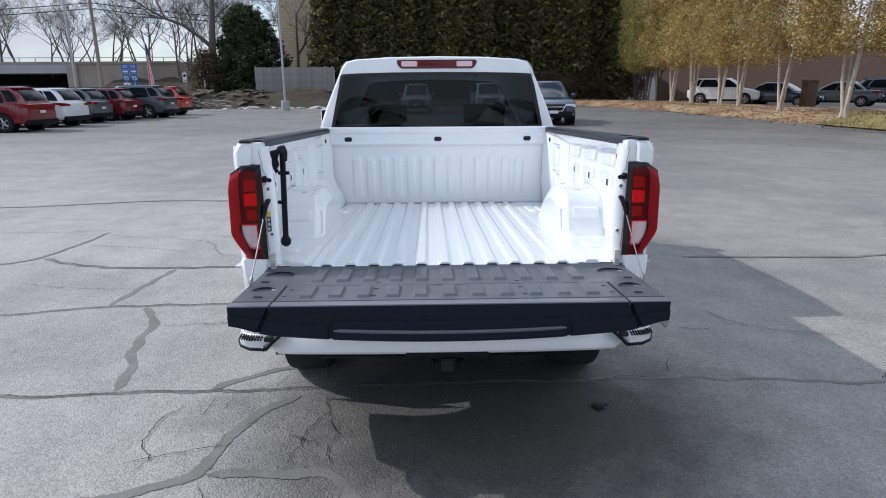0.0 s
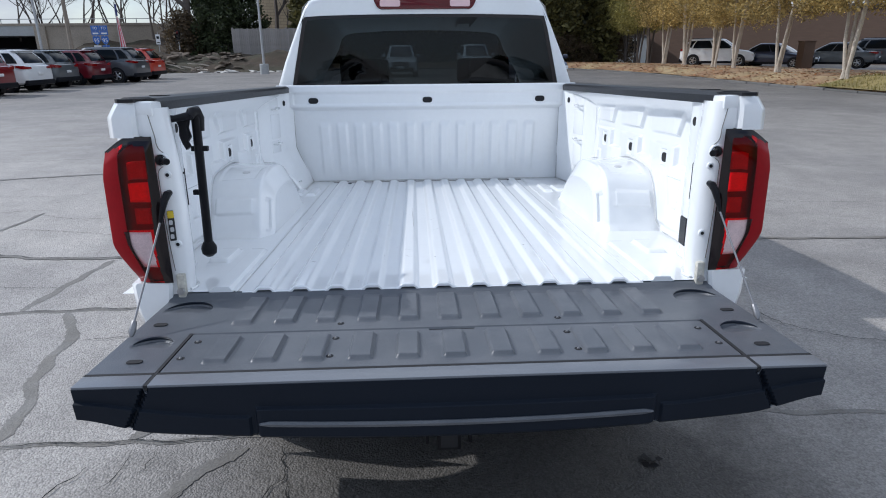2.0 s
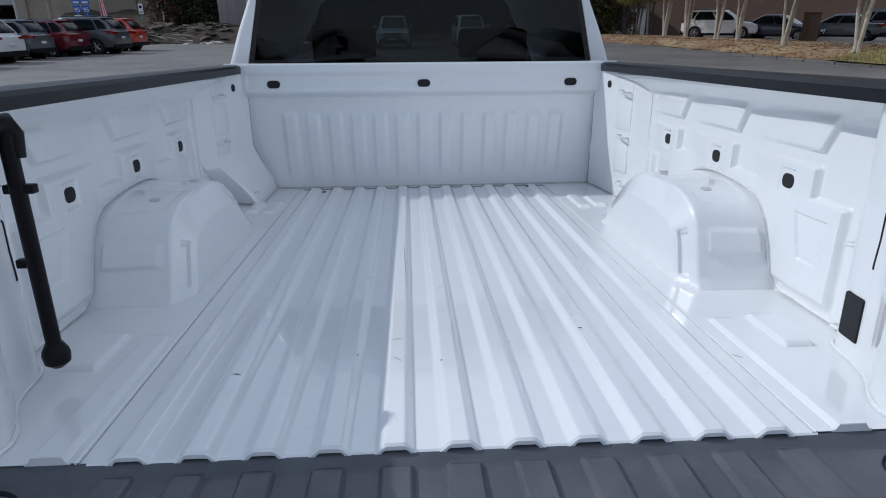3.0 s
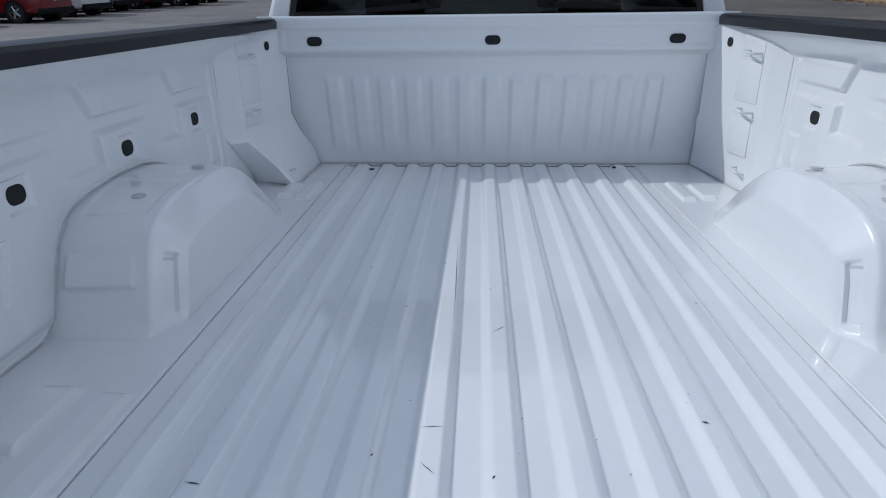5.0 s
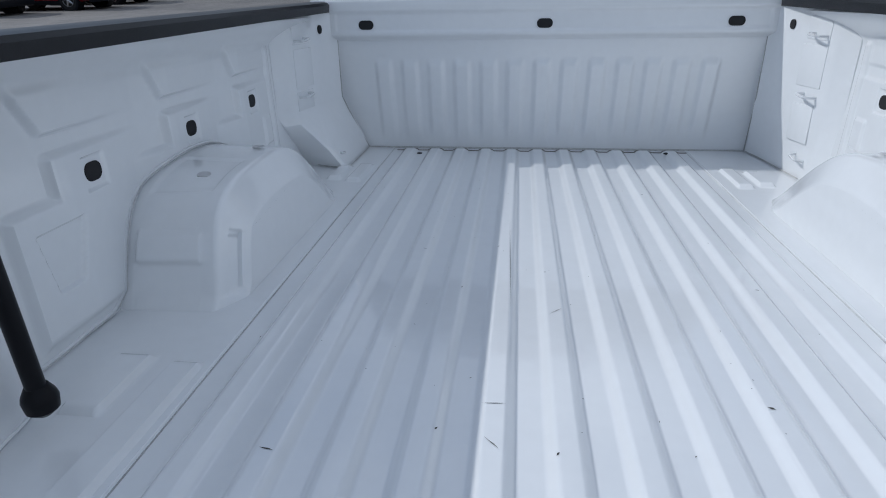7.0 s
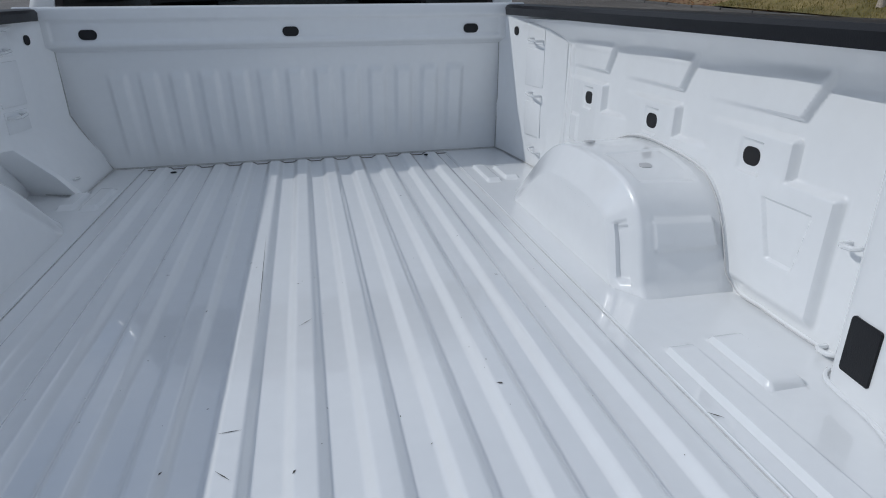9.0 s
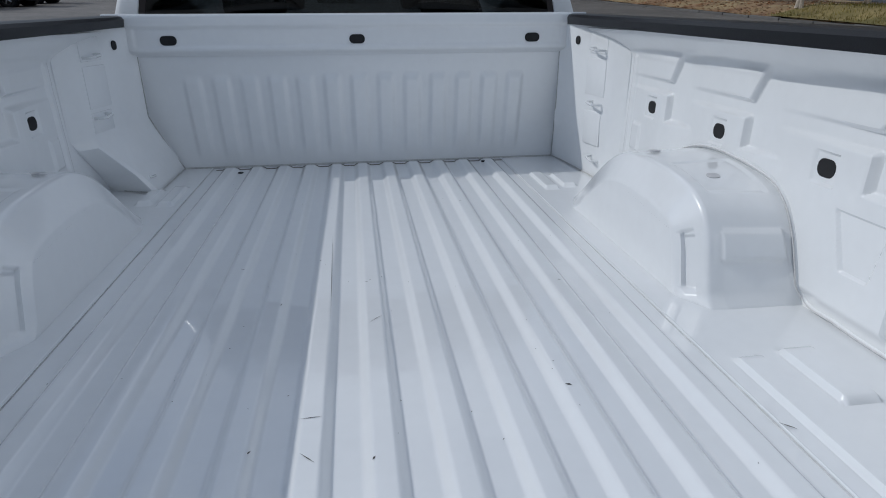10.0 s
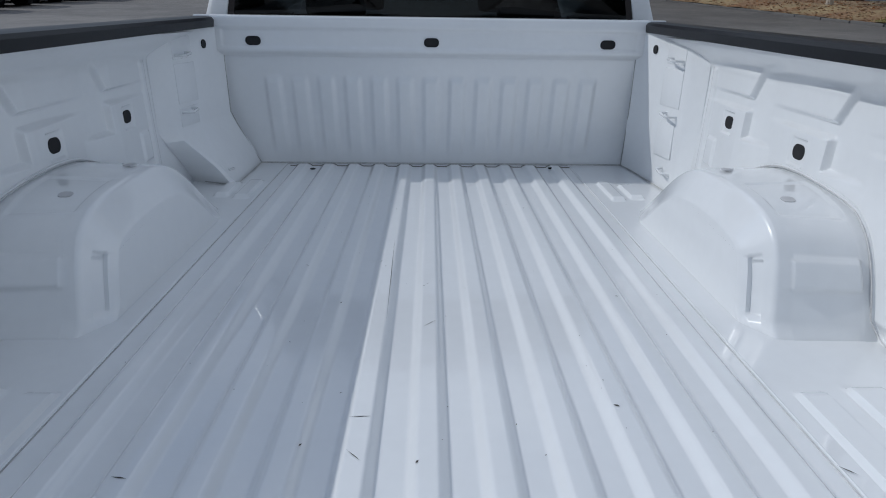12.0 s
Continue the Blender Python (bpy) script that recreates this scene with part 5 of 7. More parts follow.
HAIR = [
    [(-0.63, 0.60), (-0.64, 0.53), (-0.60, 0.39), (-0.66, 0.27), (-0.69, 0.17), (-0.70, 0.06), (-0.72, -0.03), (-0.73, -0.10)],
    [(-0.60, 0.37), (-0.56, 0.27), (-0.53, 0.17), (-0.56, 0.05), (-0.55, -0.01), (-0.51, -0.12)],
    [(-0.88, 0.84), (-0.92, 0.73), (-0.95, 0.64)],
    [(-0.965, 0.33), (-0.99, 0.28), (-1.02, 0.23)],
    [(-1.14, 0.57), (-1.15, 0.46), (-1.17, 0.40)],
    [(-1.07, -0.18), (-1.03, -0.27), (-1.06, -0.45)],
    [(-0.80, 0.19), (-0.70, 0.13), (-0.62, 0.10), (-0.56, 0.07)],
    [(-1.36, 0.50), (-1.45, 0.30), (-1.44, 0.10), (-1.36, 0.0), (-1.40, -0.12)],
    [(-1.24, 0.55), (-1.26, 0.38), (-1.30, 0.30)],
    [(-2.0, 1.58), (-1.6, 1.62), (-1.2, 1.58)],
    [(1.95, 1.78), (2.05, 1.55), (2.38, 1.33), (2.7, 1.25)],
    [(1.40, 0.95), (1.34, 0.80), (1.32, 0.70)],
    [(1.58, 1.45), (1.75, 1.40), (1.95, 1.40)],
    [(2.45, 0.60), (2.75, 0.78), (3.4, 0.9)],
    [(-7.0, 4.4), (-5.6, 4.6), (-4.4, 4.5), (-3.8, 4.6)],
    [(-0.98, 0.10), (-1.30, 0.02), (-1.50, -0.06)],
    [(-0.72, 0.90), (-0.66, 0.78), (-0.70, 0.70)],
    [(-3.6, 2.6), (-3.1, 2.45), (-2.5, 2.4)],
    [(-4.6, 2.3), (-4.2, 1.95), (-3.6, 1.86)],
    [(-2.4, 3.5), (-2.9, 3.7), (-3.8, 3.9)],
    [(-2.0, 4.1), (-2.8, 4.3), (-3.3, 4.2), (-3.8, 4.4)],
    [(-1.6, 3.3), (-2.2, 3.5), (-2.4, 3.9), (-3.0, 4.2)],
    [(-5.6, 5.4), (-4.2, 5.2), (-3.0, 5.5), (-2.2, 5.3)],
    [(-7.5, 3.5), (-6.6, 3.3), (-5.4, 3.4)],
    [(-8.6, 7.7), (-6.8, 7.4), (-4.6, 7.7), (-2.6, 7.5)],
    [(3.0, 4.5), (4.6, 4.3), (6.4, 4.6), (8.8, 4.4)],
    [(4.2, 6.4), (6.6, 6.2), (9.4, 6.5)],
    [(-9, 9.4), (-6.2, 9.0), (-4.5, 9.2), (-3.2, 8.9)],
]
for k, (pts, wd) in enumerate(SEALED):
    part("crack_seal", strip_mesh("crack_seal", pts, wd, 0.0012 + 0.0004 * k, 0.03, k, 0.014), M["sealer"], ground)
    if k in (0, 3, 8):
        pts = pts[:9] if k == 3 else pts
        part("crack", strip_mesh("crack", pts, 0.005, 0.0070 + 0.0002 * k, 0.045, k, 0.025, 0.004), M["crack"], ground)
for k, pts in enumerate(HAIR):
    part("crack", strip_mesh("crack", pts, 0.0052, 0.0074 + 0.0001 * k, 0.014, 40 + k, 0.024, 0.009), M["crack"], ground)

# a crumpled leaf on the asphalt
M["dead_leaf"] = material("dead_leaf", (0.012, 0.010, 0.010), 0.6, 0, 0.3, 30, 200)
bm = bmesh.new()
rnd = random.Random(5)
for k in range(7):
    a = rnd.uniform(0, 6.28)
    c = Vector((rnd.uniform(-0.035, 0.035), rnd.uniform(-0.02, 0.02), rnd.uniform(0.004, 0.016)))
    d = Vector((math.cos(a), math.sin(a), rnd.uniform(-0.2, 0.4))) * rnd.uniform(0.012, 0.03)
    e = Vector((-d.y, d.x, rnd.uniform(-0.01, 0.01))) * 0.6
    bm.faces.new([bm.verts.new(c + q) for q in (d, e, -d * 0.9, -e)])
leaf = tagged(mesh_object("dead_leaf", bpy.data.meshes.new("dead_leaf"), M["dead_leaf"]), "small dark crumpled leaf lying on the asphalt", "leaf")
bm.to_mesh(leaf.data)
bm.free()
leaf.location = (0.815, 0.375, 0.0)

# ---- the planted strip with its kerb ----
M["mulch"] = material("leaf_mulch", (0.27, 0.165, 0.092), 0.9, 0, 0.45, 1.5, 22, 0.03, second=(0.36, 0.27, 0.15), mixscale=0.5)
M["grass"] = material("dry_grass", (0.19, 0.165, 0.06), 0.9, 0, 0.4, 0.8, 30, 0.02, second=(0.30, 0.24, 0.10), mixscale=0.6)
M["kerb"] = material("kerb_stone", (0.125, 0.122, 0.118), 0.85, 0, 0.3, 3, 40, 0.004, random_var=0.15)
M["dirt"] = material("dirt", (0.066, 0.048, 0.033), 0.95, 0, 0.5, 1.6, 25, 0.05, second=(0.050, 0.046, 0.029), mixscale=0.5)
M["pale_stone"] = material("pale_stone", (0.50, 0.48, 0.45), 0.9, 0, 0.2, 4, 30, 0.01)
M["rock"] = material("broken_rock", (0.125, 0.098, 0.074), 0.9, 0, 0.4, 2, 20, 0.02)
KERB = smooth_line([(16.4, -30), (15.9, 0), (15.45, 10), (15.12, 17.5), (14.55, 22), (14.3, 26), (13.9, 33.3), (12.75, 40.6), (11.2, 45.0), (9.0, 47.5), (5, 48.6), (-4, 48.2), (-9, 47.0)], 60)


def strip_ground(u, v):
    i = u * (len(KERB) - 1)
    x0, y0 = np.interp(i, range(len(KERB)), KERB[:, 0]), np.interp(i, range(len(KERB)), KERB[:, 1])
    far = y0 > 40
    w = 0.12 + 9.5 * v
    ang = np.interp(i, [0, 36, 46, 59], [0, 0.05, 1.35, 1.57])
    x, y = x0 + w * np.cos(ang), y0 + w * np.sin(ang)
    bump = np.array([[noise.noise(Vector((a * 0.7, b * 0.7, 0))) for a, b in zip(r, s)] for r, s in zip(x, y)])
    z = 0.09 + 0.32 * sstep(v * 9.5 / 1.8) * (1 - 0.3 * sstep((v - 0.5) / 0.4)) + 0.05 * bump
    return x, y, z


bed = tagged(mesh_object("planting_bed", grid_mesh("planting_bed", 200, 40, strip_ground, flip=True), M["mulch"]), "low planting strip covered with brown leaf mulch", "planting bed", kind="structure")
bm = box(bmesh.new(), -0.07, 0.07, -0.74, 0.74, -0.02, 0.10, bevel=0.025)
stone = bpy.data.meshes.new("kerb_stone")
bm.to_mesh(stone)
bm.free()
stone.materials.append(M["kerb"])
kerb = tagged(new("kerb"), "weathered stone kerb along the lot", "kerb", kind="structure")
dist = np.r_[0, np.cumsum(np.linalg.norm(np.diff(KERB, axis=0), axis=1))]
rnd = random.Random(3)
for s in np.arange(18, dist[-1], 1.5):
    p = [np.interp(s + k, dist, KERB[:, j]) for k in (-0.3, 0.3) for j in (0, 1)]
    ob = new("kerb_stone", stone)
    ob.parent = kerb
    ob.matrix_local = Matrix.Translation(((p[0] + p[2]) / 2 + rnd.uniform(-0.03, 0.03), (p[1] + p[3]) / 2, rnd.uniform(-0.03, 0.0))) @ Matrix.Rotation(math.atan2(p[3] - p[1], p[2] - p[0]) - math.pi / 2 + rnd.uniform(-0.03, 0.03), 4, "Z")

# grass beyond the strip's near end
def lawn(u, v):
    y = -30 + 51 * v
    x0 = np.interp(y, KERB[:36, 1], KERB[:36, 0]) + 0.10
    x = x0 + 14 * u
    return x, y, 0.13 + 0.36 * sstep(u * 14 / 1.9) + 0 * y


tagged(mesh_object("lawn", grid_mesh("lawn", 40, 60, lawn), M["grass"]), "strip of dry yellowish grass beside the kerb", "grass", kind="structure")


def scatter_quads(name, n, place, size, mat, seed, tall=False, tilt=0.3):
    """Many small leaves or blades as one mesh."""
    rng = np.random.default_rng(seed)
    p = place(rng, n)
    a = rng.uniform(0, 2 * np.pi, n)
    s = size * rng.uniform(0.5, 1.3, n)
    d = np.stack([np.cos(a), np.sin(a), rng.uniform(-tilt, tilt, n)], 1)
    e = np.cross(d, rng.normal(0, 1, (n, 3)) * (1, 1, 1) if tilt > 0.5 else np.tile((0, 0, 1.0), (n, 1)) + rng.normal(0, 0.25, (n, 3)))
    e /= np.linalg.norm(e, axis=1)[:, None] + 1e-9
    d, e = d * s[:, None], e * s[:, None] * 0.6
    if tall:
        e = np.stack([rng.normal(0, 0.4, n), rng.normal(0, 0.4, n), np.ones(n)], 1) * s[:, None]
        d = d * 0.12
        co = np.stack([p - d, p + d, p + e], 1).reshape(-1, 3)
        f = np.arange(3 * n).reshape(-1, 3)
    else:
        co = np.stack([p - d, p - e, p + d, p + e], 1).reshape(-1, 3)
        f = np.arange(4 * n).reshape(-1, 4)
    data = bpy.data.meshes.new(name)
    data.from_pydata(co.tolist(), [], f.tolist())
    data.materials.append(mat)
    return data


def leaf_material(name, base, var, trans=0.25):
    m = bpy.data.materials.new(name)
    m.use_nodes = True
    n, l = m.node_tree.nodes, m.node_tree.links
    p = n["Principled BSDF"]
    p.inputs["Roughness"].default_value = 0.7
    geo = n.new("ShaderNodeNewGeometry")
    ramp = n.new("ShaderNodeValToRGB")
    ramp.color_ramp.elements[0].color = (*[c * (1 - var) for c in base], 1)
    ramp.color_ramp.elements[1].color = (base[0] * (1 + var * 1.3), base[1] * (1 + var), base[2] * (1 + var * 0.6), 1)
    l.new(geo.outputs["Random Per Island"], ramp.inputs["Fac"])
    info = n.new("ShaderNodeObjectInfo")
    rng = n.new("ShaderNodeMapRange")
    rng.inputs["To Min"].default_value, rng.inputs["To Max"].default_value = 0.75, 1.25
    l.new(info.outputs["Random"], rng.inputs["Value"])
    sc = n.new("ShaderNodeVectorMath")
    sc.operation = "SCALE"
    l.new(ramp.outputs["Color"], sc.inputs[0])
    l.new(rng.outputs["Result"], sc.inputs["Scale"])
    l.new(sc.outputs["Vector"], p.inputs["Base Color"])
    glow, mix = n.new("ShaderNodeBsdfTranslucent"), n.new("ShaderNodeMixShader")
    mix.inputs["Fac"].default_value = trans
    l.new(sc.outputs["Vector"], glow.inputs["Color"])
    l.new(p.outputs[0], mix.inputs[1])
    l.new(glow.outputs[0], mix.inputs[2])
    l.new(mix.outputs[0], n["Material Output"].inputs["Surface"])
    return m


M["litter"] = leaf_material("leaf_litter", (0.26, 0.14, 0.07), 0.55)
M["blade"] = leaf_material("grass_blade", (0.26, 0.23, 0.07), 0.4)


def litter_place(rng, n):
    u = rng.uniform(0.30, 0.85, n)
    v = rng.beta(1.0, 2.2, n)
    x, y, z = strip_ground(u[None], v[None])
    return np.stack([x[0], y[0], z[0] + 0.02], 1)


tagged(new("leaf_litter", scatter_quads("leaf_litter", 7000, litter_place, 0.07, M["litter"], 11)), "scattered brown fallen leaves on the mulch", "leaf litter", kind="stuff")


def blade_place(rng, n):
    u, v = rng.beta(1, 3, n), rng.uniform(0.72, 1.0, n)
    x, y, z = lawn(u[None], v[None])
    return np.stack([x[0], y[0], z[0]], 1)


tagged(new("grass_blades", scatter_quads("grass_blades", 9000, blade_place, 0.10, M["blade"], 12, tall=True)), "short dry grass blades", "grass", kind="stuff")

# ---- trees ----
M["bark"] = material("pale_bark", (0.48, 0.42, 0.35), 0.9, 0, 0.35, 3, 25, 0.01)
M["dark_bark"] = material("dark_bark", (0.095, 0.078, 0.068), 0.9, 0, 0.3, 3, 25, 0.01)
M["cedar"] = leaf_material("cedar_leaf", (0.105, 0.105, 0.042), 0.7)
M["evergreen"] = leaf_material("evergreen_leaf", (0.042, 0.060, 0.026), 0.6)
M["golden"] = leaf_material("golden_leaf", (0.40, 0.325, 0.140), 0.55, 0.4)
M["olive"] = leaf_material("olive_leaf", (0.27, 0.26, 0.085), 0.45, 0.4)
M["shrub"] = leaf_material("brown_shrub", (0.10, 0.075, 0.045), 0.5)


def crown_mesh(name, n, shape, leaf, seed, mat, clumps=160):
    """A crown of many small leaves gathered in clumps; shape(rng, k) gives clump centres and radii."""
    rng = np.random.default_rng(seed)
    c, r = shape(rng, clumps)
    which = rng.integers(0, clumps, n)
    d = rng.normal(0, 1, (n, 3))
    d /= np.linalg.norm(d, axis=1)[:, None]
    p = c[which] + d * (r[which] * rng.uniform(0.25, 1.0, n) ** 0.5)[:, None]
    return scatter_quads(name, n, lambda g, k: p, leaf, mat, seed + 1, tilt=0.9)


def cedar_shape(rng, k):
    z = rng.uniform(0.3, 11.5, k)
    rad = 1.08 * np.clip((12.2 - z) / 8.5, 0, 1) ** 0.6
    a = rng.uniform(0, 6.283, k)
    q = rad * rng.uniform(0.35, 1.0, k) ** 0.5
    return np.stack([q * np.cos(a), q * np.sin(a), z], 1), rng.uniform(0.32, 0.62, k)


def golden_shape(rng, k):
    z = 2.6 + 9.4 * rng.uniform(0, 1, k) ** 1.15
    rad = 2.3 * np.clip((z - 1.2) / 1.9, 0.6, 1) * np.clip((13.0 - z) / 4, 0.2, 1)
    a = rng.uniform(0, 6.283, k)
    q = rad * rng.uniform(0.1, 1.0, k) ** 0.5
    return np.stack([q * np.cos(a), q * np.sin(a), z], 1), rng.uniform(0.35, 0.65, k)


def bush_shape(w, h, low):
    def shape(rng, k):
        z = rng.uniform(low, h, k)
        rad = w * np.sqrt(np.clip(1 - ((z - low) / (h - low + 0.6)) ** 2.2, 0, 1))
        a = rng.uniform(0, 6.283, k)
        q = rad * rng.uniform(0.2, 1.0, k) ** 0.5
        return np.stack([q * np.cos(a), q * np.sin(a), z], 1), rng.uniform(0.35, 0.8, k)
    return shape


def evergreen_shape(rng, k):
    z = 7.2 * rng.uniform(0, 1, k) ** 1.1
    a = rng.uniform(0, 6.283, k)
    rad = (4.2 + 0.8 * np.sin(3 * a + 1) + 0.3 * np.sin(2.3 * z)) * np.clip((7.9 - z) / 7.6, 0, 1) ** 0.72
    q = rad * rng.uniform(0.2, 1.0, k) ** 0.5
    return np.stack([q * np.cos(a), q * np.sin(a), z], 1), rng.uniform(0.3, 0.7, k)


def branches(bm, start, way, length, radius, depth, rnd, spread=0.55, sides=5):
    pts, rad = [start], [radius]
    p, w = start.copy(), way.normalized()
    n = 4
    for k in range(n):
        w = (w + Vector((rnd.gauss(0, 0.10), rnd.gauss(0, 0.10), rnd.gauss(0.03, 0.06)))).normalized()
        p = p + w * length / n
        pts.append(p.copy())
        rad.append(radius * (1 - 0.62 * (k + 1) / n))
    tube(pts, rad, sides, bm=bm, caps=False)
    if depth == 0:
        return
    for k in range(rnd.choice((3, 3, 4, 4))):
        i = rnd.randint(1, n)
        turn = Vector((rnd.gauss(0, 1), rnd.gauss(0, 1), rnd.gauss(0.15, 0.5))).normalized()
        branches(bm, pts[i], (w * (1 - spread * 0.6) + turn * spread).normalized(), length * rnd.uniform(0.5, 0.8), max(rad[i] * rnd.uniform(0.55, 0.8), 0.012), depth - 1, rnd, spread, max(3, sides - 1))


def tree(name, label, trunks, crown, matrix, group):
    """trunks: a bmesh in bark; crown: mesh data or None."""
    ob = thing(name, matrix, label, "tree", group)
    part("trunk", trunks[0], trunks[1], ob)
    if crown is not None:
        c = new("crown", crown)
        c.parent = ob
    return ob


def column_trunk(h, r, seed, lean=0.05, count=1, splay=0.25):
    rnd = random.Random(seed)
    bm = bmesh.new()
    for k in range(count):
        a = rnd.uniform(0, 6.28)
        d = Vector((math.cos(a), math.sin(a), 0)) * (splay if count > 1 else lean)
        tube([d * 0.25 * (0.4 + 0.6 * t) + d * t**1.3 + Vector((rnd.gauss(0, 0.02), rnd.gauss(0, 0.02), h * t)) for t in (0, 0.05, 0.25, 0.5, 0.75, 1)], [r * 1.5, r * 1.05, r, r * 0.85, r * 0.6, r * 0.25], 9, bm=bm)
    return bm


# dark cedar hedge
rnd = random.Random(21)
cedars = [tree("cedar_tree", "tall dark green columnar cedar in a dense hedge row", (column_trunk(8, 0.12, 30 + k), M["dark_bark"]), crown_mesh("crown", 12500, cedar_shape, 0.205, 40 + k, M["cedar"], 320), pose(-8.9 + 1.75 * k, 52.2, 0.2, 0, 0, 40 * k), "cedar hedge") for k in range(3)]
for k in range(3, 16):
    copy_thing(cedars[k % 3], pose(-8.9 + 1.72 * k, 52.0 + 0.22 * k + rnd.uniform(-0.5, 0.5), 0.2, 0, 0, rnd.uniform(0, 360)) @ Matrix.Scale(rnd.uniform(0.92, 1.1), 4))
# golden trees with bare lower stems
gold = [tree("golden_tree", "ornamental tree with bare pale stems and golden-olive foliage", (column_trunk(5.5, 0.062, 60 + k, count=5, splay=0.55), M["bark"] if k != 1 else M["dark_bark"]), crown_mesh("crown", 46000, golden_shape, 0.055, 70 + k, M["golden"] if k != 1 else M["olive"], 420), m, "golden tree row") for k, m in enumerate((pose(15.9, 20.9, 0.36, 0, 0, 10), pose(18.6, 50.5, 0.36, 0, 0, 100), pose(16.5, 26.3, 0.36, 0, 0, 200)))]
for j, (x, y) in enumerate(((17.5, 31.9), (17.3, 34.6), (17.4, 38.6), (17.6, 41.5), (17.6, 44.5), (17.8, 47.5), (18.8, 53.5), (16.9, 15.4), (20.6, 23.5))):
    src = gold[1] if y > 43 else gold[(0, 2)[j % 2]]
    copy_thing(src, pose(x + rnd.uniform(-0.3, 0.3), y, 0.36, 0, 0, rnd.uniform(0, 360)) @ Matrix.Scale(rnd.uniform(0.9, 1.08), 4))
# broad evergreen and a brown shrub on the mound
tree("evergreen_tree", "broad dark evergreen standing on the dirt mound", (column_trunk(4.5, 0.18, 90), M["dark_bark"]), crown_mesh("crown", 52000, evergreen_shape, 0.11, 91, M["evergreen"], 420), pose(-15.9, 53.5, 0.9), "")
tree("brown_shrub", "bare brownish shrub beside the evergreen", (column_trunk(1.8, 0.05, 92, count=5, splay=0.5), M["dark_bark"]), crown_mesh("crown", 5000, bush_shape(1.3, 3.4, 0.3), 0.10, 93, M["shrub"], 90), pose(-18.6, 51.0, 0.9), "")


undergrowth = tree("dark_shrub", "dark leafless undergrowth at the hedge's foot", (column_trunk(1.4, 0.03, 95, count=6, splay=0.6), M["dark_bark"]), crown_mesh("crown", 7000, bush_shape(1.5, 2.3, 0.1), 0.09, 96, M["shrub"], 110), pose(6.4, 50.6, 0.2), "undergrowth")
for k in range(7):
    copy_thing(undergrowth, pose(8.2 + 1.75 * k, 51.0 + 0.9 * k + rnd.uniform(-0.5, 0.5), 0.2, 0, 0, rnd.uniform(0, 360)) @ Matrix.Scale(rnd.uniform(0.7, 1.15), 4))


def bare_tree(seed, h, r, depth=4):
    rnd = random.Random(seed)
    bm = bmesh.new()
    branches(bm, Vector((0, 0, -0.2)), Vector((rnd.gauss(0, 0.05), rnd.gauss(0, 0.05), 1)), h, r, depth, rnd)
    return bm


bare = [tree("bare_tree", "leafless grey-brown tree with fine bare branches", (bare_tree(110 + k, (7.5, 6.0, 6.5, 5.5)[k], (0.27, 0.15, 0.16, 0.14)[k], 5), M["dark_bark"]), None, pose(x, y, z), "bare trees") for k, (x, y, z) in enumerate(((-13.0, 60, 1.0), (-34, 84, 3), (-58, 88, 4), (-27, 76, 3)))]
# the big old tree with its low limb
rnd2 = random.Random(77)
bm = bmesh.new()
tube([(0, 0, -0.3), (0.05, 0, 1), (0, 0.05, 3), (0.12, 0, 5), (0.3, 0.1, 7), (0.5, 0.1, 9.5), (0.6, 0.2, 12)], [0.42, 0.33, 0.30, 0.27, 0.22, 0.16, 0.08], 12, bm=bm)
tube([(0.05, 0, 4.1), (-0.8, -0.1, 4.9), (-2.2, 0, 5.9), (-3.6, 0.1, 6.4), (-5.2, 0, 7.3)], [0.20, 0.16, 0.13, 0.10, 0.06], 10, bm=bm)
for p, d in (((-2.2, 0, 5.9), (-0.2, 0.1, 1)), ((-3.6, 0.1, 6.4), (-0.5, 0.2, 0.9)), ((-3.6, 0.1, 6.4), (-0.9, -0.3, 0.05)), ((-5.2, 0, 7.3), (-0.8, 0, 0.5)), ((0.2, 0, 6.2), (0.8, 0.2, 0.8)), ((0.3, 0.1, 7), (-0.7, 0.2, 0.8)), ((0.5, 0.1, 9.5), (0.7, -0.2, 0.8)), ((0.5, 0.1, 9), (-0.6, 0.1, 1)), ((-1.2, -0.1, 5.2), (-0.6, 0.3, 0.9))):
    branches(bm, Vector(p), Vector(d), 2.6, 0.085, 4, rnd2)
tree("bare_tree", "large leafless tree with a long low limb", (bm, M["dark_bark"]), None, pose(-18.2, 51.4, 0.7), "bare trees")
for x, y, s in ((-40, 86, 1.0), (-46, 90, 1.05), (-51, 84, 0.95), (-63, 92, 1.1), (-69, 86, 1.0), (-29, 92, 1.1), (-24, 80, 0.9), (-37, 96, 1.2), (-55, 97, 1.15), (-75, 90, 1.1), (-20, 95, 1.2), (-43, 80, 0.8), (-66, 82, 0.9), (-31, 80, 0.9), (-26, 88, 1.0), (-30, 74, 1.0), (-36, 79, 1.1), (-41, 92, 1.3), (-47, 82, 1.0), (-53, 91, 1.2), (-60, 81, 1.0), (-65, 95, 1.3), (-72, 84, 1.0), (-23, 70, 1.0), (-18, 66, 0.9), (-33, 90, 1.3), (-49, 98, 1.3)):
    copy_thing(bare[1 + int(abs(x)) % 3], pose(x, y, 3.0, 0, 0, rnd.uniform(0, 360)) @ Matrix.Scale(s, 4))
# woods behind the lot
for k in range(12):
    x = -130 + 24 * k + rnd.uniform(-4, 4)
    copy_thing(cedars[k % 3], pose(x, -190 + rnd.uniform(-8, 8), 0, 0, 0, rnd.uniform(0, 360)) @ Matrix.Diagonal((6.5, 3.2, rnd.uniform(0.28, 0.42), 1)))

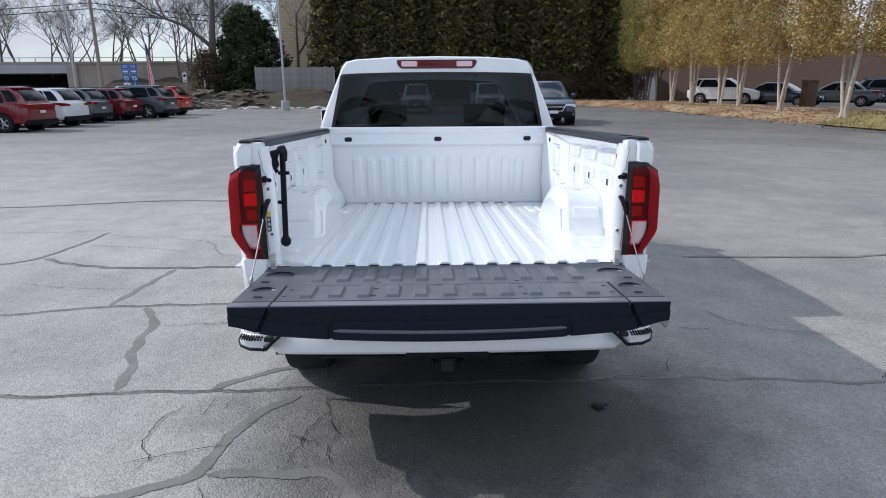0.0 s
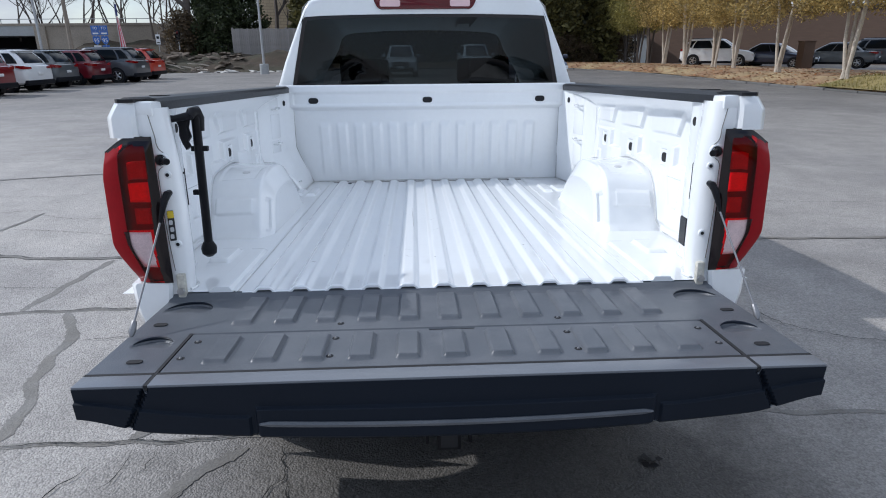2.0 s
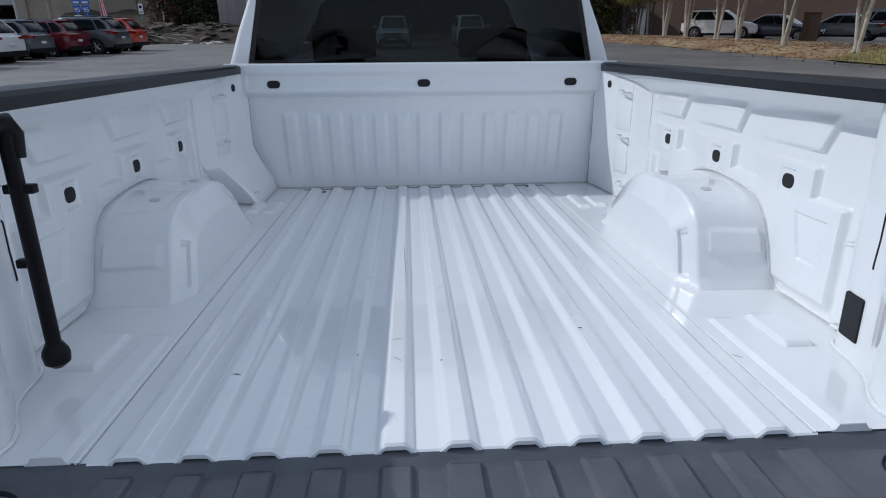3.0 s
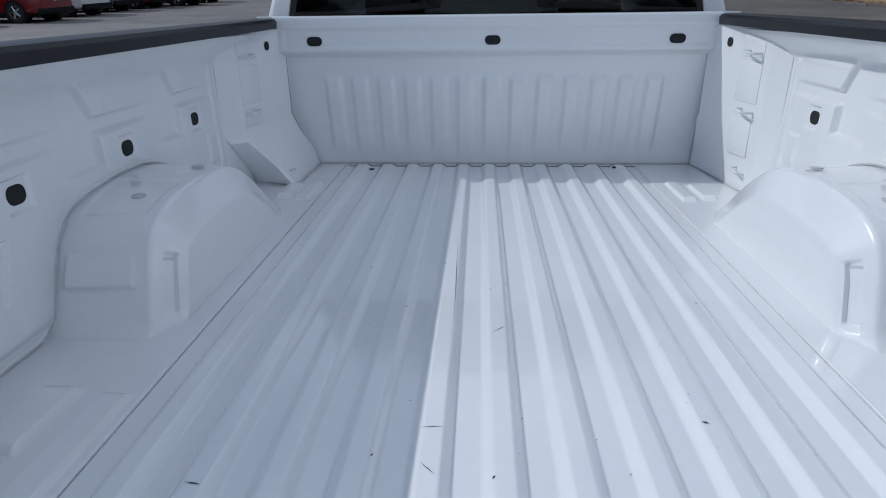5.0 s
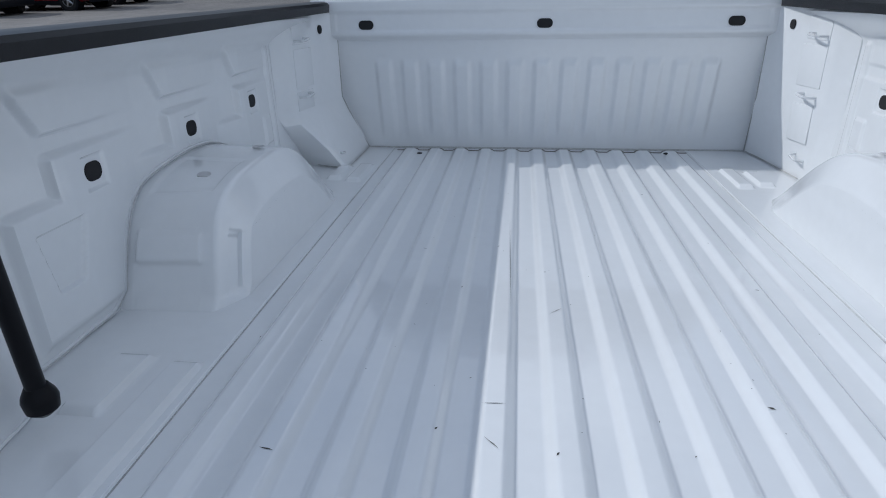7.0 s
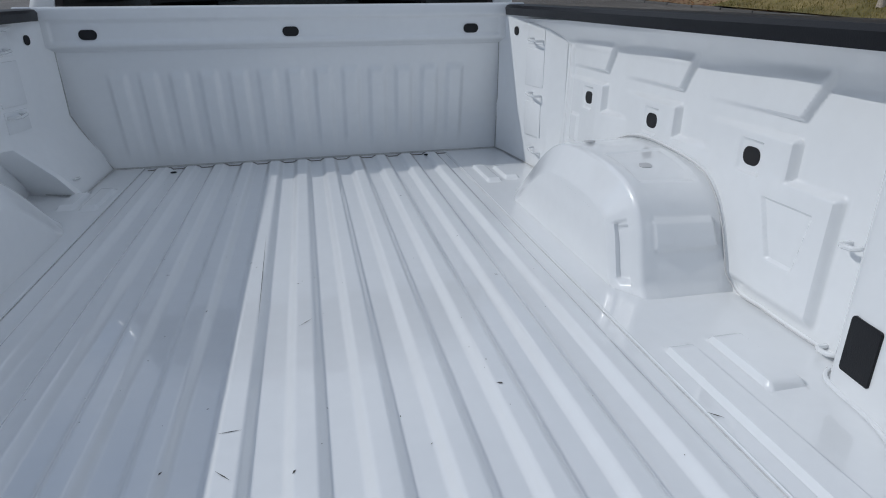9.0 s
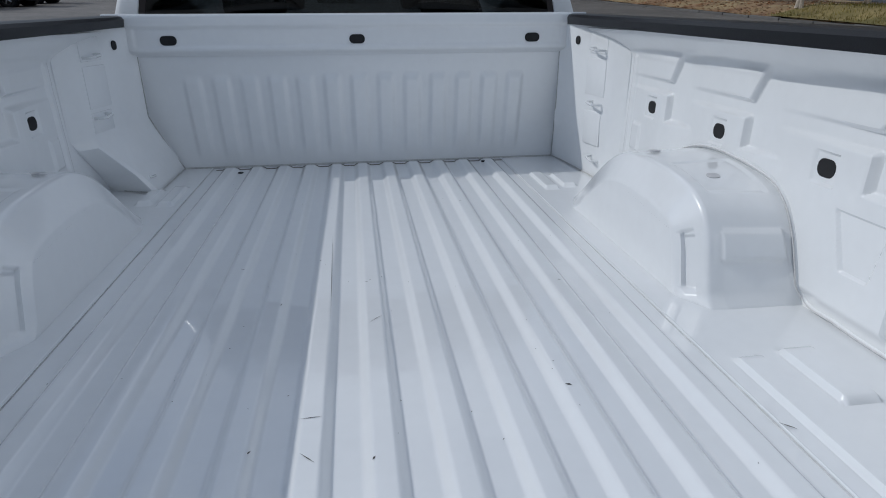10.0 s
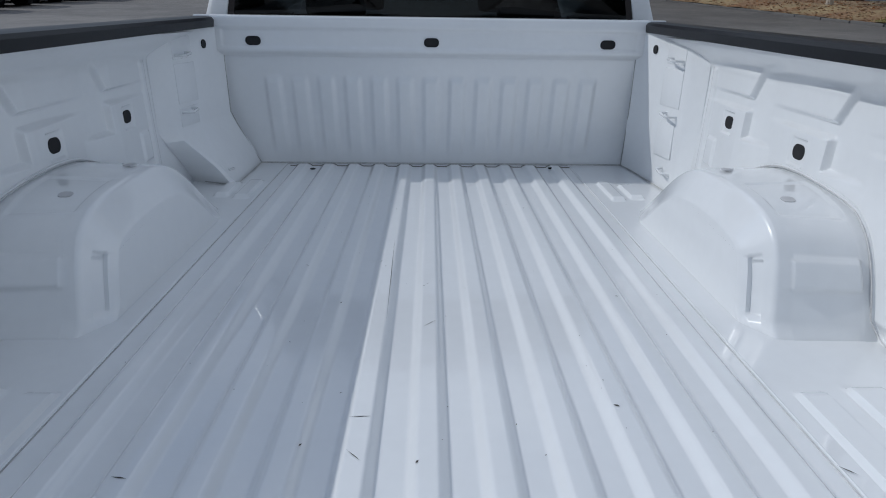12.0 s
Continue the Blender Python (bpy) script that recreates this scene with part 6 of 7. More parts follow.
# ---- mound, fence, building, wall ----
def mound(u, v):
    x, y = -24 + 18 * u, 44.0 + 14 * v
    edge = hump(u, 0.2, 0.85, 0.2) * sstep(v / 0.28)
    rough = np.array([[noise.fractal(Vector((a * 0.45, b * 0.45, 3)), 1.0, 2.0, 5) for a, b in zip(r, s)] for r, s in zip(x, y)])
    return x, y, -0.06 + edge * (1.25 + 0.35 * rough) + 0.08 * rough * edge


tagged(mesh_object("dirt_mound", grid_mesh("dirt_mound", 90, 60, mound), M["dirt"]), "rough brown earth mound at the lot's edge", "mound", kind="structure")
rock_mesh = []
for k in range(4):
    bm = bmesh.new()
    bmesh.ops.create_icosphere(bm, subdivisions=1, radius=0.5)
    for v in bm.verts:
        v.co *= 1 + 0.9 * noise.noise(v.co * 2.6 + Vector((k * 9, 0, 0)))
        v.co.z *= 0.55
    d = bpy.data.meshes.new("rock")
    bm.to_mesh(d)
    bm.free()
    d.materials.append(M["rock"])
    rock_mesh.append(d)
pale_mesh = [m.copy() for m in rock_mesh]
for m in pale_mesh:
    m.name = "stone"
    m.materials[0] = M["pale_stone"]
rnd = random.Random(8)
for k in range(84):
    u, v = rnd.uniform(0.16, 0.62), rnd.uniform(0.02, 0.35)
    if k > 66:
        u, v = rnd.uniform(0.45, 0.95), rnd.uniform(0.0, 0.03)
    x, y, z = (float(a[0, 0]) for a in np.broadcast_arrays(*mound(np.array([[u]]), np.array([[v]]))))
    if k <= 66:
        ob = tagged(new("rock", rock_mesh[k % 4]), "rough grey-brown rock lying on the mound", "rock", "rocks on the mound")
    if k > 66:
        ob = tagged(new("stone", pale_mesh[k % 4]), "small pale broken stone at the lot edge", "stone", "stones at the lot edge")
    ob.matrix_world = pose(x, y, max(z, 0.0) + (0.08 if k <= 66 else 0.03), rnd.uniform(-15, 15), rnd.uniform(-15, 15), rnd.uniform(0, 360)) @ Matrix.Diagonal((*(rnd.uniform(0.18, 0.62) * np.array((1.9, 1, 0.7))), 1))

# broken branches among the rubble
for k in range(22):
    u, v = rnd.uniform(0.14, 0.5), rnd.uniform(0.01, 0.14)
    x, y, z = (float(a[0, 0]) for a in np.broadcast_arrays(*mound(np.array([[u]]), np.array([[v]]))))
    a, ln = rnd.uniform(0, 6.28), rnd.uniform(0.7, 2.2)
    d = Vector((math.cos(a), 0.5 * math.sin(a), rnd.uniform(-0.05, 0.25))) * ln
    b = Vector((x, y, max(z, 0) + 0.08))
    stick = thing("broken_branch", Matrix.Translation(b), "broken pale branch lying among the rubble", "branch", "branches on the mound")
    part("stem", tube([-d * 0.5, Vector((0, 0.05, 0.07)), d * 0.5], [0.05, 0.04, 0.02], 6), M["bark" if k % 3 == 0 else "dark_bark"], stick)

M["fence"] = material("weathered_fence", (0.27, 0.25, 0.235), 0.9, 0, 0.2, 2, 30, 0.003, random_var=0.12)
fence = thing("board_fence", pose(-14.3, 49.9, 1.20), "weathered grey wooden board fence on the mound", "fence")
bm = box(bmesh.new(), -0.07, 0.07, -0.012, 0.012, 0, 1.95)
plank = bpy.data.meshes.new("plank")
bm.to_mesh(plank)
bm.free()
plank.materials.append(M["fence"])
for k in range(44):
    ob = new("plank", plank)
    ob.parent = fence
    ob.matrix_local = pose(0.15 * k, 0, rnd.uniform(-0.04, 0.02), 0, 0, 0)
for k in range(4):
    part("post", boxed(2.1 * k - 0.06, 2.1 * k + 0.06, 0.014, 0.13, -0.3, 2.02, bevel=0.01), M["fence"], fence)
for z in (0.35, 1.55):
    part("rail", boxed(-0.1, 6.6, 0.014, 0.06, z, z + 0.09), M["fence"], fence)


def brick_material(name, base, mortar, width, height):
    m = bpy.data.materials.new(name)
    m.use_nodes = True
    n, l = m.node_tree.nodes, m.node_tree.links
    p = n["Principled BSDF"]
    p.inputs["Roughness"].default_value = 0.9
    tc, sep, com, br = n.new("ShaderNodeTexCoord"), n.new("ShaderNodeSeparateXYZ"), n.new("ShaderNodeCombineXYZ"), n.new("ShaderNodeTexBrick")
    l.new(tc.outputs["Object"], sep.inputs[0])
    l.new(sep.outputs["X"], com.inputs["X"])
    l.new(sep.outputs["Z"], com.inputs["Y"])
    l.new(com.outputs[0], br.inputs["Vector"])
    br.inputs["Scale"].default_value = 1.0
    br.inputs["Brick Width"].default_value, br.inputs["Row Height"].default_value, br.inputs["Mortar Size"].default_value = width, height, height * 0.08
    br.inputs["Color1"].default_value, br.inputs["Color2"].default_value, br.inputs["Mortar"].default_value = (*base, 1), (*[c * 0.88 for c in base], 1), (*mortar, 1)
    l.new(br.outputs["Color"], p.inputs["Base Color"])
    return m


M["tan_brick"] = brick_material("tan_block", (0.52, 0.41, 0.27), (0.33, 0.26, 0.18), 0.6, 0.28)
M["brown_wall"] = brick_material("brown_brick", (0.14, 0.090, 0.066), (0.115, 0.082, 0.064), 0.4, 0.12)
M["concrete"] = material("stained_concrete", (0.32, 0.275, 0.225), 0.9, 0, 0.25, 0.25, 6, 0.01, second=(0.24, 0.205, 0.165), mixscale=0.15)
M["beam"] = material("pale_beam", (0.34, 0.35, 0.35), 0.7, 0, 0.15, 0.5, 8)
M["roofing"] = material("roofing", (0.10, 0.10, 0.10), 0.9)
house = thing("block_building", pose(-15.2, 63, 0), "tall tan block building behind the hedge", "building")
part("wall", boxed(0, 22, 0, 14, 0, 15), M["tan_brick"], house)
part("roof", boxed(-0.2, 22.2, -0.2, 14.2, 15, 15.3, bevel=0.05), M["roofing"], house)
house = thing("brick_building", pose(22.0, 62, 0, 0, 0, -38), "long brown brick building behind the trees", "building")
part("wall", boxed(0, 60, 0, 12, 0, 4.6), M["brown_wall"], house)
part("roof", boxed(-0.2, 60.2, -0.2, 12.2, 4.6, 4.85, bevel=0.05), M["roofing"], house)
M["white_siding"] = material("white_siding", (0.62, 0.62, 0.60), 0.8, 0, 0.08, 1, 12)
shed = thing("white_shed", pose(18.8, 60, 0), "low white building seen between the stems", "building")
part("wall", boxed(0, 4.2, 0, 6, 0, 2.4), M["white_siding"], shed)
part("roof", boxed(-0.2, 4.4, -0.2, 6.2, 2.4, 2.6, bevel=0.03), M["roofing"], shed)
for k in range(2):
    part("window", boxed(0.5 + 1.9 * k, 1.5 + 1.9 * k, -0.04, 0.1, 1.0, 2.1), M["car_glass"], shed)

wall = thing("overpass_wall", pose(-45.5, 78, 0), "long concrete retaining wall of an overpass", "retaining wall")
part("wall", boxed(0, 14, 0, 1.2, 0, 4.45), M["concrete"], wall)
part("coping", boxed(-40, 14, -0.12, 1.3, 4.45, 4.75, bevel=0.03), M["concrete"], wall)
part("beam", boxed(-40, 0, -0.05, 10, 3.35, 4.45), M["beam"], wall, "pale bridge beam over a dark opening")
part("abutment", boxed(-0.02, 1.3, -0.3, 0, 0, 4.4, bevel=0.05), M["concrete"], wall)
part("back_wall", boxed(-40, 0, 9, 9.5, 0, 3.4), M["under"], wall)
for k in range(28):
    part("rail_post", boxed(-40 + 2 * k - 0.04, -40 + 2 * k + 0.04, 0.32, 0.37, 4.74, 5.30), M["beam"], wall)
part("guard_rail", boxed(-40, 14, 0.29, 0.33, 5.20, 5.28), M["beam"], wall)
def bank(u, v):
    x, y = -40 + 38 * u, 70 + 22 * v
    return x, y, 0.2 + 4.6 * sstep(v / 0.7) * sstep((1 - u) / 0.9 + 0.3) + 0.25 * np.sin(x * 1.3) * np.sin(y * 0.9)
tagged(mesh_object("embankment", grid_mesh("embankment", 40, 30, bank), M["dirt"]), "brown leafless embankment beside the overpass", "embankment", kind="structure")
def far_bank(u, v):
    x, y = -130 + 260 * u, 90 + 60 * v
    return x, y, 0.1 + 4.2 * sstep(v / 0.3) + 0 * x
tagged(mesh_object("far_ground", grid_mesh("far_ground", 30, 8, far_bank), M["dirt"]), "brown rising ground beyond the overpass", "ground", kind="structure")

# ---- poles and signs ----
M["galv"] = material("galvanised_pole", (0.42, 0.43, 0.44), 0.5, 0.6, 0.15, 4, 40)
M["pole_wood"] = material("pole_wood", (0.26, 0.22, 0.18), 0.9, 0, 0.25, 2, 30, 0.004)
M["wire"] = material("wire", (0.03, 0.03, 0.03), 0.6)


def street_lamp(matrix, h, arm):
    ob = thing("street_lamp", matrix, "slim grey lamp post on a round concrete base", "street lamp")
    part("base", tube([(0, 0, 0), (0, 0, 0.62), (0, 0, 0.66)], [0.30, 0.29, 0.25], 18), M["beam"], ob)
    part("pole", tube([(0, 0, 0.6), (0, 0, h)], [0.085, 0.055], 12), M["galv"], ob)
    part("arm", tube([(0, 0, h - 0.1), (arm * 0.6, 0, h + 0.05)], 0.035, 8), M["galv"], ob)
    part("lamp_head", boxed(min(arm * 0.5, arm * 1.4), max(arm * 0.5, arm * 1.4), -0.16, 0.16, h, h + 0.12, bevel=0.03), M["galv"], ob)
    return ob


street_lamp(pose(-9.9, 40.6, 0.0), 7.7, -0.9)
street_lamp(pose(-23.4, 39.6, 0), 11.0, 1.0)
street_lamp(pose(-9.2, -60, 0), 4.7, -0.5)
pole = thing("utility_pole", pose(-32.2, 60, 0), "wooden utility pole carrying dark wires", "utility pole")
part("post", tube([(0, 0, 0), (0, 0, 14)], [0.20, 0.13], 12), M["pole_wood"], pole)
part("crossarm", boxed(-1.2, 1.2, -0.06, 0.06, 12.6, 12.75), M["pole_wood"], pole)
for k, (z, y) in enumerate(((12.8, -0.4), (12.8, 0.4), (11.2, 0), (9.4, 0), (8.9, 0.05))):
    for sx in (-1, 1):
        part("wire", tube([(sx * 45 * t, y + 9 * t * sx, z - 1.6 * math.sin(math.pi * t) + 0.4 * t) for t in np.linspace(0, 1, 12)], 0.022 if k < 3 else 0.04, 5), M["wire"], pole)

M["sign_blue"] = material("blue_sign", (0.03, 0.12, 0.42), 0.5)
M["sign_white"] = material("white_sign", (0.72, 0.72, 0.72), 0.5)


def lettering(name, text, size, matrix, mat, parent):
    cu = bpy.data.curves.new(name, "FONT")
    cu.body, cu.size, cu.align_x, cu.extrude = text, size, "CENTER", 0.004
    tmp = bpy.data.objects.new(name, cu)
    scene.collection.objects.link(tmp)
    data = bpy.data.meshes.new_from_object(tmp.evaluated_get(bpy.context.evaluated_depsgraph_get()))
    bpy.data.objects.remove(tmp)
    data.transform(matrix)
    data.materials.append(mat)
    ob = new(name, data)
    ob.parent = parent
    return ob


sign = thing("route_sign", pose(-27.0, 55, 0), "blue route marker signs side by side on posts", "road sign")
up = pose(0, 0, 0, 90, 0, 0)
for sx in (-0.36, 0.36):
    part("post", boxed(sx - 0.03, sx + 0.03, 0.02, 0.07, 0, 3.6), M["galv"], sign)
    part("header", boxed(sx - 0.34, sx + 0.34, -0.01, 0.01, 3.20, 3.62, bevel=0.004), M["sign_blue"], sign)
    part("direction_plate", boxed(sx - 0.34, sx + 0.34, -0.01, 0.01, 2.82, 3.16, bevel=0.004), M["sign_blue"], sign)
    part("direction_bar", boxed(sx - 0.24, sx + 0.24, -0.016, -0.010, 2.92, 3.05), M["sign_white"], sign)
    shield = part("shield", loft([[(sx + x, yy, z) for x, z in ((-0.30, 2.72), (-0.15, 2.77), (0, 2.73), (0.15, 2.77), (0.30, 2.72), (0.31, 2.40), (0.16, 2.14), (0, 2.06), (-0.16, 2.14), (-0.31, 2.40))] for yy in (0.01, -0.01)]), M["sign_blue"], sign)
    lettering("numerals", "95", 0.46, Matrix.Translation((sx, -0.014, 2.26)) @ up, M["sign_white"], shield)
    lettering("word", "TO", 0.30, Matrix.Translation((sx, -0.014, 3.31)) @ up, M["sign_white"], sign)
    part("arrow_plate", boxed(sx - 0.30, sx + 0.30, -0.01, 0.01, 1.48, 2.0, bevel=0.004), M["sign_blue"] if sx > 0 else M["sign_white"], sign)
    part("arrow", loft([[(sx + x, yy, z) for x, z in ((0, 1.92), (0.14, 1.74), (0.05, 1.74), (0.05, 1.56), (-0.05, 1.56), (-0.05, 1.74), (-0.14, 1.74))] for yy in (-0.010, -0.016)]), M["sign_white"] if sx > 0 else M["sign_blue"], sign)

M["flag_red"] = material("flag_red", (0.62, 0.10, 0.14), 0.8)
M["flag_white"] = material("flag_white", (0.75, 0.72, 0.72), 0.8)
M["flag_blue"] = material("flag_blue", (0.05, 0.06, 0.18), 0.8)
flag = thing("flag_on_pole", pose(-21.6, 46.5, 0), "striped red and white flag hanging limp from a pole", "flag")
part("pole", tube([(0, 0, 0), (0, 0, 4.9)], 0.03, 10), M["galv"], flag)
for k in range(7):
    a0, a1 = k / 7, (k + 1) / 7
    part("stripe", grid_mesh("stripe", 3, 16, lambda u, v, a0=a0, a1=a1: (0.04 + 0.10 * (a0 + (a1 - a0) * u) * (1 + 3.4 * v), 0.06 * np.sin(9 * (a0 + (a1 - a0) * u)) * (0.4 + v), 4.1 - 2.6 * v - 0.3 * (a0 + (a1 - a0) * u))), M["flag_red" if k % 2 == 0 else "flag_white"], flag)
part("canton", grid_mesh("canton", 8, 8, lambda u, v: (0.03 + 0.12 * u, -0.03 + 0.02 * np.sin(8 * u), 4.75 - 0.8 * v)), M["flag_blue"], flag)
sig = thing("traffic_signal", pose(-18.6, 50, 0.0), "small black traffic signal on a pale post", "traffic signal")
part("post", tube([(0, 0, 0), (0, 0, 2.7)], 0.05, 10), M["sign_white"], sig)
part("head", boxed(-0.16, 0.16, -0.14, 0.1, 2.2, 3.05, bevel=0.03), M["black"], sig)
for z, mat in ((2.9, "dark_red"), (2.62, "gloss_black"), (2.35, "gloss_black")):
    part("lens", cylinder((0, -0.15, z), (0, -0.13, z), 0.09, 12), M[mat], sig)
sg = thing("turn_sign", pose(-20.2, 50, 0), "small white traffic sign with dark bars", "road sign")
part("post", boxed(-0.02, 0.02, 0.02, 0.06, 0, 2.9), M["galv"], sg)
part("panel", boxed(-0.17, 0.17, -0.01, 0.01, 2.0, 2.75, bevel=0.004), M["sign_white"], sg)
part("bar", boxed(-0.10, 0.10, -0.016, -0.01, 2.42, 2.62), M["black"], sg)
part("bar", boxed(-0.12, 0.12, -0.016, -0.01, 2.12, 2.18), M["black"], sg)

# ---- parked cars ----
def car_paint(name, base):
    return material(name, base, 0.28, 0.0, 0.05, 3, 50, coat=0.7, coat_rough=0.03)


PAINT = {k: car_paint(k + "_car_paint", c) for k, c in (("red", (0.17, 0.004, 0.010)), ("maroon", (0.12, 0.004, 0.012)), ("white", (0.72, 0.73, 0.74)), ("slate", (0.085, 0.095, 0.105)),
         ("grey", (0.06, 0.065, 0.075)), ("orange", (0.45, 0.035, 0.015)), ("navy", (0.008, 0.014, 0.045)), ("black", (0.02, 0.02, 0.022)), ("silver", (0.62, 0.63, 0.64)))}


def make_car(colour, matrix, label, L=4.6, W=1.86, Hh=1.70, style="suv", group="parked cars"):
    """A car heading along its +x, standing on z = 0."""
    car = thing("parked_car", matrix, label, "car", group)
    w = W / 2
    belt = Hh * (0.625 if style == "suv" else 0.63)
    hood = Hh * (0.58 if style == "suv" else 0.56)
    # body: stations from the tail to the nose (x, half width, bottom, top)
    if style == "suv":
        st = [(-0.5, 0.78, 0.42, belt - 0.12), (-0.494, 0.88, 0.34, belt - 0.03), (-0.475, 0.95, 0.31, belt + 0.01), (-0.43, 0.99, 0.30, belt + 0.02), (-0.3, 1.0, 0.26, belt + 0.02), (0.0, 1.0, 0.24, belt), (0.20, 1.0, 0.26, belt - 0.02), (0.30, 0.99, 0.28, hood + 0.03), (0.42, 0.96, 0.30, hood - 0.05), (0.485, 0.88, 0.32, hood - 0.16), (0.5, 0.78, 0.40, hood - 0.30)]
    else:
        st = [(-0.5, 0.80, 0.45, belt - 0.06), (-0.48, 0.92, 0.34, belt + 0.02), (-0.36, 0.98, 0.28, belt + 0.04), (-0.2, 1.0, 0.24, belt), (0.0, 1.0, 0.22, belt - 0.02), (0.18, 1.0, 0.24, belt - 0.03), (0.30, 0.98, 0.26, hood), (0.42, 0.93, 0.28, hood - 0.09), (0.485, 0.84, 0.30, hood - 0.2), (0.5, 0.74, 0.38, hood - 0.3)]
    rings = []
    for fx, fw, zb, zt in st:
        x, h = fx * L, w * fw
        mid = zb + (zt - zb) * 0.5
        half = [(h * 0.90, zb), (h * 0.985, zb + 0.06), (h, mid), (h * 0.985, zt - 0.12), (h * 0.95, zt - 0.03), (h * 0.86, zt)]
        rings.append([(x, y, z) for y, z in half] + [(x, -y, z) for y, z in reversed(half)])
    body = part("body", loft(rings), PAINT[colour], car, angle=40)
    # greenhouse: bottom and top outlines
    if style == "suv":
        low, top = (-0.482, 0.26), (-0.375, 0.07)
    else:
        low, top = (-0.36, 0.24), (-0.20, 0.05)
    hb, ht, zt = w * 0.915, w * 0.74, Hh - 0.05
    def outline(f):
        """The greenhouse's plan at height f from belt (0) to roof (1), from the rear middle round one side to the nose and back."""
        bulge = 0.020 * math.sin(math.pi * f)
        a, b = (low[0] + (top[0] - low[0]) * f - bulge) * L, (low[1] + (top[1] - low[1]) * f + bulge * 0.6) * L
        half, z = hb + (ht - hb) * f**1.25, belt - 0.03 + (zt - belt + 0.03) * f
        side = [(a, 0), (a + 0.02, half * 0.55), (a + 0.09, half * 0.90), (a + 0.28, half), ((a + b) / 2, half * 1.01), (b - 0.30, half * 0.985), (b - 0.03, half * 0.86), (b + 0.07, half * 0.5), (b + 0.10, 0)]
        return [(x, y, z) for x, y in side] + [(x, -y, z) for x, y in side[-2:0:-1]]
    levels = [outline(f) for f in (0, 0.25, 0.5, 0.75, 0.93, 1.0)]
    cap = [(x * 0.93 + (low[0] + top[1]) * 0.035 * L, y * 0.90, zt + 0.030) for x, y, z in levels[-1]]
    cap2 = [(x * 0.70 + (low[0] + top[1]) * 0.15 * L, y * 0.62, zt + 0.050) for x, y, z in levels[-1]]
    part("cabin", loft(levels + [cap, cap2]), PAINT[colour], car, angle=50)
    def pane(name, i0, i1, f0, f1, push):
        """Dark glass laid on the cabin between two corners of its plan, i in fractions of a corner."""
        def at(i, f):
            o = outline(f)
            k0 = int(math.floor(i))
            p, q = Vector(o[k0 % 16]), Vector(o[(k0 + 1) % 16])
            r = p.lerp(q, i - k0)
            c = Vector(((a_mid) * L, 0, r.z))
            return r + (r - c).normalized() * push
        a_mid = (low[0] + low[1]) / 2
        bm = bmesh.new()
        nu, nv = 8, 6
        g = [[bm.verts.new(at(i0 + (i1 - i0) * u / nu, f0 + (f1 - f0) * v / nv)) for u in range(nu + 1)] for v in range(nv + 1)]
        for v in range(nv):
            for u in range(nu):
                bm.faces.new((g[v][u], g[v][u + 1], g[v + 1][u + 1], g[v + 1][u]))
        bmesh.ops.recalc_face_normals(bm, faces=bm.faces)
        part(name, bm, M["front_glass"] if name == "windscreen" else M["car_glass"], car, angle=60)
    pane("rear_window", -1.42, 1.42, 0.22, 0.88, 0.012)
    pane("windscreen", 6.35, 9.65, 0.06, 0.94, 0.012)
    for base, sg in ((0, 1), (16, -1)):
        pane("side_window", base + sg * 2.55, base + sg * 3.25, 0.20, 0.86, 0.014)
        pane("side_window", base + sg * 3.32, base + sg * 4.25, 0.12, 0.88, 0.014)
        pane("side_window", base + sg * 4.33, base + sg * 5.65, 0.10, 0.88, 0.014)
    part("spoiler", boxed(top[0] * L - 0.10, top[0] * L + 0.12, -ht * 0.9, ht * 0.9, zt - 0.02, zt + 0.02, bevel=0.012), PAINT[colour] if style == "suv" else M["black"], car) if style == "suv" else None
    for sy in (-1, 1):
        part("roof_rail", tube([(top[0] * L + 0.15, sy * ht * 0.93, zt + 0.06), (top[1] * L - 0.2, sy * ht * 0.93, zt + 0.06)], 0.018, 6), M["black"], car) if style == "suv" else None
        tz = belt - 0.10
        lamp = [(-0.504, 0.52, -0.02, 0.045), (-0.501, 0.74, -0.035, 0.075), (-0.490, 0.95, -0.03, 0.10), (-0.465, 1.004, -0.005, 0.105), (-0.425, 1.012, 0.05, 0.10)]
        part("tail_lamp", loft([[(a * L, sy * w * b, tz + lo), (a * L, sy * w * b, tz + hi), (a * L + 0.08, sy * w * b * 0.92, tz + hi), (a * L + 0.08, sy * w * b * 0.92, tz + lo)] for a, b, lo, hi in lamp]), M["red_lens"], car)
        part("headlamp", boxed(0.445 * L, 0.494 * L, min(sy * w * 0.50, sy * w * 0.90), max(sy * w * 0.50, sy * w * 0.90), hood - 0.30, hood - 0.17, bevel=0.03), M["white_lens"], car)
        part("door_mirror", boxed(0.19 * L, 0.19 * L + 0.12, sy * (w + 0.06) - 0.1, sy * (w + 0.06) + 0.1, belt, belt + 0.15, bevel=0.04), PAINT[colour], car)
        part("sill", boxed(-0.30 * L, 0.28 * L, sy * w * 0.965 - 0.03, sy * w * 0.965 + 0.03, 0.20, 0.34, bevel=0.02), M["plastic"], car)
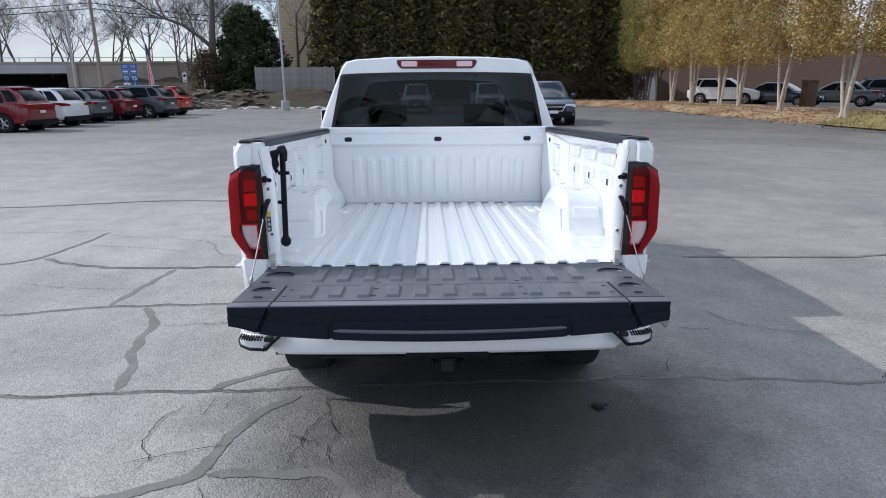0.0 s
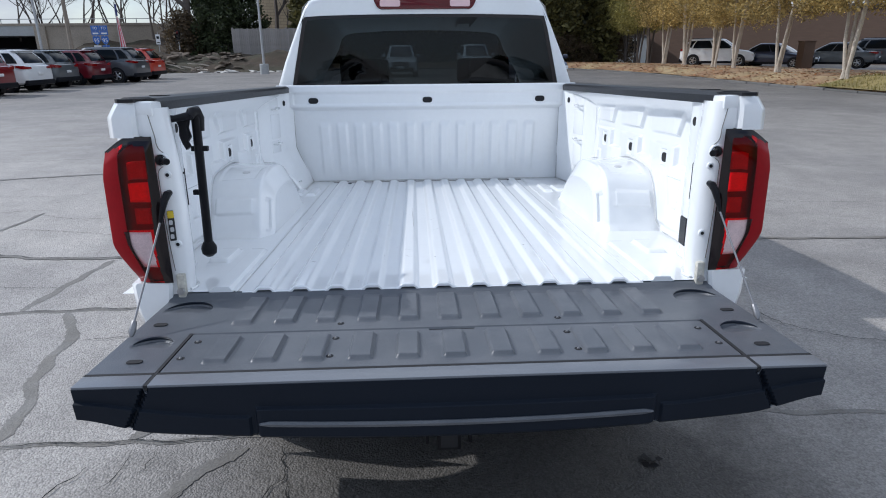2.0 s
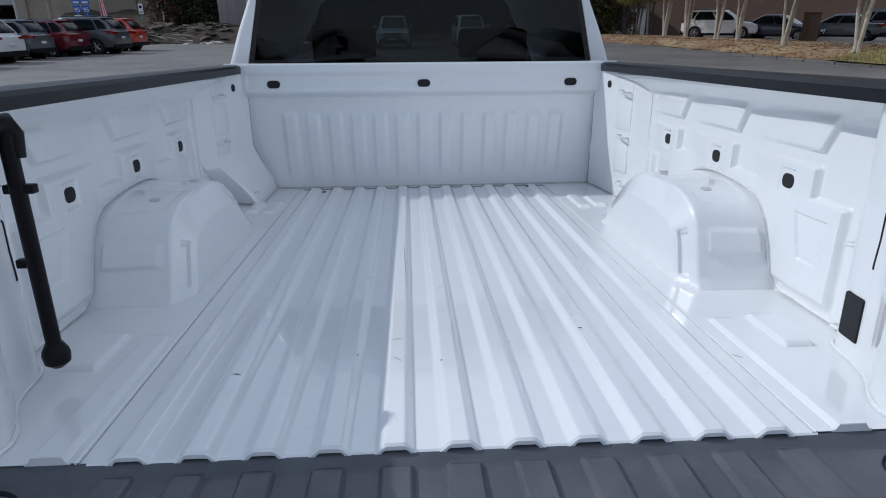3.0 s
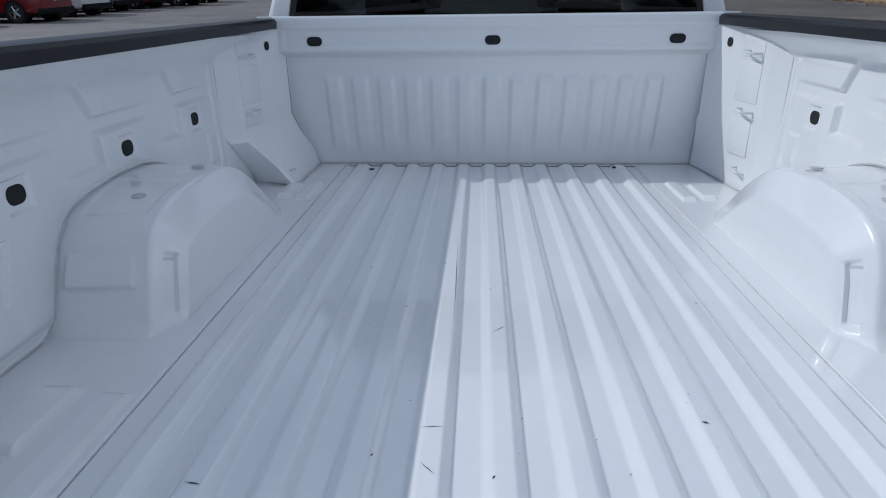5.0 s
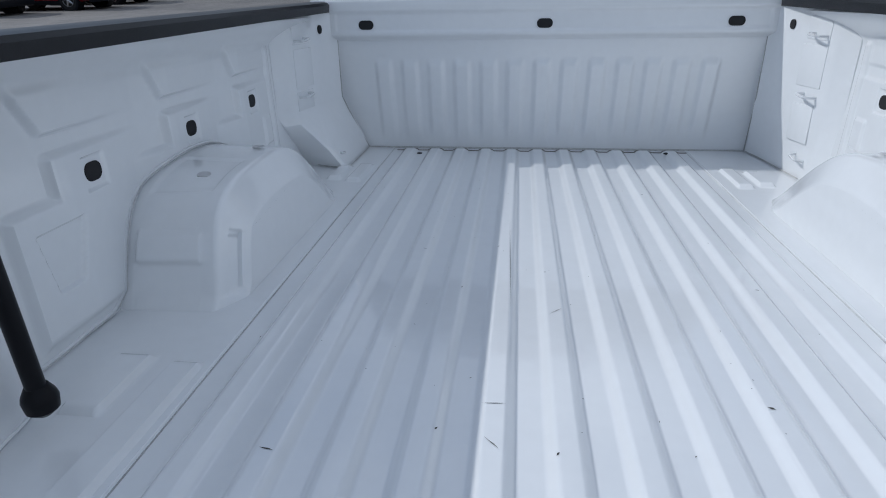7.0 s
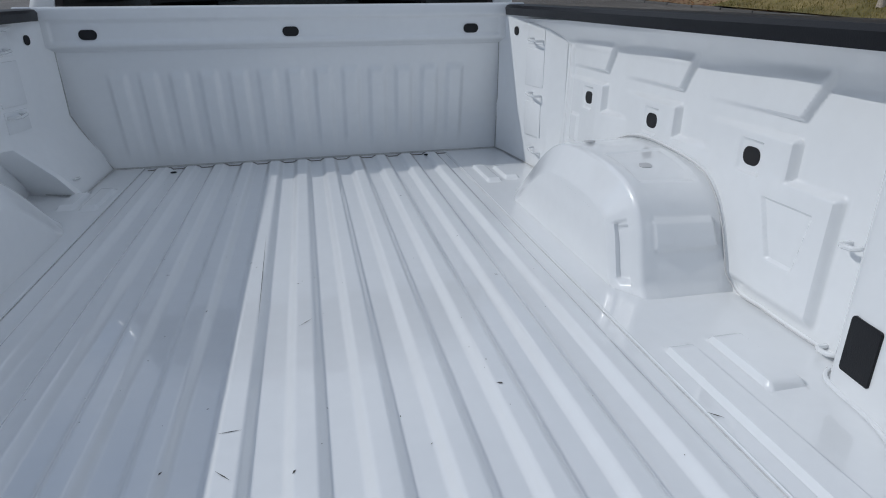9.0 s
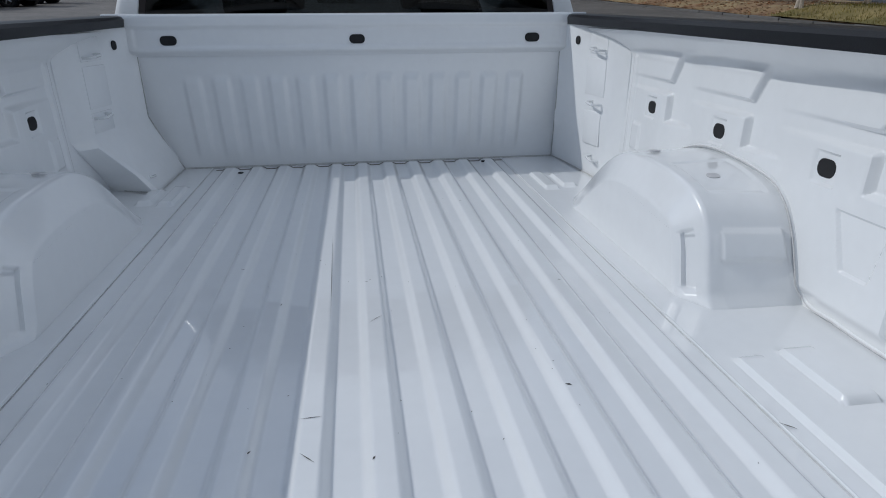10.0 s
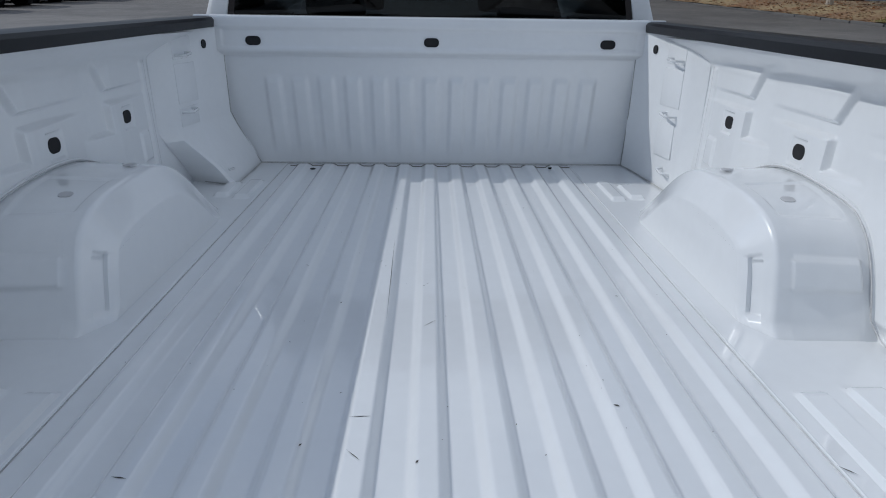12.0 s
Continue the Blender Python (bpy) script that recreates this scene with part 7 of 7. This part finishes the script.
        for fx in (-0.305, 0.305):
            r, n = Hh * 0.205, 26
            ring = lambda rr, y: [(fx * L + rr * math.cos(2 * math.pi * k / n), sy * y, r + rr * math.sin(2 * math.pi * k / n)) for k in range(n)]
            part("wheel_arch", loft([ring(r * 1.16, w - 0.3), ring(r * 1.16, w + 0.006), ring(r * 1.06, w + 0.008)]), M["plastic"], car)
            wheel = part("wheel", loft([ring(r * 0.6, w - 0.22), ring(r * 0.96, w - 0.22), ring(r, w - 0.19), ring(r, w - 0.02), ring(r * 0.95, w + 0.012), ring(r * 0.66, w + 0.012)]), M["rubber"], car)
            part("rim", loft([ring(r * 0.66, w - 0.05), ring(r * 0.64, w + 0.016), ring(r * 0.58, w + 0.012), ring(r * 0.5, w - 0.03)]), M["rim"], wheel)
            for k in range(5):
                a = 2 * math.pi * k / 5
                part("spoke", tube([(fx * L, sy * (w + 0.006), r), (fx * L + r * 0.6 * math.cos(a), sy * (w + 0.008), r + r * 0.6 * math.sin(a))], [0.05, 0.032], 5), M["rim"], wheel)
    part("rear_bumper", boxed(-0.507 * L, -0.46 * L, -w * 0.93, w * 0.93, 0.26, 0.47, bevel=0.07), M["plastic"], car)
    part("plate_bar", boxed(-0.5085 * L, -0.50 * L, -0.15, 0.15, belt - 0.36, belt - 0.26, bevel=0.008), M["sign_white"], car)
    part("front_grille", boxed(0.47 * L, 0.506 * L, -w * 0.50, w * 0.50, hood - 0.46, hood - 0.17, bevel=0.03), M["gloss_black"], car)
    for sy in (-1, 1):
        part("grille_frame", tube([(0.507 * L, sy * w * 0.50, hood - 0.18), (0.509 * L, sy * w * 0.36, hood - 0.44), (0.509 * L, sy * w * 0.18, hood - 0.47)], 0.02, 6), M["chrome"], car)
        part("fog_lamp", boxed(0.48 * L, 0.504 * L, sy * w * 0.72 - 0.09, sy * w * 0.72 + 0.09, 0.42, 0.50, bevel=0.02), M["white_lens"], car)
    part("front_plate", boxed(0.50 * L, 0.511 * L, -0.18, 0.18, 0.50, 0.62, bevel=0.008), M["sign_white"], car)
    part("grille_bar", boxed(0.49 * L, 0.509 * L, -w * 0.42, w * 0.42, hood - 0.30, hood - 0.27, bevel=0.008), M["chrome"], car)
    part("front_bumper", boxed(0.47 * L, 0.507 * L, -w * 0.80, w * 0.80, 0.32, 0.56, bevel=0.05), M["plastic"], car)
    return car


ROW = (("black", -18.9, 19.4, "black parked SUV in the row", 4.5, 1.66), ("red", -17.3, 21.9, "bright red SUV parked in the row", 4.7, 1.68), ("white", -17.35, 24.7, "white crossover parked in the row", 4.4, 1.62), ("slate", -17.65, 27.5, "slate grey crossover parked in the row", 4.3, 1.60),
       ("maroon", -17.3, 29.8, "dark red crossover parked in the row", 4.4, 1.60), ("grey", -16.4, 31.9, "dark grey boxy SUV parked in the row", 4.7, 1.72), ("orange", -16.45, 34.9, "small orange-red SUV parked in the row", 4.1, 1.66))
for colour, x, y, label, ln, hh in ROW:
    make_car(colour, pose(x, y, 0, 0, 0, 177), label, ln, 1.88, hh)
make_car("navy", pose(5.15, 25.1, 0, 0, 0, -92), "navy blue SUV parked facing the pickup's rear side", 5.0, 1.98, 1.80, group="")
make_car("silver", pose(-0.75, 36, 0, 0, 0, -90), "pale silver SUV parked ahead of the pickup", 4.8, 1.9, 1.75, group="")
make_car("white", pose(3.7, 37, 0, 0, 0, -90), "white SUV parked ahead of the pickup", 4.7, 1.9, 1.78, group="")
make_car("white", pose(20.1, 39.4, 0.30, 0, 0, -34), "white hatchback parked behind the trees", 4.5, 1.80, 1.72, group="cars behind the trees")
make_car("navy", pose(23.0, 37.6, 0.25, 0, 0, -52), "dark blue sedan parked behind the trees", 4.7, 1.82, 1.46, "sedan", "cars behind the trees")
make_car("slate", pose(26.0, 36.4, 0.25, 0, 0, 135), "dark grey sedan parked behind the trees", 4.7, 1.82, 1.48, "sedan", "cars behind the trees")
make_car("grey", pose(29.2, 35.6, 0.25, 0, 0, -36), "dark grey SUV parked behind the trees", 4.7, 1.86, 1.70, "suv", "cars behind the trees")
M["rust"] = material("brown_box", (0.10, 0.06, 0.04), 0.8, 0, 0.2, 2, 20)
ub = thing("utility_box", pose(22.3, 33.5, 0.3), "plain brown utility box standing between the trees", "utility box")
part("cabinet", boxed(-0.32, 0.32, -0.3, 0.3, 0, 1.45, bevel=0.03), M["rust"], ub)
part("lid", boxed(-0.36, 0.36, -0.34, 0.34, 1.45, 1.51, bevel=0.02), M["rust"], ub)
